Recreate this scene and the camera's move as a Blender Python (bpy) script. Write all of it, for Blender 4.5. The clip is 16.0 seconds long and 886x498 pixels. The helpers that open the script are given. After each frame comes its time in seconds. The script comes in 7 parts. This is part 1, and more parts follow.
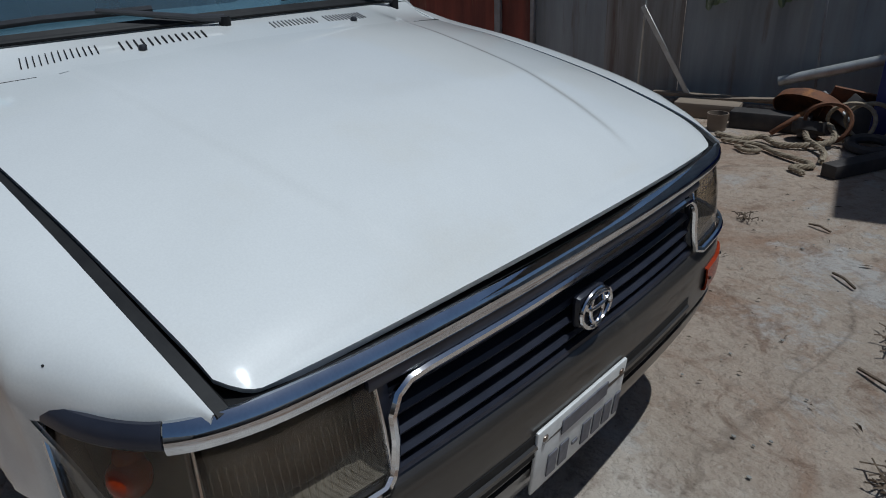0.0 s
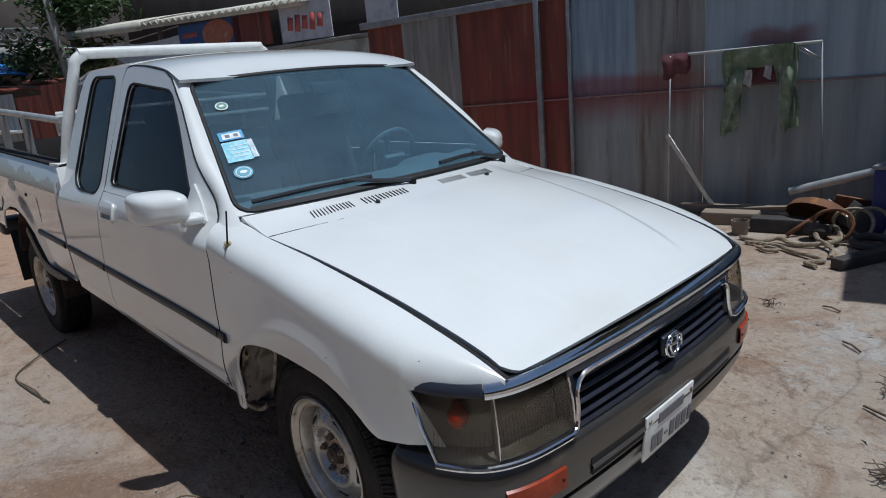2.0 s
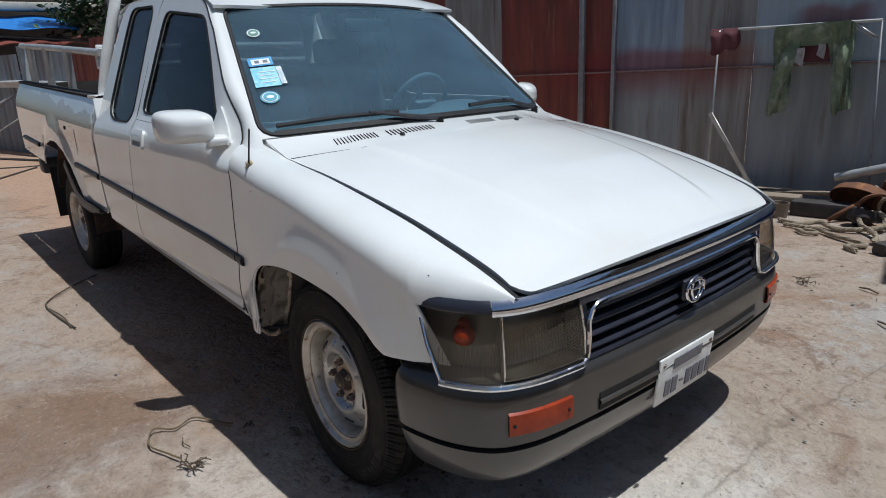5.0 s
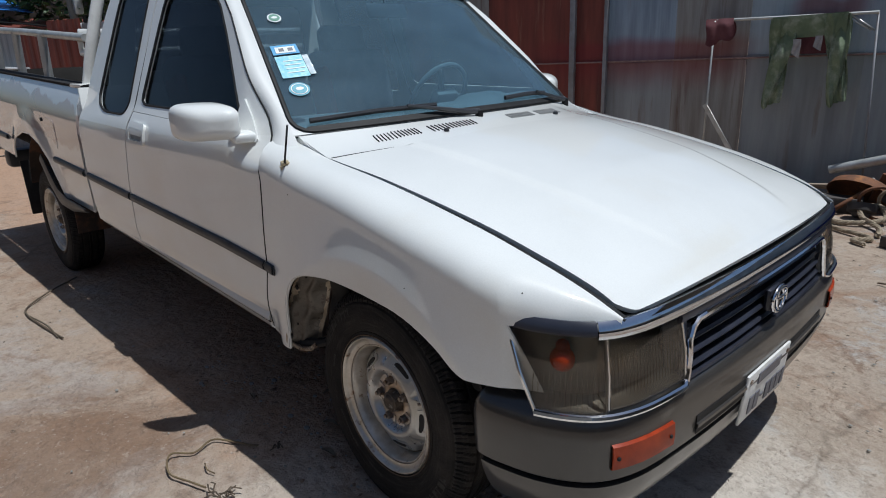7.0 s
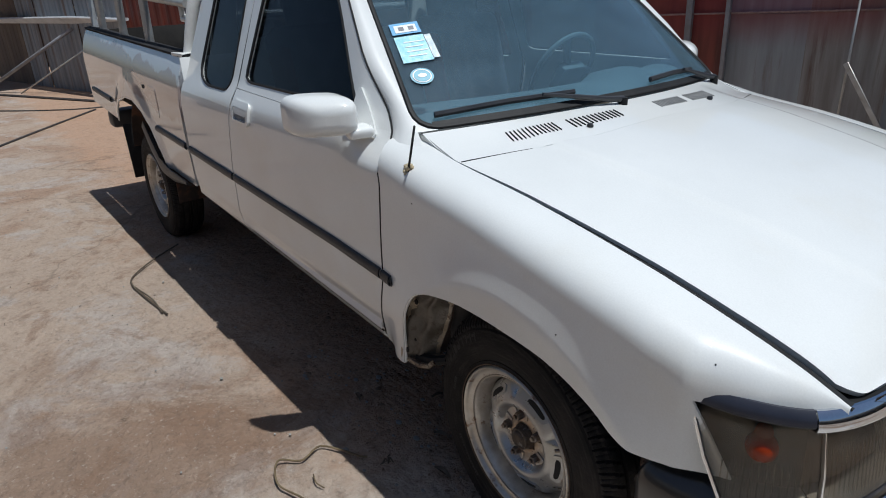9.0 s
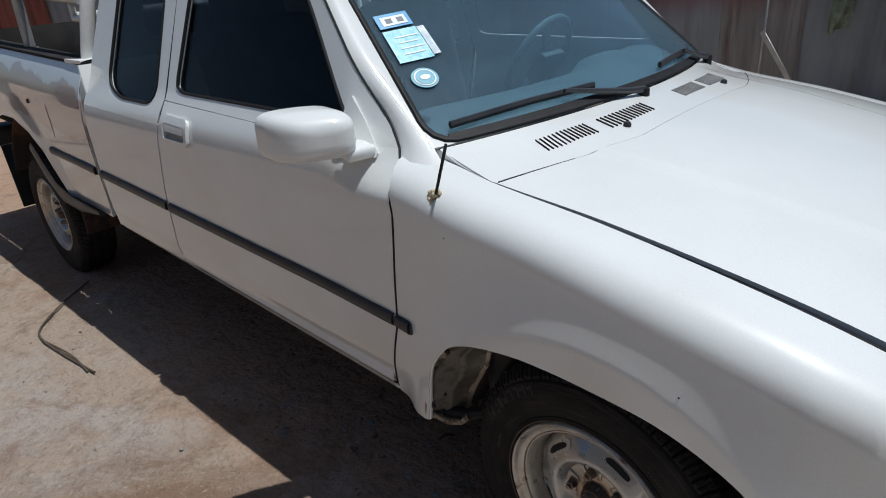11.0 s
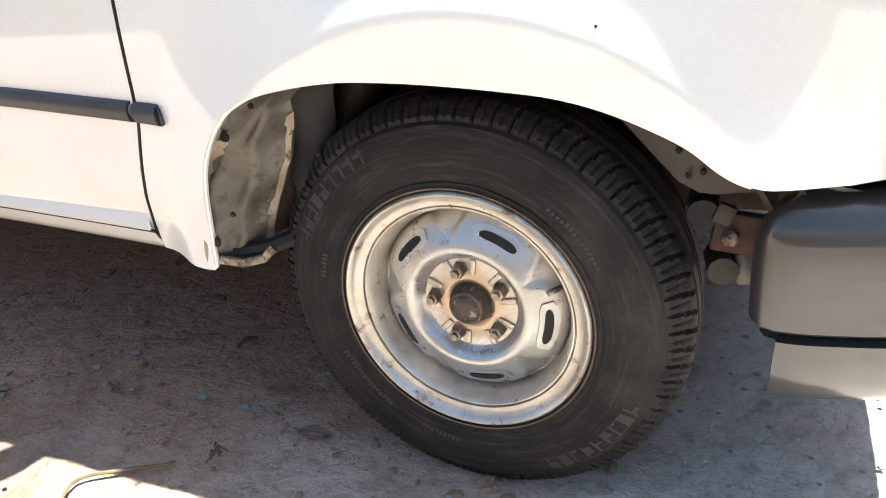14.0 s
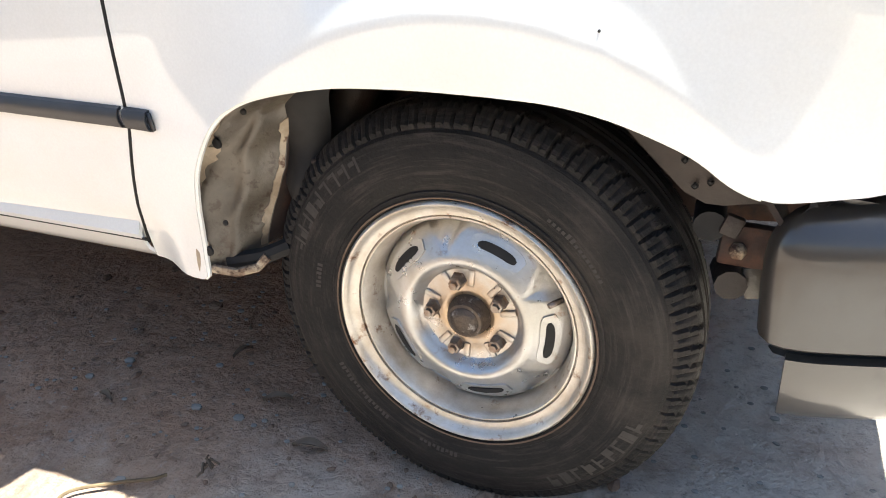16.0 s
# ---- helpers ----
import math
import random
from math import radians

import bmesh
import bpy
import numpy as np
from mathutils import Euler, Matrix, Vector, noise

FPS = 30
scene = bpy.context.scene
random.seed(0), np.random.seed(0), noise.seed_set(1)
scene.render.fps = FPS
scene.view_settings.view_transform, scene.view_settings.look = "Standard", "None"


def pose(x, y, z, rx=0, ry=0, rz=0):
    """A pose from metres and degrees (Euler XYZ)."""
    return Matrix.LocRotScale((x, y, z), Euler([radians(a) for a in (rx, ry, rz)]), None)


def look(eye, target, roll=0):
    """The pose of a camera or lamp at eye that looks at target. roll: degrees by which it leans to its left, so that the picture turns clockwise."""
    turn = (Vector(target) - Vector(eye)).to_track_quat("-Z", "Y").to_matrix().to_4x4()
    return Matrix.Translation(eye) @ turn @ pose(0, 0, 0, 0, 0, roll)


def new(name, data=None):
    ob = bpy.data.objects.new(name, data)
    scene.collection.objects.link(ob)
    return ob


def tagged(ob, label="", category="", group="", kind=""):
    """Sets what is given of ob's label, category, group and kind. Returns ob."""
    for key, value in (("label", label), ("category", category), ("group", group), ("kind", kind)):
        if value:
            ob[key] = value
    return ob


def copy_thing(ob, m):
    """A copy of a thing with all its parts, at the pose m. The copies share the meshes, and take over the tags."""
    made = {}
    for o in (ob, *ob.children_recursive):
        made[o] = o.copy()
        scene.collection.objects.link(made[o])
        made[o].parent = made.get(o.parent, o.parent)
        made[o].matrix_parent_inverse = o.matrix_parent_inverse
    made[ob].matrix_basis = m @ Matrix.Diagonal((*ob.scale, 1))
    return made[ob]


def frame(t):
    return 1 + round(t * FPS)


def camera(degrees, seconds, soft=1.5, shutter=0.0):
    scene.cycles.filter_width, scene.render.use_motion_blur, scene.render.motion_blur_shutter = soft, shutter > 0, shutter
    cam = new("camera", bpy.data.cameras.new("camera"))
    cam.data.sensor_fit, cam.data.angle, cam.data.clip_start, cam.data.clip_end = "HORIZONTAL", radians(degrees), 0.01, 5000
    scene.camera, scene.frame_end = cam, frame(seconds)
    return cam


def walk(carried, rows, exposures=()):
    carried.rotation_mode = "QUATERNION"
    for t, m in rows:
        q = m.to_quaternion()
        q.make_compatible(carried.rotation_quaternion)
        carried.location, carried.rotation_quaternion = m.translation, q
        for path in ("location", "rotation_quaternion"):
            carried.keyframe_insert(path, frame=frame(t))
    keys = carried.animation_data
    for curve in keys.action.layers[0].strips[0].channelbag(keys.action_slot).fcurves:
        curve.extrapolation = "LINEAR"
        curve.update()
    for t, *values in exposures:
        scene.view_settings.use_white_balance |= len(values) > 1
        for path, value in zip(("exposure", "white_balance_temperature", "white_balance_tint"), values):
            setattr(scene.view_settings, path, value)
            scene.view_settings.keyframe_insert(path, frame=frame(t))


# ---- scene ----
cam = camera(68.8, 16.0, soft=1.0)
PATH = [
    (0, (1.225, -0.82, 1.141), (-0.069, 0.449, 0.295), -2.7),
    (0.5, (1.344, -1.084, 1.292), (0.0, 0.232, 0.614), -3.3),
    (1, (1.465, -1.318, 1.351), (0.149, -0.005, 0.612), -2.9),
    (1.5, (1.485, -1.497, 1.387), (0.128, -0.162, 0.772), -5.7),
    (2, (1.546, -1.568, 1.367), (0.121, -0.263, 0.85), -5.3),
    (2.5, (1.585, -1.549, 1.259), (0.128, -0.265, 0.781), -1.3),
    (3, (1.585, -1.541, 1.209), (0.101, -0.284, 0.742), -1.6),
    (3.5, (1.595, -1.54, 1.204), (0.103, -0.309, 0.693), -1.9),
    (6, (1.498, -1.575, 1.213), (0.036, -0.339, 0.633), -2.4),
    (6.5, (1.381, -1.6, 1.218), (-0.04, -0.324, 0.625), -2.6),
    (7, (1.273, -1.64, 1.221), (-0.126, -0.341, 0.626), -2.0),
    (7.5, (1.142, -1.582, 1.21), (-0.324, -0.371, 0.589), -2.5),
    (8, (1.058, -1.534, 1.24), (-0.446, -0.419, 0.539), -2.3),
    (8.5, (1.025, -1.565, 1.311), (-0.494, -0.492, 0.574), -2.7),
    (11, (0.552, -1.59, 1.343), (-0.748, -0.303, 0.535), -4.6),
    (11.5, (0.401, -1.499, 1.248), (-0.65, -0.043, 0.368), -5.9),
    (12, (0.27, -1.425, 1.156), (-0.297, 0.098, -0.009), -5.0),
    (12.5, (0.274, -1.375, 0.92), (-0.305, 0.248, -0.094), -3.1),
    (13, (0.3, -1.425, 0.805), (-0.394, 0.204, -0.124), -5.8),
    (13.5, (0.325, -1.471, 0.796), (-0.417, 0.176, -0.062), -5.1),
    (14, (0.342, -1.471, 0.795), (-0.397, 0.185, -0.048), -4.9),
    (14.5, (0.342, -1.461, 0.793), (-0.383, 0.209, -0.035), -4.0),
    (15, (0.337, -1.45, 0.796), (-0.371, 0.227, -0.031), -3.7),
    (15.5, (0.336, -1.449, 0.795), (-0.406, 0.213, -0.033), -4.5),
    (16, (0.337, -1.443, 0.791), (-0.41, 0.216, -0.039), -4.7),
]
EXPOSURES = [(0.0, -0.56, 5550, 5), (1.0, -0.50, 5600, 6), (2.5, 0.08, 5600, 7), (3.5, 0.14, 5700, 7), (8.5, 0.08, 5800, 7), (11.0, 0.0, 5850, 7), (11.5, -0.30, 5900, 7), (12.0, 0.38, 6100, 7), (12.5, 1.62, 6000, 5), (13.0, 2.58, 6150, 4), (14.0, 2.68, 6180, 4), (16.0, 2.70, 6180, 4)]
walk(cam, [(t, look(eye, target, roll)) for t, eye, target, roll in PATH], EXPOSURES)

# ---- light ----
world = bpy.data.worlds.new("world")
scene.world = world
world.use_nodes = True
_n = world.node_tree.nodes
_bg = _n["Background"]
_sky = _n.new("ShaderNodeTexSky")
_sky.sky_type, _sky.sun_disc = "NISHITA", False
SUN = Vector((0.255, 0.146, 1.0)).normalized()
_sky.sun_elevation = math.asin(SUN.z)
_sky.sun_rotation = math.atan2(SUN.x, SUN.y)
_sky.dust_density, _sky.air_density = 1.5, 1.0
world.node_tree.links.new(_sky.outputs[0], _bg.inputs[0])
_bg.inputs[1].default_value = 0.050
sun = new("sun", bpy.data.lights.new("sun", "SUN"))
sun.data.energy, sun.data.angle, sun.data.color = 3.8, radians(0.55), (1.0, 0.955, 0.89)
sun.matrix_world = look(SUN * 50, (0, 0, 0))


# ---- materials ----
def mat(name, c, c2=None, rough=0.5, metal=0.0, scale=6.0, bump=0.0, bscale=80.0, coat=0.0, spots=None, spot_scale=3.0,
        spot_at=0.62, spot_soft=0.08, rough2=None, stretch=(1, 1, 1), island=0.0, spec=0.5):
    """A surface with a broad tone change (c to c2), fine relief, and stains of colour spots where a second noise is high."""
    m = bpy.data.materials.new(name)
    m.use_nodes = True
    nt = m.node_tree
    N, L = nt.nodes, nt.links
    b = N["Principled BSDF"]
    b.inputs["Metallic"].default_value = metal
    b.inputs["Roughness"].default_value = rough
    b.inputs["Coat Weight"].default_value = coat
    b.inputs["Coat Roughness"].default_value = 0.04
    b.inputs["Coat IOR"].default_value = 1.75
    b.inputs["Specular IOR Level"].default_value = spec
    tc, mp = N.new("ShaderNodeTexCoord"), N.new("ShaderNodeMapping")
    mp.inputs["Scale"].default_value = stretch
    L.new(tc.outputs["Object"], mp.inputs[0])

    def noise_node(s, det=6, r=0.6):
        t = N.new("ShaderNodeTexNoise")
        t.inputs["Scale"].default_value, t.inputs["Detail"].default_value, t.inputs["Roughness"].default_value = s, det, r
        L.new(mp.outputs[0], t.inputs["Vector"])
        return t

    def ramp(src, a, z):
        r = N.new("ShaderNodeMapRange")
        r.inputs["From Min"].default_value, r.inputs["From Max"].default_value = a, z
        L.new(src, r.inputs["Value"])
        return r.outputs[0]

    def mix(f, a, z):
        x = N.new("ShaderNodeMix")
        x.data_type = "RGBA"
        if f is not None:
            L.new(f, x.inputs["Factor"])
        for sock, v in ((x.inputs["A"], a), (x.inputs["B"], z)):
            if isinstance(v, tuple):
                sock.default_value = (*v, 1)
            else:
                L.new(v, sock)
        return x.outputs["Result"]

    c2 = c2 or tuple(v * 0.85 for v in c)
    col = mix(ramp(noise_node(scale).outputs["Fac"], 0.35, 0.65), c, c2)
    if spots:
        f = ramp(noise_node(spot_scale, 8, 0.65).outputs["Fac"], spot_at - spot_soft, spot_at + spot_soft)
        col = mix(f, col, spots)
    fine = noise_node(bscale, 4)
    var = N.new("ShaderNodeHueSaturation")
    L.new(ramp(fine.outputs["Fac"], -0.6, 1.6), var.inputs["Value"])
    val = N.new("ShaderNodeMapRange")
    val.inputs["To Min"].default_value, val.inputs["To Max"].default_value = 0.92, 1.08
    L.new(fine.outputs["Fac"], val.inputs["Value"])
    L.new(val.outputs[0], var.inputs["Value"])
    L.new(col, var.inputs["Color"])
    out = var.outputs["Color"]
    if island:
        g = N.new("ShaderNodeObjectInfo")
        v2 = N.new("ShaderNodeMapRange")
        v2.inputs["To Min"].default_value, v2.inputs["To Max"].default_value = 1 - island, 1 + island
        L.new(g.outputs["Random"], v2.inputs["Value"])
        h2 = N.new("ShaderNodeHueSaturation")
        L.new(v2.outputs[0], h2.inputs["Value"])
        L.new(out, h2.inputs["Color"])
        out = h2.outputs["Color"]
    L.new(out, b.inputs["Base Color"])
    if rough2 is not None:
        rr = N.new("ShaderNodeMapRange")
        rr.inputs["From Min"].default_value, rr.inputs["From Max"].default_value = 0.3, 0.7
        rr.inputs["To Min"].default_value, rr.inputs["To Max"].default_value = rough, rough2
        L.new(noise_node(scale * 2.3).outputs["Fac"], rr.inputs["Value"])
        L.new(rr.outputs[0], b.inputs["Roughness"])
    if bump:
        bn = N.new("ShaderNodeBump")
        bn.inputs["Strength"].default_value, bn.inputs["Distance"].default_value = min(1.0, bump), 0.004
        L.new(fine.outputs["Fac"], bn.inputs["Height"])
        L.new(bn.outputs[0], b.inputs["Normal"])
    return m


def glass(name, tint, ior=1.45, haze=0.02, veil=(0.3, 0.3, 0.3), film=0.0):
    m = bpy.data.materials.new(name)
    m.use_nodes = True
    N, L = m.node_tree.nodes, m.node_tree.links
    N.remove(N["Principled BSDF"])
    tr, gl, mx, fr = N.new("ShaderNodeBsdfTransparent"), N.new("ShaderNodeBsdfGlossy"), N.new("ShaderNodeMixShader"), N.new("ShaderNodeLayerWeight")
    tr.inputs[0].default_value = (*tint, 1)
    gl.inputs["Roughness"].default_value = haze
    fr.inputs["Blend"].default_value = 0.5
    f0 = ((ior - 1) / (ior + 1)) ** 2
    pw, ml = N.new("ShaderNodeMath"), N.new("ShaderNodeMath")
    pw.operation, ml.operation = "POWER", "MULTIPLY_ADD"
    L.new(fr.outputs["Facing"], pw.inputs[0])
    pw.inputs[1].default_value = 5.0
    L.new(pw.outputs[0], ml.inputs[0])
    ml.inputs[1].default_value, ml.inputs[2].default_value = 1 - f0, f0
    L.new(ml.outputs[0], mx.inputs[0])
    L.new(tr.outputs[0], mx.inputs[1])
    L.new(gl.outputs[0], mx.inputs[2])
    df, m2 = N.new("ShaderNodeBsdfDiffuse"), N.new("ShaderNodeMixShader")
    df.inputs[0].default_value = (*veil, 1)
    no, mr = N.new("ShaderNodeTexNoise"), N.new("ShaderNodeMapRange")
    no.inputs["Scale"].default_value, no.inputs["Detail"].default_value = 5.0, 6.0
    mr.inputs["To Min"].default_value, mr.inputs["To Max"].default_value = film * 0.5, film * 1.5
    L.new(no.outputs["Fac"], mr.inputs["Value"])
    L.new(mr.outputs[0], m2.inputs[0])
    L.new(mx.outputs[0], m2.inputs[1])
    L.new(df.outputs[0], m2.inputs[2])
    L.new(m2.outputs[0], N["Material Output"].inputs["Surface"])
    return m


WHITE = mat("white_paint", (0.745, 0.755, 0.735), (0.705, 0.715, 0.695), rough=0.32, rough2=0.40, coat=1.0, scale=2.5, bscale=300, spots=(0.70, 0.69, 0.64), spot_scale=1.3)
for n in WHITE.node_tree.nodes:
    if n.type == "BSDF_PRINCIPLED":
        n.inputs["Specular IOR Level"].default_value = 0.12   # solid colour: the gloss is in the clear coat
        n.inputs["Coat Roughness"].default_value = 0.05
ROLLBAR = mat("rollbar_paint", (0.78, 0.78, 0.75), (0.66, 0.66, 0.62), rough=0.35, scale=9, coat=0.2, bscale=120, spots=(0.45, 0.36, 0.26), spot_scale=14, spot_at=0.72)
CHROME = mat("chrome", (0.82, 0.84, 0.87), (0.74, 0.76, 0.79), rough=0.04, metal=1.0, scale=14, bscale=250, rough2=0.10)
CAP = mat("matt_bed_cap", (0.020, 0.020, 0.022), (0.035, 0.034, 0.034), rough=0.85, scale=8, bump=0.3, bscale=200, spec=0.15)
VENTGREY = mat("grey_vent_slot", (0.22, 0.22, 0.22), (0.30, 0.30, 0.29), rough=0.6, scale=20)
BLACKPLASTIC = mat("black_plastic", (0.022, 0.023, 0.027), (0.035, 0.036, 0.04), rough=0.42, scale=12, bump=0.1, bscale=400)
GRILLE = mat("grille_plastic", (0.018, 0.02, 0.03), (0.03, 0.032, 0.045), rough=0.3, scale=12, bscale=300)
RUBBER = mat("rubber_seal", (0.010, 0.010, 0.011), (0.018, 0.018, 0.018), rough=0.6, scale=20, bump=0.1, spec=0.25)
BUMPER = mat("grey_bumper_paint", (0.029, 0.026, 0.023), (0.040, 0.035, 0.030), rough=0.32, rough2=0.42, scale=4, coat=0.40, bscale=260, spots=(0.10, 0.088, 0.075), spot_scale=5, spot_at=0.70)
TYRE = mat("tyre_rubber", (0.009, 0.0087, 0.009), (0.018, 0.0165, 0.0155), rough=0.72, scale=9, bump=0.5, bscale=160, spots=(0.034, 0.029, 0.025), spot_scale=5, spot_at=0.60, spec=0.18)
STEEL = mat("wheel_steel", (0.49, 0.495, 0.50), (0.40, 0.385, 0.35), rough=0.24, rough2=0.42, metal=0.75, scale=13, bump=0.15, bscale=200, spots=(0.22, 0.12, 0.06), spot_scale=18, spot_at=0.66, spot_soft=0.05)
RIMSTEEL = mat("rim_steel", (0.60, 0.57, 0.52), (0.43, 0.38, 0.31), rough=0.26, rough2=0.48, metal=0.65, scale=20, bump=0.15, bscale=240, spots=(0.17, 0.08, 0.035), spot_scale=26, spot_at=0.64, spot_soft=0.05)
HUB = mat("greasy_hub_iron", (0.05, 0.04, 0.033), (0.10, 0.075, 0.055), rough=0.5, metal=0.5, scale=40, bump=0.5, bscale=160, spots=(0.42, 0.40, 0.38), spot_scale=60, spot_at=0.64)
NUT = mat("worn_nut", (0.30, 0.27, 0.24), (0.16, 0.11, 0.08), rough=0.35, metal=0.85, scale=60, bscale=300)
WELL = mat("bare_splash_panel", (0.108, 0.094, 0.073), (0.050, 0.042, 0.033), rough=0.34, scale=14, bump=0.5, bscale=60, spots=(0.040, 0.024, 0.016), spot_scale=38, spot_at=0.60, spot_soft=0.04)
CREAM = mat("flaking_cream_paint", (0.40, 0.34, 0.25), (0.22, 0.165, 0.11), rough=0.5, scale=20, bump=0.5, bscale=120, spots=(0.09, 0.045, 0.022), spot_scale=34, spot_at=0.58, spot_soft=0.03)
BRACKET = mat("brown_bracket_steel", (0.030, 0.020, 0.015), (0.018, 0.013, 0.010), rough=0.6, scale=14, bump=0.4, bscale=90, spots=(0.035, 0.02, 0.015), spot_scale=18, spot_at=0.6)
TORN = mat("rusted_torn_edge", (0.42, 0.36, 0.26), (0.16, 0.09, 0.05), rough=0.8, scale=40, bump=0.8, bscale=110, spots=(0.05, 0.025, 0.015), spot_scale=45, spot_at=0.52, spot_soft=0.05)
UNDER = mat("dark_underbody", (0.022, 0.018, 0.017), (0.055, 0.034, 0.026), rough=0.85, scale=8, bump=0.5, bscale=50, spots=(0.13, 0.055, 0.030), spot_scale=9, spot_at=0.58)
LENS = glass("lamp_lens", (0.92, 0.90, 0.86), 1.5, 0.03, (0.27, 0.235, 0.19), 0.035)
BAR = mat("dulled_chrome", (0.74, 0.77, 0.82), (0.60, 0.63, 0.68), rough=0.03, metal=1.0, scale=14, bscale=250, rough2=0.08)
REFLECTOR = mat("lamp_reflector", (0.185, 0.175, 0.162), (0.13, 0.122, 0.112), rough=0.28, rough2=0.36, metal=1.0, scale=10, bscale=100)
SMOKY = mat("smoky_lamp_bowl", (0.115, 0.108, 0.098), (0.075, 0.070, 0.064), rough=0.35, metal=0.35, scale=14, bscale=120)
ORANGE = mat("orange_lens", (0.30, 0.036, 0.006), (0.22, 0.024, 0.004), rough=0.22, scale=30, spec=0.35, coat=0.0, bscale=300)
# blue-grey diffuse veil brightens the windscreen in place of haze and reflected sky
WINDSHIELD = glass("windshield_glass", (0.82, 0.93, 0.97), 1.58, 0.012, (0.19, 0.30, 0.385), 0.135)
SIDEGLASS = glass("tinted_side_glass", (0.46, 0.49, 0.51), 1.24, 0.006, (0.15, 0.17, 0.19), 0.003)
DASH = mat("dash_plastic", (0.17, 0.20, 0.21), (0.14, 0.165, 0.175), rough=0.6, scale=5, bscale=200, bump=0.15)
SEAT = mat("seat_cloth", (0.13, 0.14, 0.16), (0.19, 0.19, 0.21), rough=0.9, scale=14, bump=0.4, bscale=200)
SEATTRIM = mat("seat_bolster", (0.20, 0.075, 0.07), (0.15, 0.05, 0.05), rough=0.9, scale=14, bump=0.4, bscale=200)
LINER = mat("bed_liner", (0.010, 0.0095, 0.0095), (0.022, 0.020, 0.018), spec=0.12, rough=0.8, scale=6, bump=0.3, bscale=120)
GALV = mat("galvanised_rail", (0.55, 0.56, 0.55), (0.42, 0.42, 0.40), rough=0.4, metal=0.5, scale=12, bscale=160, spots=(0.3, 0.2, 0.13), spot_scale=12, spot_at=0.7)



def circular_scuffs(m, tone=(0.054, 0.046, 0.040)):
    """Scuff marks that run round the wheel's axis."""
    N, L = m.node_tree.nodes, m.node_tree.links
    b = N["Principled BSDF"]
    src = b.inputs["Base Color"].links[0].from_socket
    tc, sp, cb = N.new("ShaderNodeTexCoord"), N.new("ShaderNodeSeparateXYZ"), N.new("ShaderNodeCombineXYZ")
    L.new(tc.outputs["Object"], sp.inputs[0])

    def op(kind, a, c):
        n = N.new("ShaderNodeMath")
        n.operation = kind
        for sock, v in ((n.inputs[0], a), (n.inputs[1], c)):
            if isinstance(v, (int, float)):
                sock.default_value = v
            else:
                L.new(v, sock)
        return n.outputs[0]
    rad = op("SQRT", op("ADD", op("MULTIPLY", sp.outputs["X"], sp.outputs["X"]), op("MULTIPLY", sp.outputs["Z"], sp.outputs["Z"])), 0)
    L.new(op("MULTIPLY", rad, 130.0), cb.inputs[0])
    L.new(op("MULTIPLY", op("ARCTAN2", sp.outputs["Z"], sp.outputs["X"]), 2.2), cb.inputs[1])
    for scale, lo, hi, amount in ((1.0, 0.50, 0.72, 0.75), (2.6, 0.58, 0.70, 0.55)):
        no, mr, mx = N.new("ShaderNodeTexNoise"), N.new("ShaderNodeMapRange"), N.new("ShaderNodeMix")
        no.inputs["Scale"].default_value, no.inputs["Detail"].default_value, no.inputs["Roughness"].default_value = scale, 8.0, 0.7
        L.new(cb.outputs[0], no.inputs["Vector"])
        for k, v in (("From Min", lo), ("From Max", hi), ("To Max", amount)):
            mr.inputs[k].default_value = v
        L.new(no.outputs["Fac"], mr.inputs["Value"])
        mx.data_type = "RGBA"
        L.new(mr.outputs[0], mx.inputs["Factor"])
        L.new(src, mx.inputs["A"])
        mx.inputs["B"].default_value = (*tone, 1)
        src = mx.outputs["Result"]
    L.new(src, b.inputs["Base Color"])


circular_scuffs(TYRE)


def hub_rust(m, r0, r1, tone):
    """Brown rust water that has run from the hub over the bolts, in patches."""
    N, L = m.node_tree.nodes, m.node_tree.links
    b = N["Principled BSDF"]
    src = b.inputs["Base Color"].links[0].from_socket
    tc, sp, cb, ln = N.new("ShaderNodeTexCoord"), N.new("ShaderNodeSeparateXYZ"), N.new("ShaderNodeCombineXYZ"), N.new("ShaderNodeVectorMath")
    no, mr, ad, mx = N.new("ShaderNodeTexNoise"), N.new("ShaderNodeMapRange"), N.new("ShaderNodeMath"), N.new("ShaderNodeMix")
    L.new(tc.outputs["Object"], sp.inputs[0])
    L.new(sp.outputs["X"], cb.inputs[0])
    L.new(sp.outputs["Z"], cb.inputs[2])
    ln.operation = "LENGTH"
    L.new(cb.outputs[0], ln.inputs[0])
    no.inputs["Scale"].default_value, no.inputs["Detail"].default_value = 45.0, 6.0
    L.new(tc.outputs["Object"], no.inputs["Vector"])
    ad.operation = "MULTIPLY_ADD"
    L.new(no.outputs["Fac"], ad.inputs[0])
    ad.inputs[1].default_value = 0.07
    L.new(ln.outputs["Value"], ad.inputs[2])
    for k, v in (("From Min", r1 + 0.035), ("From Max", r0 + 0.035), ("To Max", 0.8)):
        mr.inputs[k].default_value = v
    L.new(ad.outputs[0], mr.inputs["Value"])
    mx.data_type = "RGBA"
    L.new(mr.outputs[0], mx.inputs["Factor"])
    L.new(src, mx.inputs["A"])
    mx.inputs["B"].default_value = (*tone, 1)
    L.new(mx.outputs["Result"], b.inputs["Base Color"])


hub_rust(STEEL, 0.035, 0.085, (0.40, 0.27, 0.15))


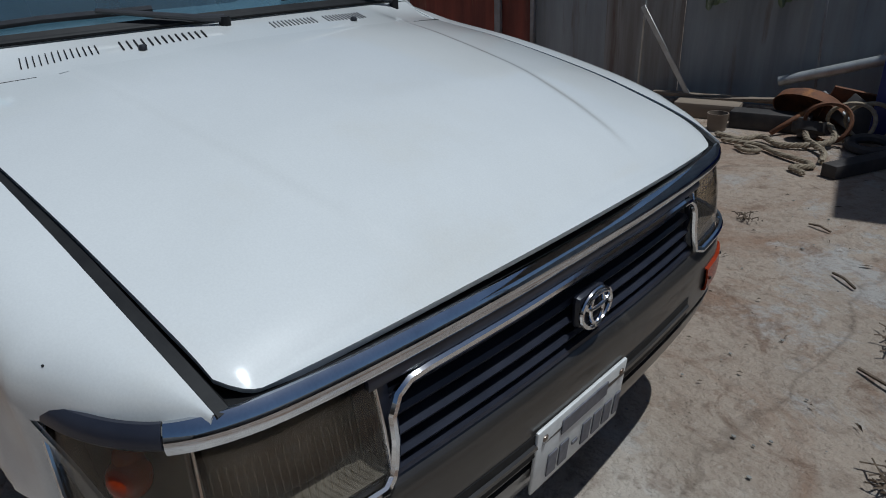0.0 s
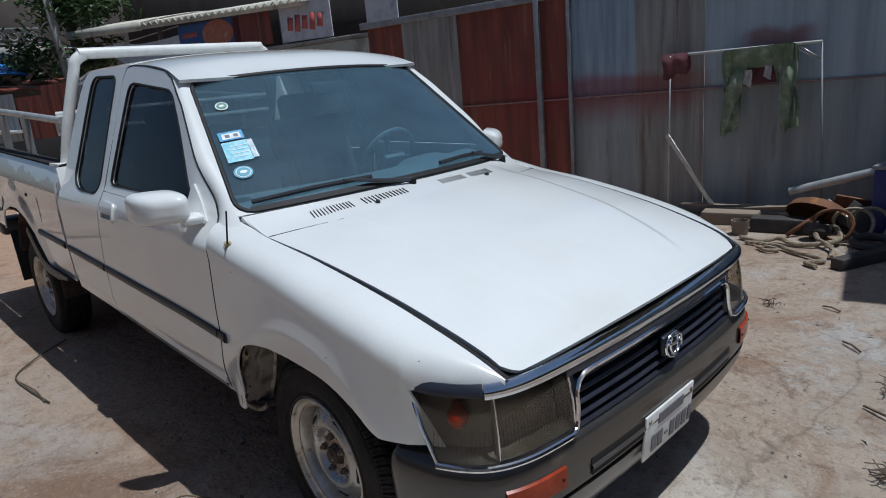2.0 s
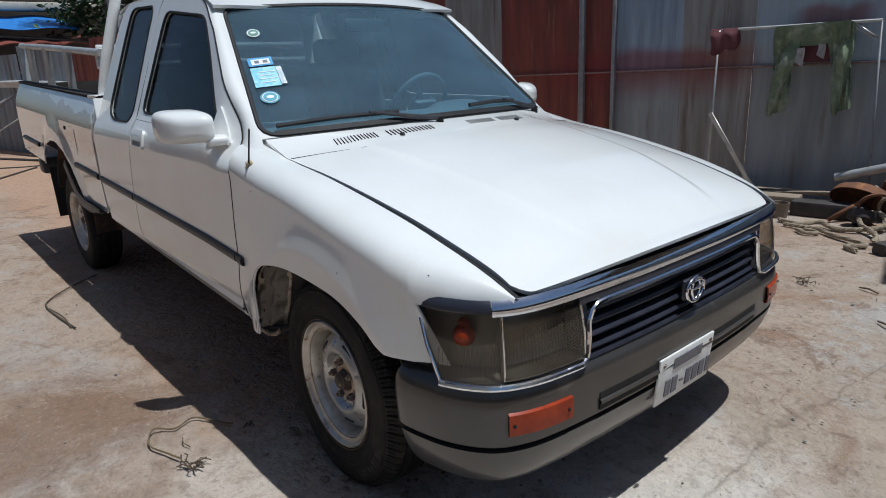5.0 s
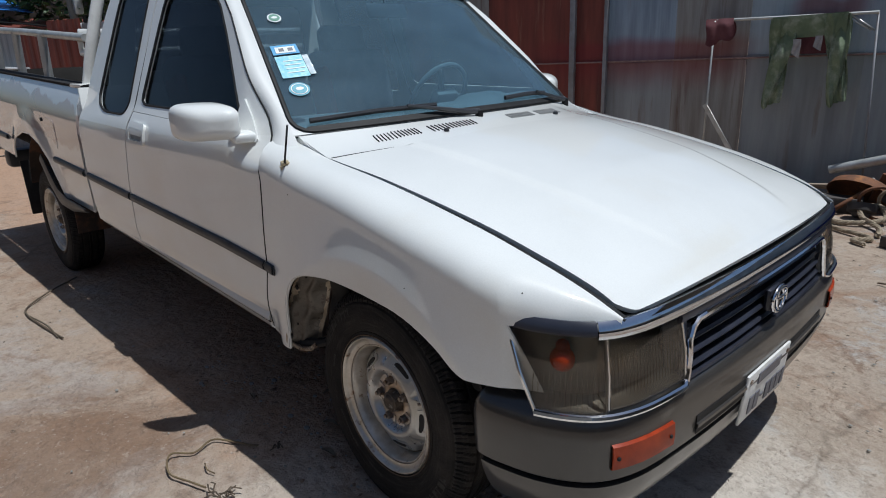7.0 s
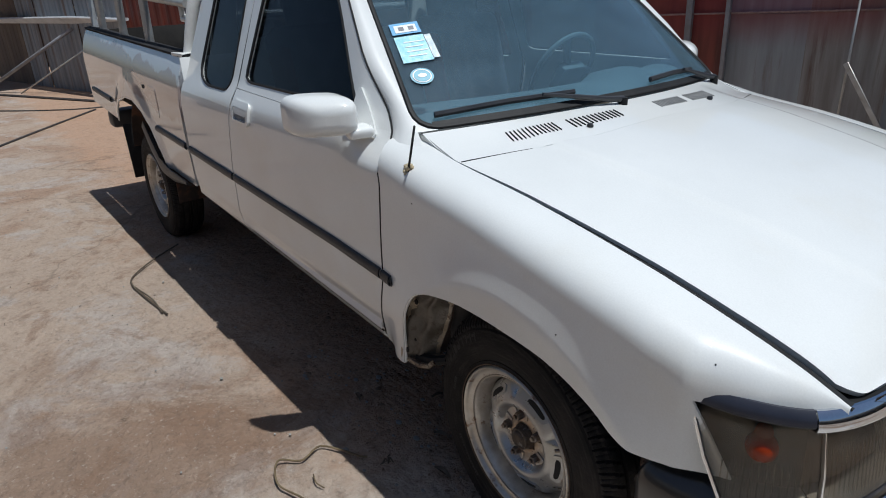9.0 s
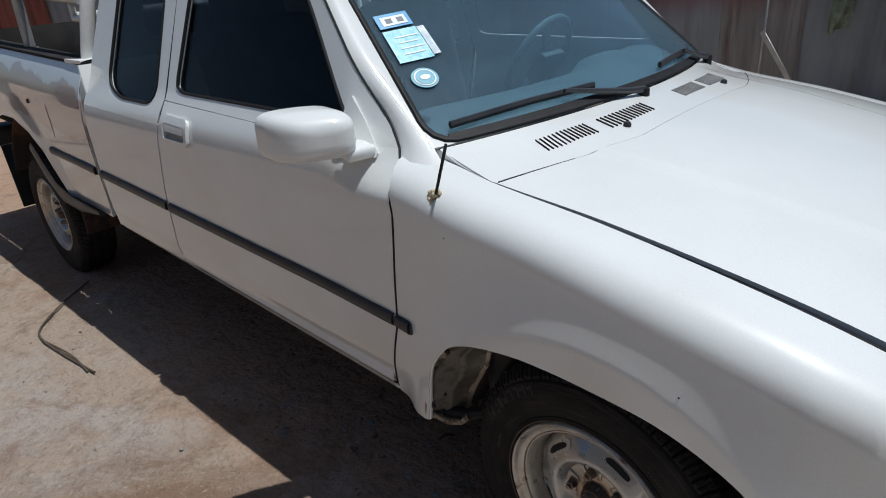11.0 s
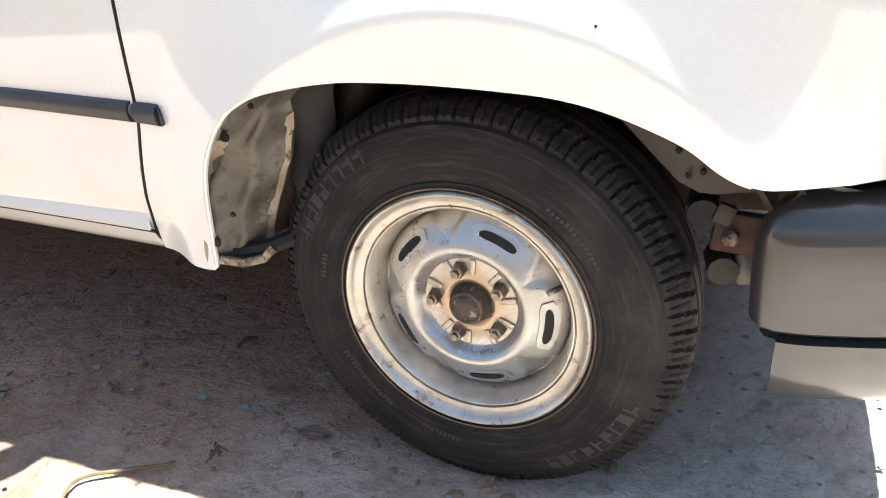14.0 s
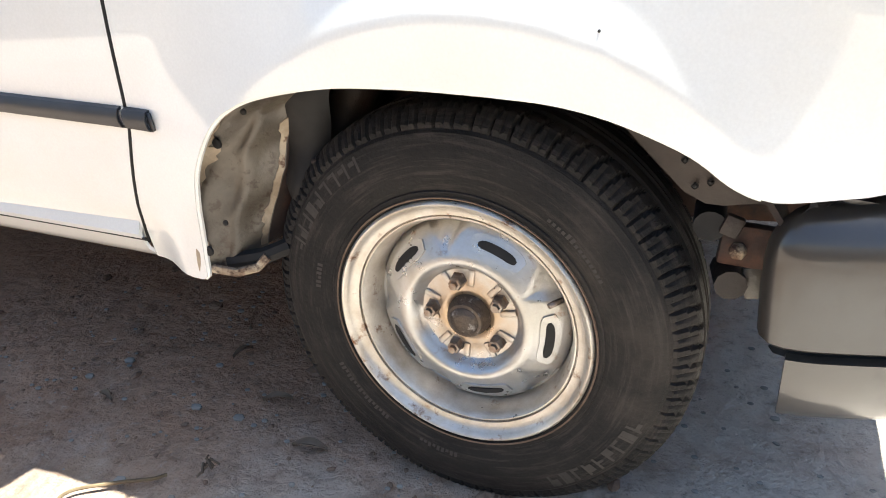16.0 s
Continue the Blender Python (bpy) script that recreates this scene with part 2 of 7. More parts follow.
# ---- mesh helpers ----
def part(name, bm, material, parent, label="", smooth=True, sharp=40):
    """Links a bmesh as one mesh object under a thing or a part."""
    bm.normal_update()
    if smooth:
        lim = radians(sharp)
        for e in bm.edges:
            e.smooth = len(e.link_faces) == 2 and e.calc_face_angle(9) < lim
    me = bpy.data.meshes.new(name)
    bm.to_mesh(me)
    bm.free()
    me.materials.append(material)
    if smooth:
        me.polygons.foreach_set("use_smooth", [True] * len(me.polygons))
    ob = new(name, me)
    if parent is not None:
        ob.parent = parent
    if label:
        ob["label"] = label
    return ob


def thing(name, label, category, at=(0, 0, 0), rz=0.0, group="", kind=""):
    ob = new(name)
    ob.empty_display_size = 0.2
    ob.matrix_world = pose(*at, 0, 0, rz)
    return tagged(ob, label, category, group, kind)


def solid(name, bm, material, label, category, group="", kind="", smooth=True, at=None):
    ob = part(name, bm, material, None, smooth=smooth)
    if at is not None:
        ob.matrix_world = at
    return tagged(ob, label, category, group, kind)


def thicken(bm, fs, t, pane=False):
    """Gives faces an inner layer t behind them and closes the edges between. A pane's inner layer faces outwards too."""
    bm.normal_update()
    vs = list({v for f in fs for v in f.verts})
    nor = {v: Vector() for v in vs}
    for f in fs:
        for v in f.verts:
            nor[v] += f.normal * max(1e-9, f.calc_area())
    twin = {v: bm.verts.new(v.co - nor[v].normalized() * t) for v in vs}
    used = {(a, b) for f in fs for a, b in zip(list(f.verts), list(f.verts)[1:] + list(f.verts)[:1])}
    for f in fs:
        bm.faces.new([twin[v] for v in (list(f.verts) if pane else list(f.verts)[::-1])])
    for a, b in used:
        if (b, a) not in used:
            bm.faces.new([b, a, twin[a], twin[b]])


def surface(fn, us, vs, thick=0.0, flip=False, bm=None, pane=False):
    """A sheet of fn(u, v) over the lists us and vs, thickened inwards."""
    bm = bm or bmesh.new()
    g = [[bm.verts.new(fn(u, v)) for v in vs] for u in us]
    fs = []
    for i in range(len(us) - 1):
        for j in range(len(vs) - 1):
            q = [g[i][j], g[i + 1][j], g[i + 1][j + 1], g[i][j + 1]]
            fs.append(bm.faces.new(q[::-1] if flip else q))
    if thick:
        thicken(bm, fs, thick, pane)
    return bm


def lin(a, b, n):
    return [a + (b - a) * i / (n - 1) for i in range(n)]


def box(sx, sy, sz, m=None, bevel=0.0, bm=None, seg=2):
    bm = bm or bmesh.new()
    r = bmesh.ops.create_cube(bm, size=1.0)
    bmesh.ops.scale(bm, vec=(sx, sy, sz), verts=r["verts"])
    if bevel:
        es = list({e for v in r["verts"] for e in v.link_edges})
        rr = bmesh.ops.bevel(bm, geom=es, offset=bevel, segments=seg, profile=0.5, affect="EDGES")
        vs = list({v for f in rr["faces"] for v in f.verts} | {v for v in r["verts"] if v.is_valid})
    else:
        vs = r["verts"]
    if m is not None:
        bmesh.ops.transform(bm, matrix=m, verts=vs)
    return bm


def tube(pts, r, segs=10, bm=None, closed=False, caps=True, radii=None, flat=1.0):
    """A round bar along points."""
    bm = bm or bmesh.new()
    pts = [Vector(p) for p in pts]
    n = len(pts)
    rings = []
    up = Vector((0, 0, 1))
    side = None
    for i, p in enumerate(pts):
        a = pts[(i - 1) % n] if closed or i else p
        b = pts[(i + 1) % n] if closed or i < n - 1 else p
        t = (b - a).normalized()
        if side is None:
            side = t.cross(up if abs(t.z) < 0.9 else Vector((1, 0, 0))).normalized()
        side = (side - t * side.dot(t)).normalized()
        w = t.cross(side)
        rr = radii[i] if radii else r
        rings.append([bm.verts.new(p + side * (rr * math.cos(k * math.tau / segs)) + w * (rr * flat * math.sin(k * math.tau / segs))) for k in range(segs)])
    for i in range(n if closed else n - 1):
        a, b = rings[i], rings[(i + 1) % n]
        for k in range(segs):
            bm.faces.new([a[k], a[(k + 1) % segs], b[(k + 1) % segs], b[k]])
    if caps and not closed:
        bm.faces.new(rings[0][::-1])
        bm.faces.new(rings[-1])
    return bm


def smooth_path(pts, n=8):
    """Catmull-Rom through the points."""
    P = [Vector(p) for p in pts]
    P = [P[0] * 2 - P[1]] + P + [P[-1] * 2 - P[-2]]
    out = []
    for i in range(1, len(P) - 2):
        a, b, c, d = P[i - 1], P[i], P[i + 1], P[i + 2]
        for k in range(n):
            t = k / n
            out.append(0.5 * (2 * b + (c - a) * t + (2 * a - 5 * b + 4 * c - d) * t * t + (3 * b - a - 3 * c + d) * t ** 3))
    out.append(P[-2])
    return out


def lathe(profile, n=64, bm=None, mod=None, closed=False):
    """Turns (radius, out) round the y axis; out points to -y. mod changes the radius and out by angle and index."""
    bm = bm or bmesh.new()
    rings = []
    for k in range(n):
        a = k * math.tau / n
        ring = []
        for i, (r, o) in enumerate(profile):
            if mod:
                r, o = mod(i, a, r, o)
            ring.append(bm.verts.new((r * math.cos(a), -o, r * math.sin(a))))
        rings.append(ring)
    m = len(profile)
    for k in range(n):
        a, b = rings[k], rings[(k + 1) % n]
        for i in range(m if closed else m - 1):
            j = (i + 1) % m
            bm.faces.new([a[i], a[j], b[j], b[i]])
    return bm


def resample(pts, n, closed=True):
    P = [Vector(p) for p in pts]
    if closed:
        P = P + [P[0]]
    d = [0.0]
    for a, b in zip(P, P[1:]):
        d.append(d[-1] + (b - a).length)
    out = []
    for k in range(n):
        s = d[-1] * k / (n if closed else n - 1)
        i = min(max(0, int(np.searchsorted(d, s, side="right")) - 1), len(P) - 2)
        f = (s - d[i]) / max(1e-9, d[i + 1] - d[i])
        out.append(P[i].lerp(P[i + 1], min(1, f)))
    return out


def rounded(pts, r, seg=5):
    """Rounds the corners of a closed polygon."""
    P = [Vector((*p, 0)) for p in pts]
    n, out = len(P), []
    for i in range(n):
        a, b, c = P[i - 1], P[i], P[(i + 1) % n]
        ri = r[i] if isinstance(r, (list, tuple)) else r
        u, w = (a - b), (c - b)
        k = min(ri, 0.45 * u.length, 0.45 * w.length)
        p, q = b + u.normalized() * k, b + w.normalized() * k
        for s in range(seg + 1):
            t = s / seg
            out.append(((1 - t) ** 2 * p + 2 * t * (1 - t) * b + t * t * q).to_2d())
    return out


def reach(poly, c, a):
    """Distance from c to the outline of poly in the direction a."""
    d = Vector((math.cos(a), math.sin(a)))
    best = 0.0
    for i in range(len(poly)):
        p, q = Vector(poly[i - 1]) - c, Vector(poly[i]) - c
        e = q - p
        den = d.x * e.y - d.y * e.x
        if abs(den) < 1e-9:
            continue
        t = (p.x * e.y - p.y * e.x) / den
        k = (p.x * d.y - p.y * d.x) / den
        if t > 0 and -1e-6 <= k <= 1 + 1e-6:
            best = max(best, t)
    return best


def between(outer, inner, fn, n=120, rings=6, thick=0.0, flip=False):
    """A panel with an opening: quads along rays from the opening's middle, both outlines (x, z), laid on fn(x, z)."""
    c = sum((Vector(p) for p in inner), Vector((0, 0))) / len(inner)
    ang = {round(k * math.tau / n, 5) for k in range(n)}
    for p in list(outer) + list(inner):
        q = Vector(p) - c
        ang.add(round(math.atan2(q.y, q.x) % math.tau, 5))
    ang = sorted(ang)
    ang = [a for i, a in enumerate(ang) if i == 0 or a - ang[i - 1] > 0.002]
    bm = bmesh.new()
    g = []
    for a in ang:
        d = Vector((math.cos(a), math.sin(a)))
        r1, r0 = reach(outer, c, a), reach(inner, c, a)
        g.append([bm.verts.new(fn(*(c + d * (r1 + (r0 - r1) * i / rings)))) for i in range(rings + 1)])
    fs = []
    for k in range(len(g)):
        p, q = g[k], g[(k + 1) % len(g)]
        for i in range(rings):
            f = [p[i], q[i], q[i + 1], p[i + 1]]
            fs.append(bm.faces.new(f[::-1] if flip else f))
    if thick:
        thicken(bm, fs, thick)
    return bm


def sheet(outline, fn, thick=0.0, flip=False, rings=5, n=96, pane=False):
    """A filled panel: rings drawn in towards the middle of the outline."""
    c = sum((Vector((*p, 0)) for p in outline), Vector()) / len(outline)
    bm = bmesh.new()
    A = resample([(*p, 0) for p in outline], n)
    g = [[bm.verts.new(fn(*A[k].lerp(c, i / rings).to_2d())) for k in range(n)] for i in range(rings)]
    fs = []
    for i in range(rings - 1):
        for k in range(n):
            q = [g[i][k], g[i][(k + 1) % n], g[i + 1][(k + 1) % n], g[i + 1][k]]
            fs.append(bm.faces.new(q[::-1] if flip else q))
    fs.append(bm.faces.new(g[-1][::-1] if flip else g[-1]))
    if thick:
        thicken(bm, fs, thick, pane)
    return bm


def interp(x, X, Y):
    return float(np.interp(x, X, Y))


def soft(x, X, Y):
    """Piecewise curve through rising X with cubic easing of the slopes."""
    i = min(max(0, int(np.searchsorted(X, x)) - 1), len(X) - 2)
    h = X[i + 1] - X[i]
    t = (x - X[i]) / h

    def slope(k):
        if k == 0:
            return (Y[1] - Y[0]) / (X[1] - X[0])
        if k == len(X) - 1:
            return (Y[-1] - Y[-2]) / (X[-1] - X[-2])
        return (Y[k + 1] - Y[k - 1]) / (X[k + 1] - X[k - 1])
    if t <= 0 or t >= 1:
        j = i if t <= 0 else i + 1
        return Y[j] + slope(j) * (x - X[j])
    a, b = slope(i) * h, slope(i + 1) * h
    return Y[i] * (2 * t ** 3 - 3 * t * t + 1) + a * (t ** 3 - 2 * t * t + t) + Y[i + 1] * (3 * t * t - 2 * t ** 3) + b * (t ** 3 - t * t)


# ---- pickup truck ----
YC = -0.003                     # the truck's middle line
WB = -3.09                      # rear axle
TYRE_R = 0.322
truck = thing("pickup_truck", "white extended-cab pickup truck with chrome grille parked on concrete", "pickup truck", (0, YC, 0))
truck.matrix_world = Matrix.Translation((0.010, YC, 0)) @ Matrix.Rotation(radians(0.65), 4, "Z") @ Matrix.Diagonal((1, 0.9525, 1, 1))

EX = [-0.45, -0.35, -0.25, 0.0, 0.30, 0.48, 0.58, 0.655]
EZ = [0.984, 0.963, 0.941, 0.902, 0.838, 0.787, 0.752, 0.716]
EY = [0.686, 0.686, 0.687, 0.683, 0.675, 0.668, 0.662, 0.654]
WX = [-4.7, -0.5, 0.38, 0.46, 0.50, 0.56, 0.60, 0.66]
WW = [0.80, 0.80, 0.80, 0.79, 0.765, 0.735, 0.705, 0.655]
ARCH_C = (-0.005, 0.30)


def smoothstep(a, b, x):
    t = min(1, max(0, (x - a) / (b - a)))
    return t * t * (3 - 2 * t)


def low_w(x, z):
    """Half width of the lower body, with the sill tucked in and the wheel arch swelling out."""
    w = interp(x, WX, WW)
    w += 0.008 * smoothstep(0.5, 0.75, z) - 0.035 * max(0, (0.56 - z) / 0.2) ** 2
    zc = 0.447 + (-0.40 - x) * 0.06
    w -= 0.004 * smoothstep(zc + 0.020, zc - 0.020, z) * smoothstep(-0.44, -0.52, x)
    rho = math.hypot(x - ARCH_C[0], z - ARCH_C[1])
    if x < 0.7 and x > -0.7:
        # flare: a soft crease, then a face that leans out to the lip
        r = math.hypot(x - 0.025, z - 0.30)
        rise = min(1, max(0, (0.575 - r) / 0.145)) ** 1.7 * smoothstep(0.405, 0.435, r) + smoothstep(0.435, 0.405, r)
        w += (0.024 * rise - 0.006 * min(1, max(0, (0.430 - r) / 0.07))) * smoothstep(0.62, 0.42, x) * smoothstep(0.40, 0.60, z)
        if z < 0.6:
            w += 0.03 * max(0, (0.56 - z) / 0.2) ** 2 * smoothstep(0.50, 0.42, rho)
    return w


def fender_w(x, z):
    zt, ye, w = soft(x, EX, EZ), soft(x, EX, EY), low_w(x, z)
    r = 0.085
    d = zt - z
    if d < r:
        k = 1 - max(0.0, d) / r
        return ye + (low_w(x, zt - r) - ye) * max(0.0, 1 - k ** 2.5) ** 0.4
    return w


def cab_w(x, z):
    """Half width of doors and cab side: shoulder at the belt, then leaning in to the roof."""
    w = low_w(x, min(z, 0.9))
    if z > 0.88:
        w -= 0.10 * (min(z, 1.0) - 0.88) ** 2 / 0.12 * 2
    w -= 0.016 * smoothstep(0.95, 1.06, z) + 0.050 * smoothstep(-0.64, -0.46, x) * smoothstep(0.90, 0.99, z)
    if z > 1.0:
        w -= 0.375 * (z - 1.0) + 0.10 * max(0, z - 1.30) ** 2
    return w


ROOF_X = [-2.10, -1.95, -1.5, -1.2, -1.0, -0.83]
ROOF_Z = [1.51, 1.535, 1.53, 1.51, 1.48, 1.425]


def mirrored(build):
    for s in (-1, 1):
        build(s, "right" if s < 0 else "left")


ARCH = [(-0.478, 0.372), (-0.44, 0.363), (-0.402, 0.356), (-0.392, 0.361), (-0.386, 0.40), (-0.376, 0.45), (-0.361, 0.502), (-0.341, 0.548), (-0.296, 0.606), (-0.247, 0.635), (-0.195, 0.649), (-0.111, 0.659),
        (-0.03, 0.658), (0.036, 0.654), (0.102, 0.648), (0.164, 0.640), (0.223, 0.624), (0.28, 0.600), (0.308, 0.584), (0.337, 0.561), (0.365, 0.548), (0.40, 0.545), (0.47, 0.549), (0.60, 0.552), (0.655, 0.60)]


def fenders(s, side):
    cols = resample(smooth_path([(x, z, 0) for x, z in ARCH], 6), 120, closed=False)
    base = {}
    xs = []
    for p in cols:
        x = p.x if not xs else max(p.x, xs[-1] + 0.0006)
        xs.append(x)
        base[x] = p.y

    def f(x, v):
        zt = soft(x, EX, EZ)
        z = base[x] + (zt - base[x]) * (1 - (1 - v) ** 1.35)
        # the rear edge follows the door's slanted cut
        shift = 0.0
        if x < -0.40:
            cut = interp(z, [0.35, 0.42, 0.52, 0.60, 0.645, 0.80, 0.873, 0.955, 1.0], [-0.520, -0.507, -0.479, -0.455, -0.449, -0.432, -0.425, -0.437, -0.465])
            shift = (cut + 0.478) * (-0.40 - x) / 0.078
        return (x + shift, s * fender_w(x + shift, z), z)
    bm = surface(f, xs, lin(0, 1, 34), 0.004, flip=s > 0)
    # open where the lamps sit: cut along the lamp's slanted edge and its top
    edge, lean = Vector((0.547, 0, 0.52)), Vector((0.17, 0, 0.074)).normalized()
    for co, no in ((edge, lean), (Vector((0, 0, 0.69)), Vector((0, 0, 1)))):
        bmesh.ops.bisect_plane(bm, geom=bm.verts[:] + bm.edges[:] + bm.faces[:], plane_co=co, plane_no=no)
    mid = [(q, q.calc_center_median()) for q in bm.faces]
    bmesh.ops.delete(bm, geom=[q for q, c in mid if c.z < 0.69 and (c - edge).dot(lean) > 0], context="FACES")
    fender = part("fender", bm, WHITE, truck)
    # rolled lip of the arch
    lip = [(x, s * (fender_w(x, base[x]) - 0.006), base[x] + 0.001) for x in xs if -0.40 < x < 0.37]
    part("arch_lip", tube(lip, 0.0045, 6), WHITE, fender)
    return fender


mirrored(fenders)


# bonnet, with two long creases
def bonnet_at(x, y):
    ye, ze = soft(x, EX, EZ), soft(x, EX, EZ)
    yw = soft(x, EX, EY)
    q = min(1.0, abs(y) / yw)
    z = ze + interp(x, [-0.3, 0.3, 0.55, 0.72], [0.052, 0.050, 0.036, 0.022]) * (1 - q ** 2.4)
    crease = interp(x, [-0.15, 0.25, 0.45, 0.62], [0.45, 0.405, 0.362, 0.312])
    z += 0.006 * smoothstep(crease + 0.014, crease - 0.018, abs(y)) * smoothstep(0.66, 0.50, x)
    return z


def bonnet(u, v):
    y = v * 0.648
    front = 0.692 - 0.043 * (abs(v) ** 2.2) - 0.028 * max(0, (abs(v) - 0.94) / 0.06) ** 2.2
    rear = -0.115 - 0.128 * max(0.0, (abs(v) - 0.45) / 0.55) ** 1.25
    x = rear + (front - rear) * u
    yy = v * (soft(min(x, 0.65), EX, EY) - interp(x, [-0.25, -0.1, 0.2, 0.6], [0.003, 0.008, 0.016, 0.025]))
    z = bonnet_at(min(x, 0.655), yy)
    nose = max(0, (u - 0.93) / 0.07)
    return (x, yy, z - 0.012 * nose ** 2 * (1 - 0.7 * abs(v) ** 6))


us = [1 - (1 - t) ** 1.3 for t in lin(0, 1, 60)]
part("bonnet", surface(bonnet, us, lin(-1, 1, 140), 0.012), WHITE, truck)
for s in (-1, 1):
    gap = [(x, s * (soft(x, EX, EY) - 0.011), soft(x, EX, EZ) - 0.020) for x in lin(-0.25, 0.65, 30)]
    part("bonnet_gap", tube(gap, 0.016, 6), RUBBER, truck)
# inner nose panel behind the lamps
part("nose_panel", surface(lambda u, v: (0.60 - 0.10 * abs(u) ** 3, u * 0.70, v), lin(-1, 1, 21), lin(0.42, 0.70, 5), 0.02), UNDER, truck)


# cowl with vents
def ws_bottom(v):
    return Vector((-0.278 - 0.125 * v * v, v * 0.690, 1.012 - 0.014 * v * v))


def ws_top(v):
    return Vector((-0.805 - 0.075 * v * v, v * 0.553, 1.440 - 0.018 * v * v))


def cowl(u, v):
    x0, y0, z0 = bonnet(0, v)
    b = ws_bottom(v * 0.995)
    a, b = Vector((x0 - 0.0015, y0, z0 - 0.0003)), b + Vector((0.012, 0, -0.008))
    p = a.lerp(b, u)
    k = 0.65 * smoothstep(0.45, 0.9, abs(v))
    p.z = a.z + (b.z - a.z) * ((1 - k) * u + k * u * u)
    return p


cowl_ob = part("cowl", surface(cowl, lin(0, 1, 12), lin(-1, 1, 60), 0.006, flip=True), WHITE, truck)
for s in (-1, 1):
    part("bonnet_seam", tube([Vector(bonnet(0, s * v)) + Vector((-0.001, 0, 0.0002)) for v in lin(0.74, 0.995, 16)], 0.0024, 6, radii=[0.0006 + 0.0014 * k / 15 for k in range(16)]), RUBBER, truck)
    corner = lambda u, v: (Vector((-0.245 - 0.01 * u, s * (0.688 - 0.004), 0.937))).lerp(Vector((-0.45, s * 0.684, 0.983)), u).lerp(
        ws_bottom(s * 0.99) + Vector((0.012, 0, -0.012)), v)
    part("cowl_corner", surface(corner, lin(0, 1, 8), lin(0, 1, 6), 0.004, flip=s < 0), WHITE, truck)


def vent(v0, v1, count, material=RUBBER):
    bm = bmesh.new()
    for i in range(count):
        v = v0 + (v1 - v0) * (i + 0.5) / count
        a, b = Vector(cowl(0.36, v)), Vector(cowl(0.66, v + 0.02))
        c = (a + b) / 2
        m = Matrix.Translation(c + Vector((0, 0, 0.001))) @ (b - a).to_track_quat("X", "Z").to_matrix().to_4x4()
        box((b - a).length, abs(v1 - v0) / count * 0.13, 0.004, m, bm=bm)
    part("cowl_vent", bm, material, cowl_ob, "row of thin slots")


vent(-0.755, -0.54, 13)
vent(-0.49, -0.20, 13)
vent(0.045, 0.25, 12, VENTGREY)
vent(0.29, 0.50, 12, VENTGREY)
for y in (-0.288, 0.268):
    bm = lathe([(0.0, 0.009), (0.006, 0.008), (0.009, 0.003), (0.009, -0.002)], 12)
    bmesh.ops.rotate(bm, matrix=Matrix.Rotation(radians(-90), 3, "X"), verts=bm.verts)
    bmesh.ops.translate(bm, vec=Vector(cowl(0.28, y / 0.665)) + Vector((0, 0, 0.002)), verts=bm.verts)
    part("washer_nozzle", bm, BLACKPLASTIC, truck)


# windscreen
def screen(u, v):
    p = ws_bottom(v).lerp(ws_top(v), u)
    n = Vector((0.62, 0, 0.78))
    return p + n * (0.012 * math.sin(math.pi * u) * (1 - v * v))


on_screen = lambda v, u: Vector(screen(u, v))
WSOUT = rounded([(-1.0, 0.0), (1.0, 0.0), (1.0, 1.0), (-1.0, 1.0)], [0.10, 0.10, 0.07, 0.07], 8)
part("windscreen", sheet([tuple(p) for p in WSOUT], on_screen, 0.005, rings=10, n=160, pane=True), WINDSHIELD, truck, "blue-tinted windscreen")
part("windscreen_frame", between([(-1.012, -0.012), (1.012, -0.012), (1.012, 1.012), (-1.012, 1.012)], [tuple(p) for p in WSOUT], on_screen, 160, 2, 0.006), WHITE, truck)
part("windscreen_seal", tube([on_screen(p.x, p.y) for p in resample([(*q, 0) for q in WSOUT], 170)], 0.0085, 8, closed=True, flat=0.75), RUBBER, truck)
part("dark_band", surface(lambda u, v: Vector(screen(u, v)) + Vector((0.004, 0, 0.004)), lin(0.004, 0.024, 4), lin(-0.945, 0.945, 30), 0.002, flip=True), RUBBER, truck)


def pillars(s, side):
    def f(u, v):
        a = Vector(screen(u, s * 1.004))
        z = 0.978 + 0.484 * u
        x = interp(z, [0.93, 0.978, 0.992, 1.165, 1.345, 1.405, 1.443, 1.466], [-0.436, -0.456, -0.464, -0.6185, -0.7985, -0.879, -0.929, -0.985])
        b = Vector((x, s * (cab_w(x, z) - 0.004), z))
        p = a.lerp(b, v)
        return p + Vector((0.5, s * 0.7, 0.3)).normalized() * (0.012 * math.sin(math.pi * v))
    part("windscreen_pillar", surface(f, lin(-0.09, 1.0, 26), lin(0, 1, 8), 0.02, flip=s > 0), WHITE, truck)


mirrored(pillars)


# roof
def roof(u, v):
    x = -0.815 + (-2.10 + 0.815) * u - 0.045 * v * v * (1 - u)
    zg = soft(max(-2.10, min(-0.83, x)), ROOF_X, ROOF_Z) if x < -0.83 else 1.43
    yw = cab_w(-1.2, zg) - 0.002
    q = abs(v)
    z = zg + 0.034 * (1 - q ** 2.6) * min(1, u * 6 + 0.25)
    return (x, v * yw, z)


part("roof", surface(roof, lin(0, 1, 40), lin(-1, 1, 40), 0.012, flip=True), WHITE, truck)


def on_cab(s, out=0.0):
    return lambda x, z: (x, s * (cab_w(x, z) + out), z)


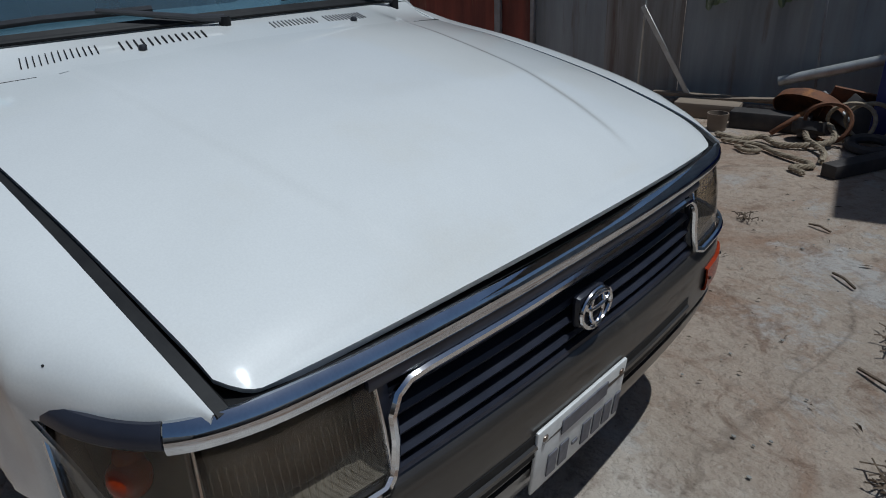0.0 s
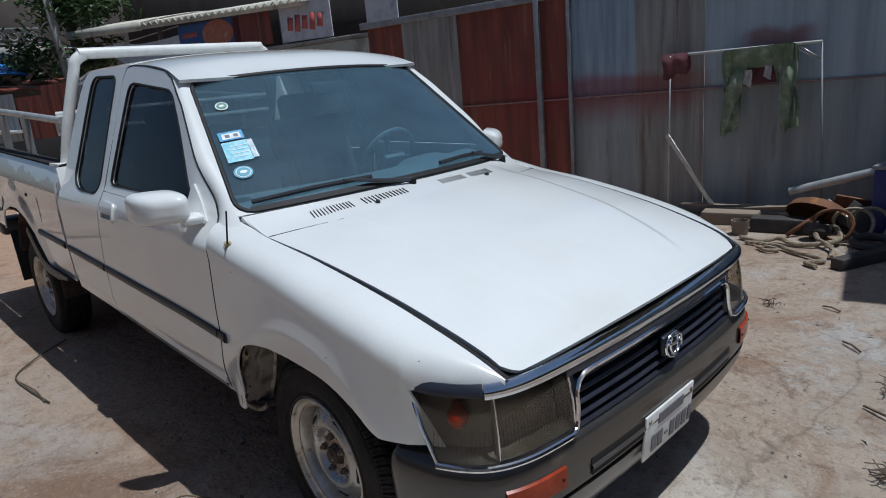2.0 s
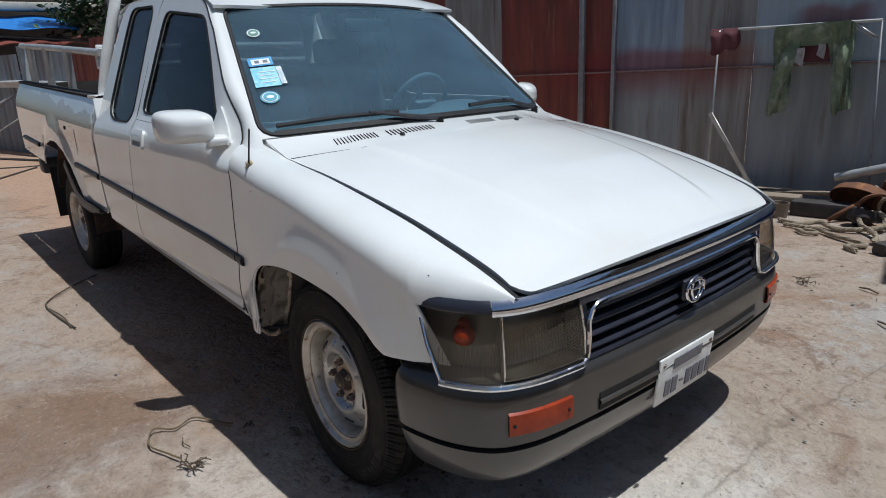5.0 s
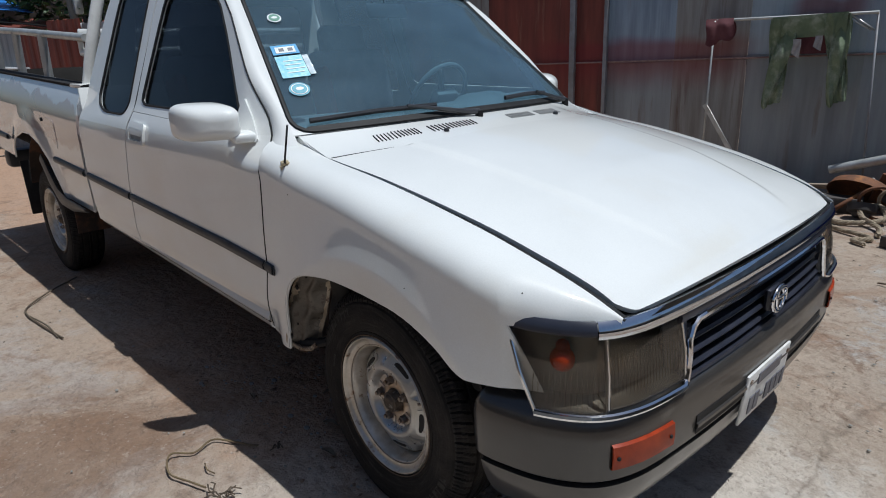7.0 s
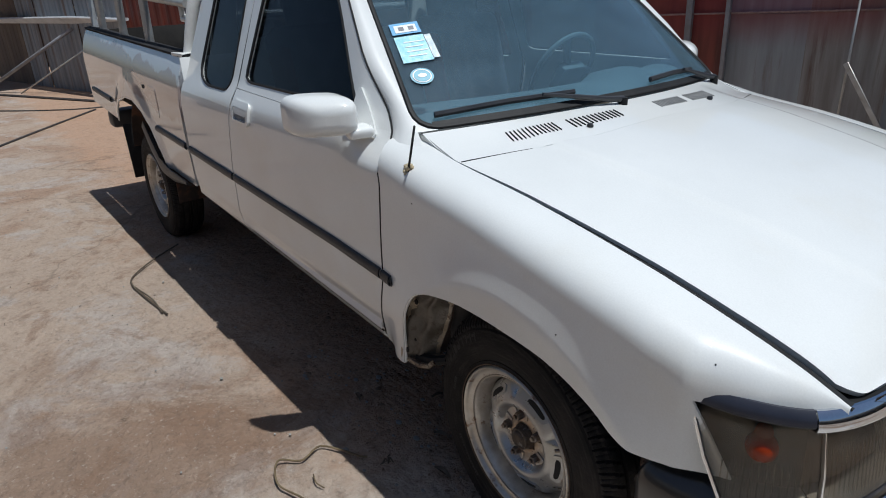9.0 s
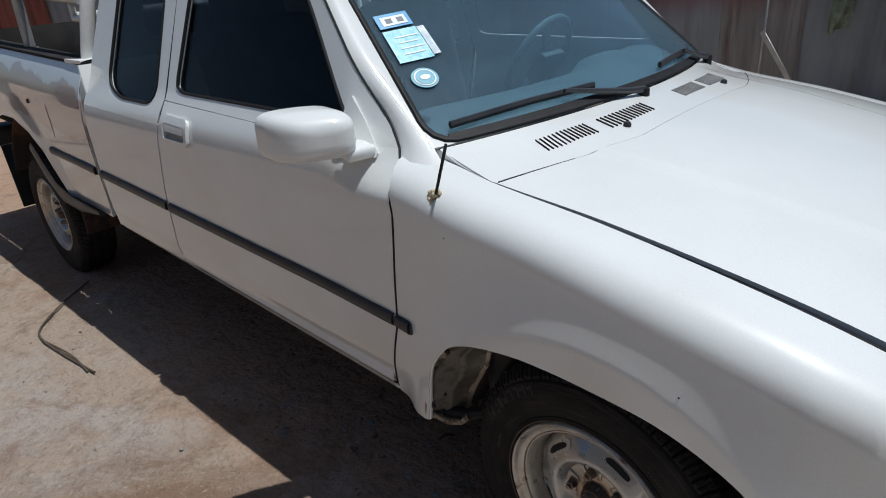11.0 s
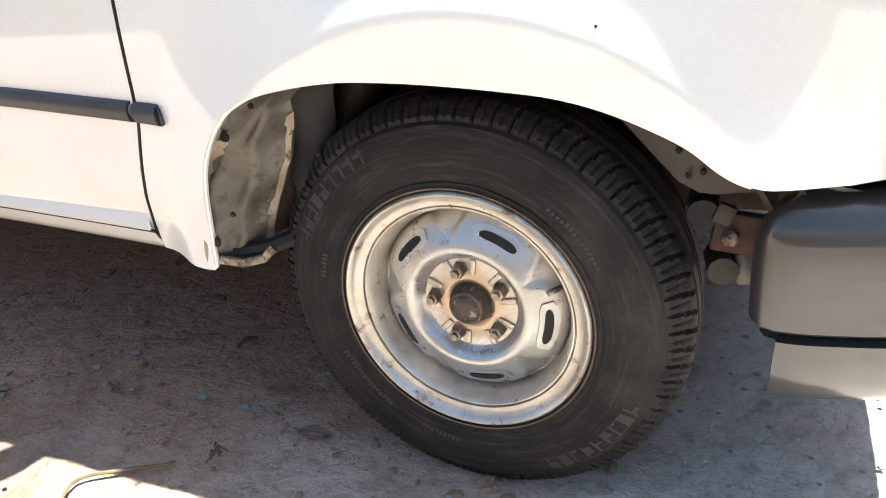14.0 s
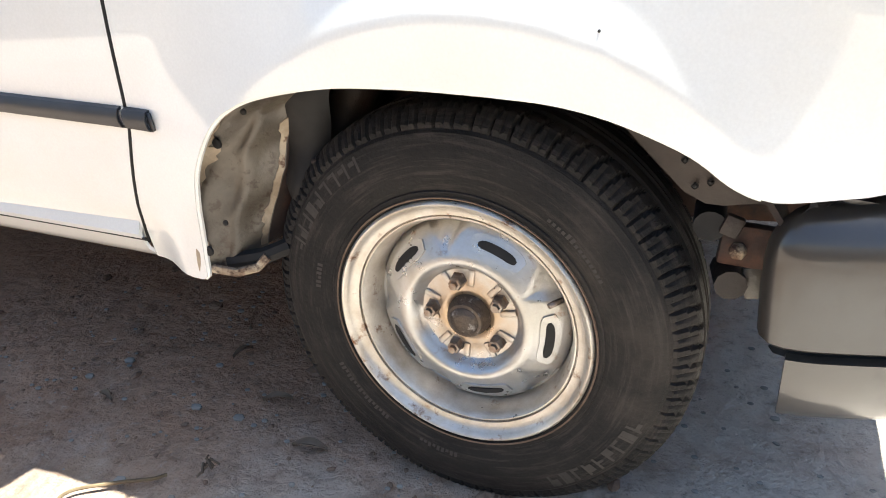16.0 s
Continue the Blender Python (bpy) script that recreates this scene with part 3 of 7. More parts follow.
BELT = lambda x: interp(x, [-2.1, -1.46, -0.46], [1.035, 1.020, 0.992])
DOOR_FRONT = ([0.40, 0.42, 0.52, 0.60, 0.645, 0.80, 0.873, 0.955, 0.992], [-0.518, -0.512, -0.484, -0.460, -0.454, -0.437, -0.430, -0.442, -0.466])
DOOR_REAR = ([0.53, 0.74, 0.98, 1.03], [-1.56, -1.53, -1.47, -1.466])
CAB_REAR = ([0.53, 1.03, 1.06], [-2.085, -2.09, -2.088])
FRAME = [(-0.466, 0.992), (-0.62, 1.165), (-0.80, 1.345), (-0.88, 1.405), (-0.93, 1.444), (-1.0, 1.473), (-1.20, 1.504), (-1.36, 1.518), (-1.42, 1.513), (-1.445, 1.47), (-1.455, 1.30), (-1.466, 1.022)]
DWIN = rounded([(-0.605, 1.038), (-0.79, 1.275), (-0.905, 1.40), (-1.36, 1.452), (-1.41, 1.06), (-1.37, 1.048)], [0.02, 0.05, 0.05, 0.05, 0.06, 0.05])
QFRAME = [(-1.4885, 0.951), (-1.474, 1.022), (-1.463, 1.30), (-1.453, 1.47), (-1.43, 1.518), (-1.50, 1.524), (-1.93, 1.530), (-1.985, 1.508), (-2.02, 1.44), (-2.055, 1.28), (-2.088, 1.034), (-2.0893, 0.9645)]
QWIN = rounded([(-1.535, 1.005), (-1.535, 1.488), (-1.865, 1.503), (-1.91, 1.045), (-1.80, 1.008)], [0.06, 0.05, 0.06, 0.07, 0.05])


def lower_panel(s, front, rear, za, zb, drop=0.0):
    """The panel below the belt between two curved cuts; its bottom edge runs from za to zb."""
    def f(u, v):
        z0 = za + (zb - za) * u
        z = z0 + 0.60 * v
        x = 0.0
        for _ in range(3):
            x = interp(z, *front) + (interp(z, *rear) - interp(z, *front)) * u
            z = z0 + (BELT(x) - drop - z0) * v
        return (x, s * cab_w(x, z), z)
    return surface(f, lin(0, 1, 48), lin(0, 1, 40), 0.010, flip=s < 0)


STRIP = [(0.0, -0.012), (0.006, -0.0105), (0.009, -0.0035), (0.009, 0.0035), (0.006, 0.0105), (0.0, 0.012)]


def strip_z(x):
    """Height of the rub strip's middle."""
    return interp(x, [-4.2, -2.3, -0.72, -0.40], [0.800, 0.715, 0.634, 0.608])


def cab_sides(s, side):
    door = part("door", lower_panel(s, DOOR_FRONT, DOOR_REAR, 0.410, 0.466), WHITE, truck)
    part("door_frame", between(FRAME, DWIN, on_cab(s), 160, 4, 0.012, flip=s > 0), WHITE, door)
    part("door_glass", sheet(DWIN, on_cab(s, -0.012), 0.004, flip=s > 0, pane=True), SIDEGLASS, door)
    part("glass_seal", tube([on_cab(s, -0.002)(*p) for p in resample([(*q, 0) for q in DWIN], 80) for p in [(p.x, p.y)]], 0.0055, 6, closed=True), RUBBER, door)
    quarter = part("quarter_panel", lower_panel(s, ([0.43, 0.53, 0.74, 0.98, 1.03], [-1.57, -1.568, -1.538, -1.478, -1.474]), CAB_REAR, 0.466, 0.492, 0.07), WHITE, truck)
    part("window_frame", between(QFRAME, QWIN, on_cab(s), 150, 4, 0.012, flip=s > 0), WHITE, quarter)
    part("quarter_glass", sheet(QWIN, on_cab(s, -0.010), 0.004, flip=s > 0, pane=True), SIDEGLASS, quarter)
    part("glass_seal", tube([on_cab(s, -0.001)(p.x, p.y) for p in resample([(*q, 0) for q in QWIN], 80)], 0.0055, 6, closed=True), RUBBER, quarter)
    # dark gaps behind the door's edges
    edge = [(x, z) for z, x in zip(*DOOR_FRONT)] + FRAME[1:]
    part("door_gap", tube([on_cab(s, -0.001)(p.x + 0.001, p.y + (0.002 if p.y > 1.4 else 0)) for p in resample([(*e, 0) for e in edge[:-3]], 70, closed=False)], 0.0027, 6), RUBBER, truck)
    part("door_gap", tube([on_cab(s, -0.008)(x - 0.004, z) for x, z in FRAME[-4:] + [(-1.474, 0.98), (-1.534, 0.74), (-1.564, 0.52)]], 0.006, 6), RUBBER, truck)
    # sill below the door
    prof = [(0.0, 0.055), (0.012, 0.02), (0.0, -0.01), (-0.02, -0.03), (-0.05, -0.045)]

    def sill(u, v):
        x = -0.514 + (-2.08 + 0.514) * u
        zb = interp(x, [-2.08, -1.5, -0.475], [0.485, 0.455, 0.398])
        o, dz = prof[v]
        return (x, s * (low_w(x, 0.44) + o - 0.004), zb + dz)
    part("sill", surface(sill, lin(0, 1, 30), range(len(prof)), 0.006, flip=s > 0), WHITE, truck)
    part("sill_gap", tube([(x, s * (low_w(x, 0.44) + 0.0025), 0.411 + (-0.50 - x) * 0.0535) for x in lin(-0.505, -1.55, 12)], 0.0026, 6), RUBBER, truck)
    # handle set in a shallow white bezel
    bez = rounded([(-1.285, 0.905), (-1.285, 0.985), (-1.445, 0.99), (-1.445, 0.908)], 0.02)
    inner = rounded([(-1.30, 0.918), (-1.30, 0.962), (-1.43, 0.967), (-1.43, 0.92)], 0.012)
    h = part("door_handle", between(bez, inner, on_cab(s, 0.011), 60, 3, 0.014, flip=s > 0), WHITE, door)
    # recess plate is grey: the handle's shade put into its colour
    part("handle_recess", sheet(inner, on_cab(s, 0.0015), 0.002, flip=s > 0, n=40), VENTGREY, h)
    part("handle_flap", sheet(rounded([(-1.305, 0.938), (-1.305, 0.966), (-1.425, 0.971), (-1.425, 0.942)], 0.01), on_cab(s, 0.010), 0.008, flip=s > 0, n=40), WHITE, h)
    # wide black rub strips along door, cab and fender
    def strip(name, xa, xb, parent):
        za = strip_z
        pr = STRIP
        bm = surface(lambda x, k: (x, s * (low_w(x, za(x)) + pr[k][0]), za(x) + pr[k][1]), lin(xa, xb, 14), range(6), 0.004, flip=s > 0)
        part(name, bm, BLACKPLASTIC, parent)
    strip("rub_strip", -0.463, -1.525, door)
    strip("rub_strip", -1.545, -2.07, quarter)
    strip("rub_strip", -0.410, -0.4545, truck)
    bm = surface(lambda x, v: (x, s * (low_w(x, 0.61) + 0.006 + 0.002 * v), 0.5955 + v * 0.025), lin(-0.410, -0.404, 2), lin(0, 1, 2), 0.004)
    part("strip_end", bm, BLACKPLASTIC, truck)


mirrored(cab_sides)


# outside mirrors
def mirror(s, side):
    def f(u, v):
        a = v * math.tau
        w, h = 0.081, 0.053
        k = math.sin(math.pi * (0.002 + 0.498 * min(1.0, u / 0.7)))
        cy = math.copysign(abs(math.cos(a)) ** 0.45, math.cos(a)) * w * k ** 0.30
        cz = math.copysign(abs(math.sin(a)) ** 0.45, math.sin(a)) * h * k ** 0.30
        if cz > 0 and cy < 0:
            cz *= 1 - 0.16 * (cy / w) ** 2
        cz = max(cz, -0.047)
        return ((-0.535 if s < 0 else -0.600) - 0.095 * u - 0.52 * cy, s * ((0.868 if s < 0 else 0.905) + cy), 1.034 + cz + 0.03 * (u - 0.5) * 0.3)
    m = part("wing_mirror", surface(f, [t ** 2 for t in lin(0, 1, 22)], lin(0, 1, 49), 0.0, flip=s < 0), WHITE, truck, "white plastic wing mirror")
    bm = bmesh.new()
    bm.faces.new([bm.verts.new(f(0, v)) for v in lin(0, 1, 49)[:-1]])
    part("housing_nose", bm, WHITE, m)
    bm = bmesh.new()
    bm.faces.new([bm.verts.new(f(0.97, v)) for v in lin(0, 1, 49)[:-1]])
    part("mirror_glass", bm, CHROME, m)
    part("mirror_arm", box(0.062, 0.075, 0.030, pose(-0.548 if s < 0 else -0.590, s * 0.785, 0.990, 0, s * -8, s * 12), 0.012, seg=3), WHITE, m)
    tri = [(-0.50, 0.972), (-0.605, 1.105), (-0.625, 0.985)]
    part("mirror_plate", sheet(rounded(tri, 0.02), on_cab(s, 0.010), 0.014, flip=s > 0, n=40, rings=3), WHITE, m)


mirrored(mirror)

# aerial on the fender, with its putty base
AX = -0.322
AY = -fender_w(AX, 0.928)
part("aerial", tube([(AX, AY, 0.915), (AX + 0.048, AY - 0.005, 1.040)], 0.0032, 6), RUBBER, truck)
bm = bmesh.new()
for i in range(22):
    m = Matrix.Translation((AX + random.uniform(-0.010, 0.010), AY + random.uniform(-0.006, 0.008), 0.922 + random.uniform(-0.020, 0.018)))
    bmesh.ops.create_icosphere(bm, subdivisions=1, radius=random.uniform(0.004, 0.008), matrix=m)
part("aerial_base", bm, mat("old_putty", (0.55, 0.47, 0.30), (0.4, 0.32, 0.2), rough=0.7, scale=60), truck, "crumbling yellow putty")
for p in ((-0.285, 0.855), (0.205, 0.712), (0.49, 0.755)):
    bm = bmesh.new()
    y = -fender_w(*p)
    bmesh.ops.create_icosphere(bm, subdivisions=2, radius=0.0017, matrix=Matrix.Translation((p[0], y, p[1])))
    part("paint_chip", bm, RUBBER, truck)

# front: bumper, lamps and grille follow one bow
BOW = [(0.729, 0.0), (0.727, 0.2), (0.718, 0.4), (0.705, 0.55), (0.688, 0.638), (0.657, 0.706), (0.609, 0.752), (0.538, 0.787), (0.46, 0.805), (0.425, 0.809), (0.402, 0.807), (0.388, 0.798), (0.382, 0.783), (0.381, 0.768)]
_right = smooth_path([(x, -y, 0) for x, y in BOW], 24)
_full = [Vector((p.x, -p.y, 0)) for p in _right[:0:-1]] + _right
_len = [0.0]
for _a, _b in zip(_full, _full[1:]):
    _len.append(_len[-1] + (_b - _a).length)


def bow_s(s):
    """Point and outward direction by length along the bow from its right end (0) to its left end (1)."""
    d = (1 - s) * _len[-1]
    i = min(max(0, int(np.searchsorted(_len, d)) - 1), len(_full) - 2)
    f = (d - _len[i]) / (_len[i + 1] - _len[i])
    t = (_full[i + 1] - _full[i]).normalized()
    return _full[i].lerp(_full[i + 1], f), Vector((t.y, -t.x, 0)) * (1 if t.cross(Vector((0, 0, 1))).dot(Vector((1, 0, 0))) > -2 else -1)


def outward(p, o):
    return o if o.dot(p - Vector((0.5, min(0.6, max(-0.6, p.y)), 0))) > 0 else -o


def along(profile, s0, s1, n, thick=0.0, pane=False):
    """Draws a profile of (out, z) along the bow."""
    def f(u, k):
        p, o = bow_s(u)
        out = outward(p, o)
        w, z = profile[k]
        return p + out * w + Vector((0, 0, z))
    return surface(f, lin(s0, s1, n), range(len(profile)), thick, profile[-1][1] < profile[0][1], pane=pane)


def s_of(y):
    """Length share on the bow for a sideways place."""
    best = min((k for k in range(len(_full)) if _full[k].x > 0.41), key=lambda k: abs(_full[k].y - y))
    return 1 - _len[best] / _len[-1]


bumper = part("front_bumper", along([(-0.11, 0.522), (-0.06, 0.533), (-0.038, 0.531), (-0.022, 0.523), (-0.011, 0.511), (-0.004, 0.499), (0.000, 0.486), (0.002, 0.468), (0.002, 0.43), (-0.001, 0.376), (-0.008, 0.370)], 0, 1, 120, 0.006), BUMPER, truck, "dark grey painted steel bumper")
part("bumper_valance", along([(-0.014, 0.363), (-0.003, 0.360), (-0.009, 0.335), (-0.022, 0.300), (-0.038, 0.270), (-0.050, 0.255), (-0.056, 0.252)], 0.027, 0.973, 120, 0.006), BUMPER, bumper)
part("bumper_groove", along([(-0.012, 0.376), (-0.022, 0.367), (-0.014, 0.358)], 0.004, 0.996, 90, 0.003), RUBBER, bumper)
part("bumper_slot", along([(0.0035, 0.385), (0.004, 0.425), (0.0035, 0.43)], s_of(-0.42), s_of(0.42), 40, 0.002), RUBBER, bumper)
part("slot_bar", along([(0.003, 0.398), (0.008, 0.402), (0.008, 0.410), (0.003, 0.414)], s_of(-0.42), s_of(0.42), 40, 0.002), BUMPER, bumper)
for s in (-1, 1):
    a, b = sorted((s_of(s * 0.694), s_of(s * 0.524)))
    part("bumper_indicator", along([(0.001, 0.402), (0.009, 0.406), (0.011, 0.43), (0.009, 0.457), (0.001, 0.461)], a, b, 14, 0.004), ORANGE, bumper, "orange indicator lens")
    for u in (a + (b - a) * 0.07, a + (b - a) * 0.93):
        p, o = bow_s(u)
        part("lens_screw", box(0.008, 0.008, 0.008, pose(p.x + 0.010, p.y * 1.008, 0.432), 0.002, seg=1), RUBBER, bumper)


def slanted(profile, starts, ends, n, thick, pane=False):
    """Like along, with its own start and end on the bow for each profile point."""
    def f(u, k):
        p, o = bow_s(starts[k] + (ends[k] - starts[k]) * u)
        out = outward(p, o)
        return p + out * profile[k][0] + Vector((0, 0, profile[k][1]))
    return surface(f, lin(0, 1, n), range(len(profile)), thick, profile[-1][1] < profile[0][1], pane=pane)


def bow_out(u, w, z):
    p, o = bow_s(u)
    o = outward(p, o)
    return p + o * w + Vector((0, 0, z))


def side_s(s, y):
    return s_of(s * y)


for s in (-1, 1):
    # headlamp: reflector bowl behind a ribbed lens
    a, b = sorted((side_s(s, 0.695), side_s(s, 0.464)))
    lamp = part("headlamp", along([(-0.008, 0.531), (-0.014, 0.60), (-0.026, 0.664), (-0.034, 0.682)], a, b, 24, 0.004, pane=True), LENS, truck, "yellowed headlamp with chrome trim below")
    part("reflector", along([(-0.016, 0.531), (-0.06, 0.545), (-0.085, 0.60), (-0.075, 0.65), (-0.042, 0.682)], a, b, 24, 0.004), REFLECTOR, lamp)
    for e, w in ((a, 0.004), (b, 0.004)):
        part("lamp_edge", tube([bow_out(e, -0.010, 0.531), bow_out(e, -0.016, 0.60), bow_out(e, -0.034, 0.682)], 0.0030, 6), CHROME, lamp)
    for k in range(24):
        u = a + (b - a) * (k + 0.5) / 24
        part("lens_rib", tube([bow_out(u, -0.014, 0.56), bow_out(u, -0.018, 0.60), bow_out(u, -0.024, 0.645)], 0.0009, 4), LENS, lamp)
    # corner lamp, its outer edge slanting forward to the bottom
    o0, o1, c = (side_s(s, 0.786), side_s(s, 0.8035), side_s(s, 0.700))
    starts = [o0, (o0 + o1) / 2, o1, o1]
    corner = part("corner_lamp", slanted([(-0.004, 0.527), (-0.012, 0.60), (-0.026, 0.672), (-0.032, 0.690)], starts if s < 0 else [c] * 4, [c] * 4 if s < 0 else starts, 26, 0.004, True), LENS, truck, "clear corner lamp with orange bulb")
    back = [(-0.012, 0.527), (-0.055, 0.545), (-0.060, 0.66), (-0.040, 0.690)]
    part("lamp_back", slanted(back, starts if s < 0 else [c] * 4, [c] * 4 if s < 0 else starts, 26, 0.004), SMOKY, corner)
    face = [(-0.006, 0.527), (-0.014, 0.60), (-0.028, 0.672), (-0.034, 0.690)]
    part("lamp_side", surface(lambda u, k: bow_out(starts[k], *face[k]).lerp(bow_out(starts[k], *back[k]), u), lin(0, 1, 3), range(4), 0.003), SMOKY, corner)
    for k in range(13):
        t = 0.30 + 0.62 * k / 12
        u = o1 + (c - o1) * t
        part("lens_rib", tube([bow_out(u, -0.010, 0.540), bow_out(u, -0.016, 0.60), bow_out(u, -0.020, 0.625 - 0.04 * abs(k - 6) / 6)], 0.0012, 5), LENS, corner)
    u = o1 + (c - o1) * 0.56
    bm = bmesh.new()
    bmesh.ops.create_icosphere(bm, subdivisions=3, radius=0.026, matrix=Matrix.Translation(bow_out(u, -0.040, 0.628)))
    part("bulb", bm, ORANGE, corner, "orange bulb")
    part("bulb_socket", tube([bow_out(u, -0.06, 0.628), bow_out(u, -0.04, 0.66)], 0.014, 8), ORANGE, corner)
    part("lamp_edge", tube([bow_out(o0, -0.003, 0.524), bow_out((o0 + o1) / 2, -0.010, 0.60), bow_out(o1, -0.026, 0.690)], 0.0042, 8), CHROME, corner)
    part("lamp_split", tube([bow_out(c, -0.008, 0.526), bow_out(c, -0.014, 0.60), bow_out(c, -0.032, 0.690)], 0.0030, 6), REFLECTOR, corner)

# one chrome line under the lamps and over the grille
def trim_side(s):
    o0 = side_s(s, 0.786)
    e = side_s(s, 0.470)
    pts = [bow_out(o0 + (e - o0) * t, 0.0, 0.522) for t in lin(0, 0.97, 30)]
    for y, z in ((0.462, 0.527), (0.454, 0.545), (0.450, 0.58), (0.446, 0.615), (0.436, 0.640), (0.415, 0.652)):
        pts.append(bow_out(side_s(s, y), -0.008 - 0.010 * (z - 0.52) / 0.13, z))
    return pts


_trim = trim_side(-1) + [bow_out(side_s(-1, y), -0.018, 0.655) for y in lin(0.38, -0.38, 30)] + trim_side(1)[::-1]
part("chrome_trim", tube(_trim, 0.0075, 8), CHROME, truck, "thin chrome trim line")
# chrome bar under the bonnet, and the grille
part("chrome_bar", along([(-0.038, 0.7075), (-0.036, 0.7125), (-0.031, 0.7130), (-0.025, 0.7075), (-0.0195, 0.698), (-0.0175, 0.688), (-0.020, 0.680), (-0.028, 0.676), (-0.045, 0.675)], side_s(-1, 0.718), side_s(1, 0.718), 120, 0.003), BAR, truck, "dulled chrome bar")
for s in (-1, 1):
    a, b = sorted((side_s(s, 0.8035), side_s(s, 0.7195)))
    part("lamp_frame", along([(-0.038, 0.7075), (-0.036, 0.7125), (-0.031, 0.7130), (-0.025, 0.7075), (-0.0195, 0.698), (-0.0185, 0.690), (-0.022, 0.685), (-0.045, 0.683)], a, b, 24, 0.003), GRILLE, truck, "dark gloss frame over the corner lamp")
# black sheet standing in for the shadow between bonnet and bar
part("bonnet_gap", along([(-0.10, 0.700), (-0.034, 0.7065)], side_s(-1, 0.70), side_s(1, 0.70), 60, 0.002), RUBBER, truck)
grille = part("grille", along([(-0.05, 0.52), (-0.06, 0.60), (-0.07, 0.68)], s_of(-0.475), s_of(0.475), 30, 0.004), GRILLE, truck, "black slatted grille with chrome surround")
part("grille_band", along([(-0.022, 0.660), (-0.020, 0.670), (-0.026, 0.684)], s_of(-0.475), s_of(0.475), 40, 0.010), GRILLE, grille, "dark gloss band under the chrome")
for s in (-1, 1):
    a, b = sorted((side_s(s, 0.460), side_s(s, 0.442)))
    part("grille_end", along([(-0.03, 0.53), (-0.022, 0.60), (-0.03, 0.665)], a, b, 4, 0.01), GRILLE, grille)
for k in range(4):
    z = 0.528 + 0.031 * k
    part("slat", along([(-0.045, z + 0.004), (-0.022 - 0.003 * k, z + 0.008), (-0.018 - 0.003 * k, z + 0.015), (-0.024 - 0.003 * k, z + 0.021), (-0.05, z + 0.022)], s_of(-0.445), s_of(0.445), 36, 0.003), GRILLE, grille)
part("lower_lip", along([(-0.05, 0.528), (-0.014, 0.527), (-0.012, 0.521), (-0.05, 0.519)], s_of(-0.46), s_of(0.46), 30, 0.002), GRILLE, grille)
bm = bmesh.new()
tube([(0.729, 0.046 * math.cos(a), 0.590 + 0.033 * math.sin(a)) for a in lin(0, math.tau, 33)[:-1]], 0.0048, 8, bm=bm, closed=True)
tube([(0.730, 0.020 * math.cos(a), 0.592 + 0.030 * math.sin(a)) for a in lin(0, math.tau, 25)[:-1]], 0.0038, 8, bm=bm, closed=True)
tube([(0.731, 0.038 * math.cos(a), 0.605 + 0.012 * math.sin(a)) for a in lin(0, math.tau, 25)[:-1]], 0.0038, 8, bm=bm, closed=True)
part("badge", bm, CHROME, grille, "oval chrome badge")
part("badge_back", box(0.02, 0.085, 0.06, pose(0.714, 0, 0.590), 0.01), GRILLE, grille)

# number plate: bars in place of its characters
PLATE = mat("plate_white", (0.72, 0.72, 0.70), (0.6, 0.6, 0.58), rough=0.35, scale=30, bscale=200)
INK = mat("plate_ink", (0.10, 0.10, 0.12), (0.16, 0.16, 0.18), rough=0.5, scale=50)
plate = part("number_plate", box(0.008, 0.292, 0.142, pose(0.728, -0.030, 0.366, 0, 6, 0), 0.004), PLATE, truck, "white embossed number plate with dark bars")
for y, z, w, h in ((-0.118, 0.325, 0.028, 0.05), (-0.082, 0.325, 0.028, 0.05), (-0.045, 0.325, 0.018, 0.008), (-0.008, 0.325, 0.028, 0.05), (0.03, 0.325, 0.028, 0.05), (0.067, 0.325, 0.028, 0.05), (0.103, 0.325, 0.02, 0.05), (-0.025, 0.392, 0.15, 0.032)):
    part("plate_bar", box(0.003, w, h, pose(0.7335 + (z - 0.352) * 0.105, y - 0.005, z + 0.014, 0, 6, 0), 0.001, seg=1), INK, plate)
for y in (-0.15, 0.10):
    part("plate_bolt", box(0.006, 0.012, 0.012, pose(0.738, y - 0.005, 0.416, 0, 6, 0), 0.003), NUT, plate)

# bed
BED_T = lambda x: interp(x, [-4.27, -2.11], [1.180, 1.095])
BEDPAINT = mat("reflection_banded_bed_paint", (0.60, 0.60, 0.585), (0.52, 0.52, 0.50), rough=0.14, coat=1.0, scale=2.2, bscale=260)


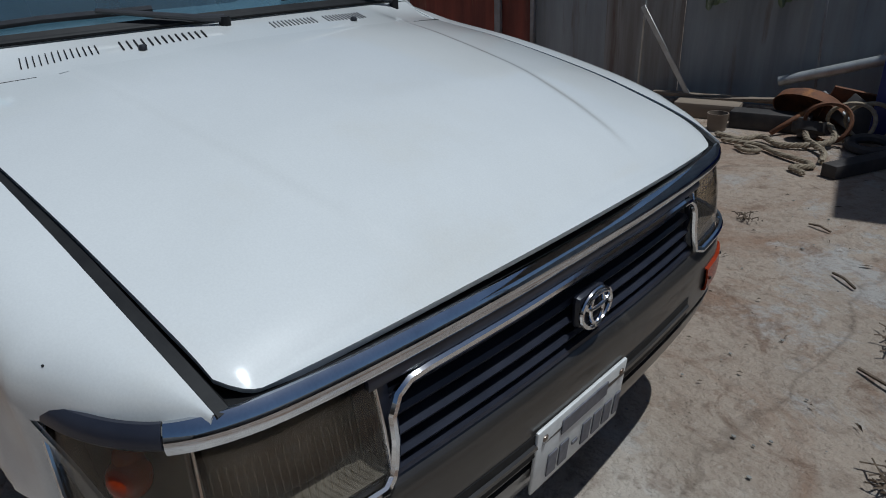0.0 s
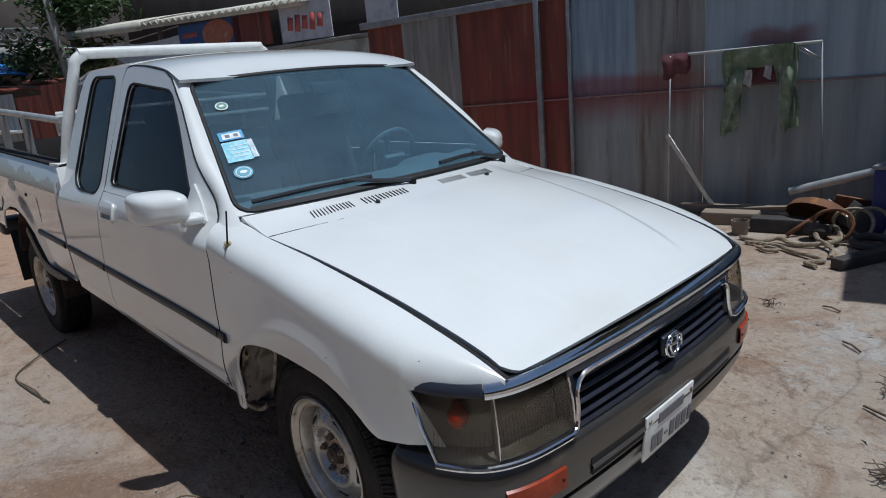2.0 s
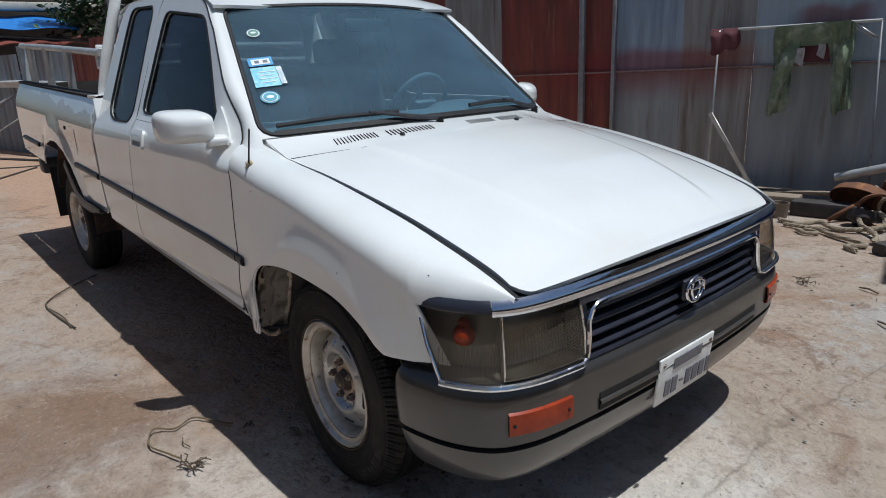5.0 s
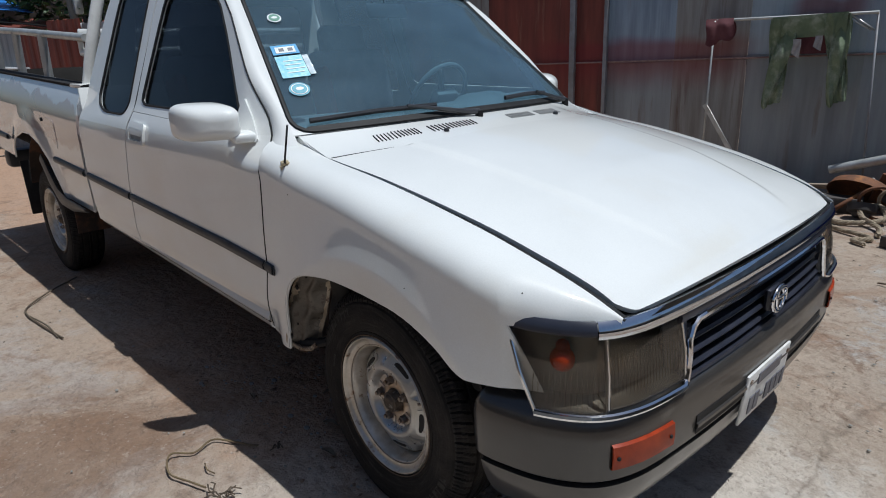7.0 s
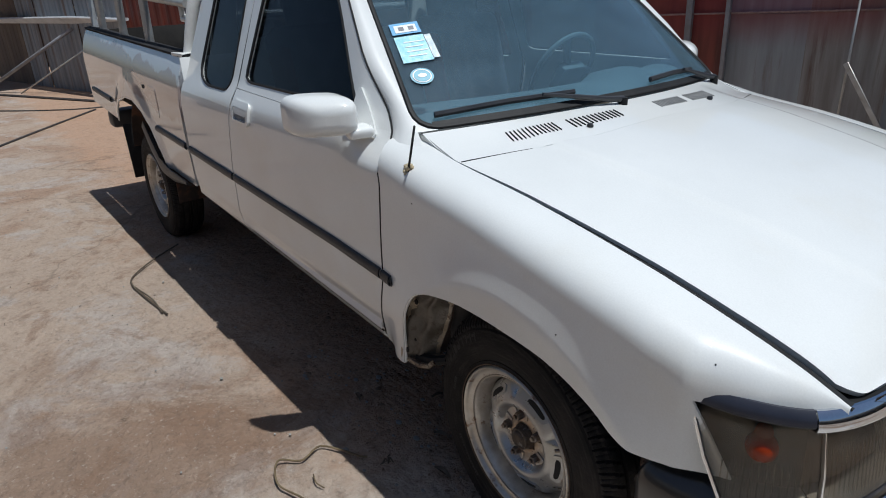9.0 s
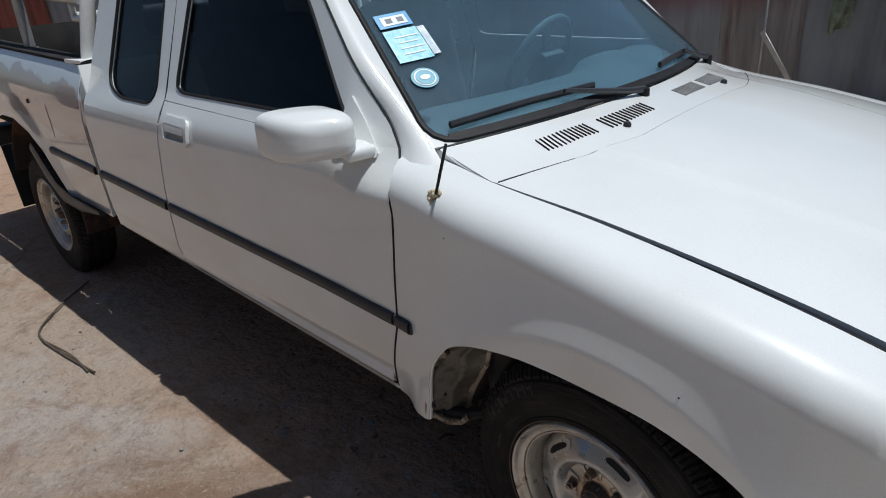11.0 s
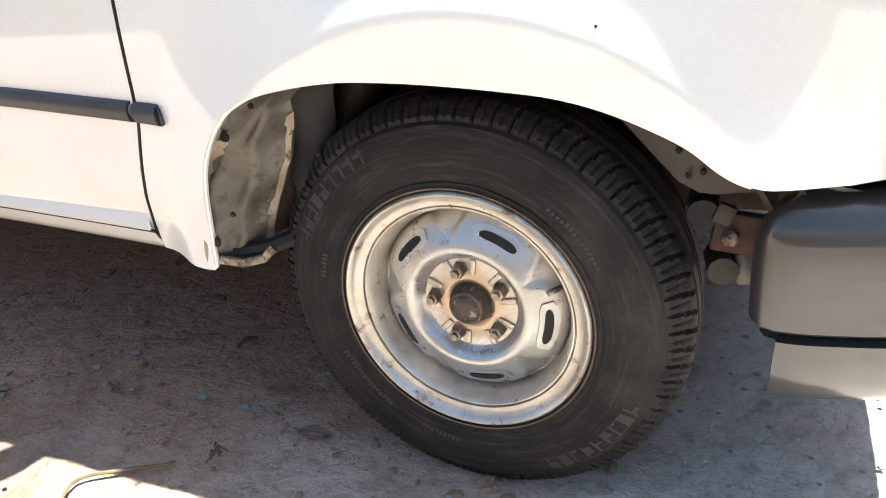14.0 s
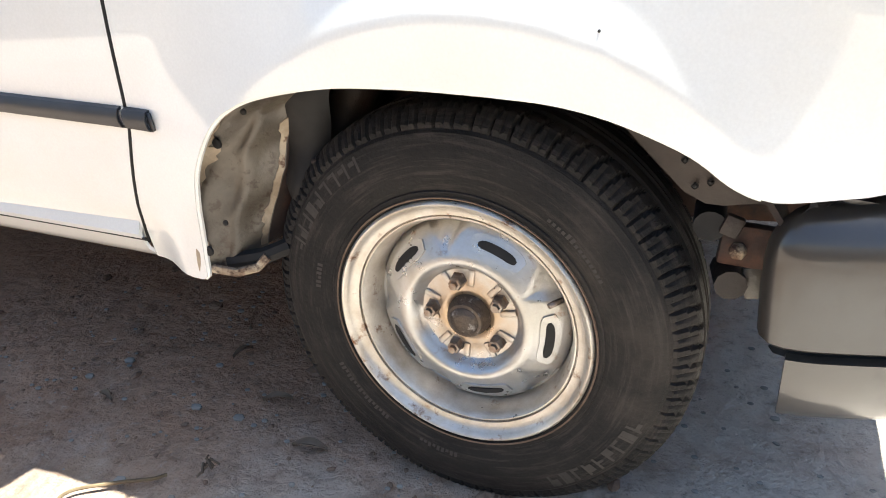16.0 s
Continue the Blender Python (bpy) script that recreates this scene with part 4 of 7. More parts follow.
def reflection_bands(m):
    """Reflections painted as bands: blue-grey along the top, brown below with a ragged edge, paint at the bottom."""
    N, L = m.node_tree.nodes, m.node_tree.links
    b = N["Principled BSDF"]
    src = b.inputs["Base Color"].links[0].from_socket
    tc, sp, no = N.new("ShaderNodeTexCoord"), N.new("ShaderNodeSeparateXYZ"), N.new("ShaderNodeTexNoise")
    no.inputs["Scale"].default_value, no.inputs["Detail"].default_value = 5.0, 7.0
    L.new(tc.outputs["Object"], sp.inputs[0])
    L.new(tc.outputs["Object"], no.inputs["Vector"])

    def madd(a, k, c):
        n = N.new("ShaderNodeMath")
        n.operation = "MULTIPLY_ADD"
        L.new(a, n.inputs[0])
        n.inputs[1].default_value = k
        if isinstance(c, (int, float)):
            n.inputs[2].default_value = c
        else:
            L.new(c, n.inputs[2])
        return n.outputs[0]
    # height below the rail, roughened by noise
    h = madd(no.outputs["Fac"], 0.22, madd(sp.outputs["X"], 0.075, sp.outputs["Z"]))
    for lo, hi, tone in ((0.755, 0.775, (0.42, 0.35, 0.325)), (0.955, 0.97, (0.60, 0.63, 0.66))):
        r, x = N.new("ShaderNodeMapRange"), N.new("ShaderNodeMix")
        r.inputs["From Min"].default_value, r.inputs["From Max"].default_value = lo, hi
        L.new(h, r.inputs["Value"])
        x.data_type = "RGBA"
        L.new(r.outputs[0], x.inputs["Factor"])
        L.new(src, x.inputs["A"])
        x.inputs["B"].default_value = (*tone, 1)
        src = x.outputs["Result"]
    L.new(src, b.inputs["Base Color"])


reflection_bands(BEDPAINT)
RARCH = [(-4.27, 0.70), (-3.62, 0.66), (-3.50, 0.66), (-3.44, 0.74), (-3.33, 0.80), (-3.15, 0.838), (-2.98, 0.838), (-2.80, 0.79), (-2.69, 0.72), (-2.60, 0.60), (-2.55, 0.53), (-2.12, 0.515)]


def bed_w(x, z):
    w = 0.80 + 0.01 * smoothstep(0.55, 0.8, z)
    zt = BED_T(x)
    if z > zt - 0.20:
        w -= 0.060 * ((z - zt + 0.20) / 0.20) ** 2
    rho = math.hypot(x + 3.07, z - 0.40)
    w += 0.018 * smoothstep(0.60, 0.47, rho)
    return w


def bed_sides(s, side):
    cols = resample([(x, z, 0) for x, z in RARCH], 110, closed=False)

    def f(i, v):
        x, zb = cols[i].x, cols[i].y
        z = zb + (BED_T(x) - zb) * v
        return (x, s * bed_w(x, z), z)
    bed = part("bed_side", surface(f, range(110), lin(0, 1, 26), 0.006, flip=s > 0), BEDPAINT, truck, "white load-bed side with painted grey and brown reflection bands")
    part("bed_rail_cap", surface(lambda x, v: (x, s * (0.756 - 0.083 * v), BED_T(x) + 0.006 * math.sin(math.pi * v)), lin(-4.27, -2.11, 20), lin(0, 1, 5), 0.012, flip=s < 0), CAP, bed)
    part("inner_wall", surface(lambda x, v: (x, s * 0.672, BED_T(x) - 0.02 - 0.42 * v), lin(-4.27, -2.11, 12), lin(0, 1, 4), 0.02, flip=s < 0), LINER, bed)
    part("liner_edge", tube([(x, s * 0.664, BED_T(x) - 0.085) for x in lin(-4.2, -2.16, 6)], 0.006, 6), GALV, bed)
    for k in range(13):
        x = -2.3 - 0.13 * k
        part("liner_hole", box(0.035, 0.006, 0.014, pose(x, s * 0.660, BED_T(x) - 0.15), 0.003, seg=1), GALV, bed)
    z0 = strip_z
    for xa, xb in ((-2.13, -2.60), (-3.62, -4.15)):
        pr = STRIP
        part("rub_strip", surface(lambda x, k: (x, s * (bed_w(x, z0(x)) + pr[k][0]), z0(x) + pr[k][1]), lin(xa, xb, 8), range(6), 0.004, flip=s > 0), BLACKPLASTIC, bed)
    lip = [(c.x, s * (bed_w(c.x, c.y) - 0.004), c.y) for c in cols if -3.55 < c.x < -2.56]
    part("arch_lip", tube(lip, 0.005, 6), WHITE, bed)
    part("bed_end", surface(lambda z, v: (-2.113 - 0.012 * (1 - v), s * (0.62 + (bed_w(-2.11, z) - 0.004 - 0.62) * v), z), lin(0.52, 1.09, 16), lin(0, 1, 6), 0.004, flip=s > 0), BEDPAINT, bed)
    # black splash guard round the wheel
    part("splash_guard", surface(lambda t, v: (-3.08 + 0.43 * math.cos(t), s * (0.76 - 0.22 * v), 0.38 + 0.44 * math.sin(t)), lin(radians(-10), radians(190), 30), lin(0, 1, 3), 0.006), UNDER, bed)
    ux, uz = [-2.85, -2.75, -2.65, -2.50, -2.20], [0.735, 0.645, 0.570, 0.535, 0.525]
    lx, lz = [-2.93, -2.82, -2.69, -2.50, -2.20], [0.660, 0.545, 0.470, 0.462, 0.500]
    steps = [k / 16 * 4 for k in range(17)]
    guard = lambda k, v: (interp(k, range(5), ux) * (1 - v) + interp(k, range(5), lx) * v, s * (0.822 + 0.012 * math.sin(math.pi * v) - 0.02 * v), interp(k, range(5), uz) * (1 - v) + interp(k, range(5), lz) * v)
    part("mud_guard", surface(guard, steps, lin(0, 1, 7), 0.008, flip=s < 0), BLACKPLASTIC, bed, "black moulded mud guard")
    part("mud_flap", box(0.012, 0.20, 0.34, pose(-3.50, s * 0.70, 0.46, 0, -6, 0), 0.004), RUBBER, bed)
    if s < 0:
        flap = rounded([(-2.50, 0.79), (-2.50, 0.94), (-2.66, 0.945), (-2.66, 0.795)], 0.03)
        part("fuel_flap", sheet(flap, lambda x, z: (x, s * (bed_w(x, z) + 0.0025), z), 0.003, flip=s > 0, n=60), BEDPAINT, bed)
        part("fuel_lock", box(0.02, 0.008, 0.02, pose(-2.72, -bed_w(-2.72, 0.93) - 0.002, 0.93), 0.004), RUBBER, bed)


mirrored(bed_sides)
part("bed_floor", box(2.14, 1.34, 0.03, pose(-3.19, 0, 0.70, 0, 2.1, 0)), LINER, truck)
part("bed_front", box(0.03, 1.34, 0.42, pose(-2.125, 0, 0.885)), LINER, truck)
for k in range(12):
    part("liner_rib", box(0.02, 0.05, 0.34, pose(-2.148, -0.60 + k * 0.109, 0.88), 0.008, seg=1), LINER, truck)
part("tailgate_liner", box(0.024, 1.30, 0.455, pose(-4.207, 0, 0.945)), LINER, truck)
gate = part("tailgate", box(0.05, 1.34, 0.44, pose(-4.245, 0, 0.925), 0.012), WHITE, truck)
part("tailgate_handle", box(0.02, 0.20, 0.05, pose(-4.275, 0, 1.06), 0.01), BLACKPLASTIC, gate)
for s in (-1, 1):
    part("tail_lamp", box(0.03, 0.13, 0.26, pose(-4.265, s * 0.735, 0.93), 0.015), ORANGE, truck, "red-orange tail lamp")
part("rear_bumper", box(0.14, 1.45, 0.13, pose(-4.30, 0, 0.56), 0.03), BLACKPLASTIC, truck)

# side rails on the bed: three uprights and a top tube each
for s in (-1, 1):
    rail = part("bed_side_rail", tube([(-4.20, s * 0.70, 1.440), (-3.2, s * 0.70, 1.385), (-2.16, s * 0.68, 1.318)], 0.019, 10), GALV, truck, "galvanised tube rail")
    for x, lean in ((-3.94, 0.10), (-3.39, 0.08), (-2.83, 0.05)):
        zt = interp(x + lean, [-4.20, -3.2, -2.16], [1.445, 1.385, 1.318])
        part("rail_post", tube([(x, s * 0.70, BED_T(x)), (x + lean * 0.4, s * 0.70, zt)], 0.024, 8, flat=0.5), GALV, rail)
        part("rail_foot", box(0.09, 0.05, 0.010, pose(x, s * 0.70, BED_T(x) + 0.008), 0.003, seg=1), GALV, rail)
    part("rail_post", tube([(-4.18, s * 0.70, BED_T(-4.18)), (-4.20, s * 0.70, 1.440)], 0.022, 8, flat=0.6), GALV, rail)

# roll bar
rb = [(-2.17, -0.705, 1.10), (-2.155, -0.655, 1.30), (-2.15, -0.575, 1.54), (-2.15, -0.555, 1.595), (-2.15, -0.51, 1.625), (-2.15, -0.45, 1.632), (-2.15, 0.45, 1.632), (-2.15, 0.51, 1.625), (-2.15, 0.555, 1.595),
      (-2.15, 0.575, 1.54), (-2.155, 0.655, 1.30), (-2.17, 0.705, 1.10)]
bar = part("roll_bar", tube(smooth_path(rb, 6), 0.028, 14), ROLLBAR, truck, "white painted tubular roll bar")
for s in (-1, 1):
    part("roll_bar_foot", box(0.16, 0.09, 0.015, pose(-2.19, s * 0.715, 1.107), 0.004), ROLLBAR, bar)

for s in (-1, 1):
    part("crossbar_arm", tube([(-2.155, s * 0.645, 1.33), (-2.31, s * 0.66, 1.33), (-2.31, s * 0.66, 1.25), (-2.155, s * 0.665, 1.25)], 0.014, 8), ROLLBAR, bar)
for z in (1.345, 1.255):
    part("roll_bar_crossbar", tube([(-2.31, -0.66, z), (-2.31, 0.66, z)], 0.018, 8), ROLLBAR, bar)

# rear cab wall with its window
outer = [(-0.63, 1.10), (0.63, 1.10), (0.565, 1.50), (0.50, 1.53), (-0.50, 1.53), (-0.565, 1.50)]
win = rounded([(-0.50, 1.16), (0.50, 1.16), (0.46, 1.46), (-0.46, 1.46)], 0.05)
backwall = part("cab_back", between(outer, win, lambda y, z: (-2.085 + 0.1 * (z - 1.1), y, z), 120, 4, 0.02), WHITE, truck)
part("rear_window", sheet(win, lambda y, z: (-2.078 + 0.1 * (z - 1.1), y, z), 0.004, pane=True), SIDEGLASS, backwall)
part("cab_back_lower", box(0.02, 1.55, 0.60, pose(-2.09, 0, 0.80)), WHITE, truck)
part("floor_pan", box(1.75, 1.50, 0.05, pose(-1.25, 0, 0.47, 0, 3.2, 0)), UNDER, truck)
part("firewall", box(0.04, 1.40, 0.50, pose(-0.42, 0, 0.72)), UNDER, truck)
part("chassis_rail", box(4.3, 0.10, 0.13, pose(-2.0, -0.40, 0.465, 0, 2.5, 0)), UNDER, truck)
part("chassis_rail", box(4.3, 0.10, 0.13, pose(-2.0, 0.40, 0.465, 0, 2.5, 0)), UNDER, truck)
part("axle", tube([(WB, -0.60, TYRE_R), (WB, 0.60, TYRE_R)], 0.045, 12), UNDER, truck)
part("engine", box(0.55, 0.5, 0.42, pose(0.12, 0, 0.62), 0.04), UNDER, truck)
part("front_axle", tube([(0, -0.60, 0.30), (0, 0.60, 0.30)], 0.03, 10), UNDER, truck)
part("exhaust", tube([(-0.5, 0.25, 0.36), (-2.6, 0.25, 0.42), (-3.6, 0.35, 0.48)], 0.03, 8), UNDER, truck)
part("radiator_panel", box(0.03, 1.1, 0.34, pose(0.56, 0, 0.55)), UNDER, truck)

# interior
part("dashboard", surface(lambda u, v: (-0.34 - 0.115 * v * v - 0.30 * u, v * 0.645, 0.985 + 0.045 * math.sin(math.pi * min(1, u * 1.1)) + 0.04 * smoothstep(0.25, 0.1, abs(v - 0.45)) * u - 0.25 * max(0, u - 0.82) / 0.18), lin(0, 1, 20), lin(-1, 1, 40), 0.02, flip=True), DASH, truck)
wheel_c = Matrix.Translation((-0.815, 0.322, 1.012)) @ Euler((0, radians(-62), 0)).to_matrix().to_4x4()
bm = tube([wheel_c @ Vector((0.158 * math.cos(a), 0.158 * math.sin(a), 0)) for a in lin(0, math.tau, 41)[:-1]], 0.0105, 8, closed=True)
sw = part("steering_wheel", bm, DASH, truck)
bm = bmesh.new()
for a in (200, 340, 90):
    tube([wheel_c @ Vector((0, 0, -0.03)), wheel_c @ Vector((0.152 * math.cos(radians(a)), 0.152 * math.sin(radians(a)), 0))], 0.014, 6, bm=bm)
box(0.11, 0.13, 0.05, wheel_c @ Matrix.Translation((0, 0, -0.03)), 0.015, bm=bm)
part("wheel_spokes", bm, DASH, sw)
for y in (-0.36, 0.36):
    st = part("front_seat", box(0.50, 0.50, 0.16, pose(-1.16, y, 0.70, 0, -6, 0), 0.05), SEAT, truck, "dark cloth front seat")
    part("backrest", box(0.13, 0.48, 0.58, pose(-1.45, y, 0.94, 0, -14, 0), 0.06, seg=3), SEAT, st)
    part("bolster", box(0.14, 0.05, 0.42, pose(-1.40, y - 0.22, 0.94, 0, -14, 0), 0.02), SEATTRIM, st)
    part("headrest", box(0.09, 0.27, 0.16, pose(-1.535, y, 1.262, 0, -10, 0), 0.04, seg=3), SEAT, st)
part("rear_mirror", box(0.02, 0.20, 0.055, pose(-0.78, 0.02, 1.36, 0, -12, 0), 0.012), BLACKPLASTIC, truck)
part("headliner", surface(lambda u, v: Vector(roof(u, v)) + Vector((0, 0, -0.03)), lin(0.04, 0.98, 14), lin(-0.95, 0.95, 14), 0.006), SEAT, truck)

# stickers inside the windscreen
TEAL = mat("sticker_teal", (0.02, 0.21, 0.32), (0.03, 0.30, 0.40), rough=0.4, scale=60, bscale=200)
BLUE = mat("sticker_blue", (0.03, 0.24, 0.52), (0.04, 0.32, 0.58), rough=0.4, scale=60, bscale=200)
PALE = mat("sticker_pale", (0.36, 0.66, 0.72), (0.12, 0.46, 0.60), rough=0.4, scale=70, bscale=260)
PAPER = mat("sticker_white", (0.75, 0.78, 0.78), (0.6, 0.65, 0.68), rough=0.4, scale=50)
GREEN = mat("sticker_green", (0.07, 0.20, 0.14), (0.10, 0.26, 0.19), rough=0.4, scale=60)
PLASTICFILM = mat("clear_film", (0.45, 0.55, 0.6), (0.75, 0.8, 0.82), rough=0.15, scale=40, bscale=80, bump=0.4)


def sticker(u0, u1, v0, v1, material, name="sticker", off=0.004, parent=truck, label=""):
    u0, u1 = 0.450 + 0.86 * (u0 - 0.535), 0.450 + 0.86 * (u1 - 0.535)
    v0, v1 = -0.893 + 0.84 * (v0 + 0.845), -0.893 + 0.84 * (v1 + 0.845)
    def f(u, v):
        return Vector(screen(u, v)) + Vector((0.62, 0, 0.78)) * off
    return part(name, surface(f, lin(u0, u1, 6), lin(v0, v1, 6), 0.0008, flip=True), material, parent, label)


def disc(u, v, ru, rv, material, off, parent=truck, label="", name="sticker"):
    u, v, ru, rv = u - 0.055, v - 0.072 + 0.030 * (u > 0.6), ru * 0.78, rv * 0.78
    bm = bmesh.new()
    ring = [bm.verts.new(Vector(screen(u + ru * math.sin(a), v + rv * math.cos(a))) + Vector((0.62, 0, 0.78)) * off) for a in lin(0, math.tau, 33)[:-1]]
    f = bm.faces.new(ring)
    thicken(bm, [f], 0.0008)
    return part(name, bm, material, parent, label)


st = sticker(0.59, 0.665, -0.925, -0.765, BLUE, label="blue and white permit sticker")
sticker(0.60, 0.648, -0.905, -0.785, PAPER, "sticker_field", 0.0052, st)
for k in range(2):
    sticker(0.612, 0.636, -0.885 + 0.055 * k, -0.855 + 0.055 * k, INK, "sticker_bar", 0.0060, st)
st = sticker(0.405, 0.575, -0.925, -0.765, PALE, label="pale blue document sticker in clear film")
sticker(0.415, 0.570, -0.763, -0.728, PLASTICFILM, "film_edge", 0.0046, st)
for k in range(4):
    sticker(0.44 + 0.03 * k, 0.446 + 0.03 * k, -0.885, -0.79 + 0.015 * (k % 2), PAPER, "sticker_bar", 0.0052, st)
st = disc(0.315, -0.835, 0.055, 0.062, TEAL, 0.004, label="round blue sticker with a white mark")
disc(0.315, -0.835, 0.045, 0.050, PAPER, 0.0050, st, name="sticker_ring")
disc(0.315, -0.835, 0.040, 0.044, TEAL, 0.0058, st, name="sticker_field")
disc(0.315, -0.835, 0.013, 0.024, PAPER, 0.0066, st, name="sticker_mark")
st = disc(0.82, -0.83, 0.042, 0.050, PAPER, 0.004, label="round white and green sticker")
disc(0.82, -0.83, 0.034, 0.040, GREEN, 0.0050, st, name="sticker_field")
disc(0.82, -0.83, 0.010, 0.022, PAPER, 0.0058, st, name="sticker_mark")

# wipers
for y0, reach in ((-0.055, -0.61), (0.60, -0.44)):
    piv = Vector(ws_bottom(y0 / 0.715)) + Vector((0.035, 0, -0.016))
    w = part("wiper", tube([piv + Vector((0, 0, -0.01)), piv + Vector((0, 0, 0.022))], 0.014, 10), RUBBER, truck, "black wiper")
    v1 = (y0 + reach * 0.45) / 0.715
    off = Vector((0.62, 0, 0.78)) * 0.025
    mid = Vector(screen(0.054, v1)) + off * 0.9
    tip = Vector(screen(0.046, (y0 + reach) / 0.715)) + off * 0.5
    part("wiper_arm", tube([piv + Vector((0, 0, 0.018)), piv.lerp(mid, 0.2) + Vector((0, 0, 0.012)), mid], 0.007, 8, radii=[0.010, 0.008, 0.005]), BLACKPLASTIC, w)
    start = Vector(screen(0.056, (y0 + reach * 0.24) / 0.715)) + off * 0.4
    part("wiper_blade", tube([start, start.lerp(tip, 0.5) + off * 0.25, tip], 0.0062, 6, flat=1.4), BLACKPLASTIC, w)

# wheel wells
for s in (-1, 1):
    well = part("wheel_well", surface(lambda t, v: (-0.005 + 0.445 * math.cos(t), s * (0.775 - 0.34 * v), 0.32 + 0.395 * math.sin(t)), lin(radians(24), radians(170), 36), lin(0, 1, 5), 0.006), UNDER, truck)
    # bare splash panel behind the fender's rear edge, creased and rust-eaten
    def splash(u, v):
        z = 0.365 + 0.285 * u
        x0 = interp(z, [0.36, 0.45, 0.50, 0.55, 0.606, 0.65], [-0.385, -0.371, -0.357, -0.337, -0.291, -0.215])
        wide = interp(z, [0.365, 0.43, 0.51, 0.59, 0.65], [0.048, 0.062, 0.086, 0.072, 0.045])
        ridge = 0.010 * math.exp(-((v - 0.62) / 0.12) ** 2) - 0.0025 * math.exp(-((u - 0.42 - 0.45 * (0.5 - v)) / 0.05) ** 2) + 0.003 * math.sin(7 * u + 3 * v) + 0.0025 * math.sin(19 * u - 8 * v)
        return (x0 - 0.020 + (wide + 0.026) * v, s * (0.791 - 0.075 * v ** 1.3 + ridge), z + 0.012 * v)
    part("splash_panel", surface(splash, lin(0, 1, 40), lin(0, 1, 26), 0.004, flip=s < 0), WELL, well, "bare olive splash panel")
    rg = random.Random(8)
    ragged = [0.06 + 0.08 * abs(math.sin(5.3 * k)) * rg.uniform(0.3, 1.0) + (0.14 if k in (8, 9, 10, 31, 32, 33, 34) else 0.0) for k in range(46)]
    us_ = lin(-0.03, 0.93, 46)
    part("paint_edge", surface(lambda k, v: Vector(splash(us_[k], 0.0 + ragged[k] * v)) + Vector((0.0, s * 0.0035, 0)), range(46), lin(0, 1, 4), 0.002, flip=s < 0), CREAM, well, "flaking cream paint edge")
    part("paint_edge", surface(lambda k, v: Vector(splash(us_[k], 1.0 - (0.35 * ragged[45 - k] + 0.04) * v)) + Vector((0.0, s * 0.003, 0)), range(4, 45), lin(0, 1, 4), 0.002, flip=s > 0), CREAM, well)
    for zz, xx, r in ((0.575, -0.318, 0.007), (0.405, -0.380, 0.008), (0.455, -0.335, 0.004), (0.62, -0.262, 0.004)):
        bm = lathe([(0.0, 0.004), (r, 0.003), (r * 1.1, 0.0)], 12)
        bmesh.ops.transform(bm, matrix=pose(xx, s * 0.789, zz, 0, 0, 0 if s < 0 else 180), verts=bm.verts)
        part("rust_hole", bm, RUBBER, well)
    part("bottom_edge", tube([(-0.385, s * 0.785, 0.372), (-0.345, s * 0.778, 0.366), (-0.315, s * 0.765, 0.372), (-0.300, s * 0.755, 0.388)], 0.0055, 7, flat=1.4), TORN, well)
    part("inner_panel", surface(lambda u, v: Vector(splash(u, 1.0)).lerp(Vector((-0.10, s * 0.46, 0.42 + 0.28 * u)), v) + Vector((-0.03 * math.sin(3.14 * v), 0, 0)), lin(0.05, 1, 14), lin(0, 1, 12), 0.004, flip=s < 0), UNDER, well)
    part("strut", tube([(-0.15, s * 0.60, 0.68), (-0.205, s * 0.62, 0.58), (-0.235, s * 0.64, 0.50)], 0.035, 10, radii=[0.045, 0.038, 0.022]), BRACKET, well)
    part("strut_tower", tube([(-0.10, s * 0.52, 0.40), (-0.13, s * 0.50, 0.70)], 0.06, 14), UNDER, well)
    # dark rubber flap between the splash panel and the tyre
    part("rubber_flap", surface(lambda u, v: (interp(v, [0, 0.55, 0.8, 1], [-0.272, -0.270, -0.268, -0.255]) + interp(v, [0, 0.55, 0.8, 1], [0.105, 0.075, 0.060, 0.030]) * u, s * (0.700 + 0.022 * math.sin(math.pi * u) + 0.008 * math.sin(9 * v)), 0.652 - 0.200 * v + 0.02 * u), lin(0, 1, 10), lin(0, 1, 16), 0.006, flip=s > 0), RUBBER, well, "dark creased rubber flap")
    part("flap_bolt", box(0.012, 0.010, 0.010, pose(-0.205, s * 0.725, 0.535), 0.003, seg=1), UNDER, well)
    part("lower_hose", tube([(-0.37, s * 0.76, 0.375), (-0.31, s * 0.745, 0.385), (-0.27, s * 0.73, 0.40)], 0.014, 8), RUBBER, well)
    part("inner_bracket", surface(lambda u, v: (interp(u, [0, 0.4, 1], [0.215, 0.325, 0.440]), s * (0.735 - 0.012 * v), interp(u, [0, 0.4, 1], [0.640, 0.578, 0.552]) - interp(u, [0, 0.3, 0.6, 1], [0.040, 0.082, 0.060, 0.036]) * v), lin(0, 1, 12), lin(0, 1, 5), 0.005, flip=s < 0), BRACKET, well, "brown bent inner bracket")
    for xx, zz in ((0.289, 0.560), (0.318, 0.535), (0.302, 0.530)):
        part("bracket_hole", box(0.008, 0.004, 0.008, pose(xx, s * 0.732, zz), 0.003, seg=1), RUBBER, well)
    part("inner_panel", surface(lambda x, z: (x, s * 0.54, z), lin(0.15, 0.60, 6), lin(0.42, 0.69, 8), 0.005), UNDER, well)
    part("bumper_arm", box(0.075, 0.02, 0.055, pose(0.372, s * 0.700, 0.448, 0, 6, 0), 0.006), UNDER, well)
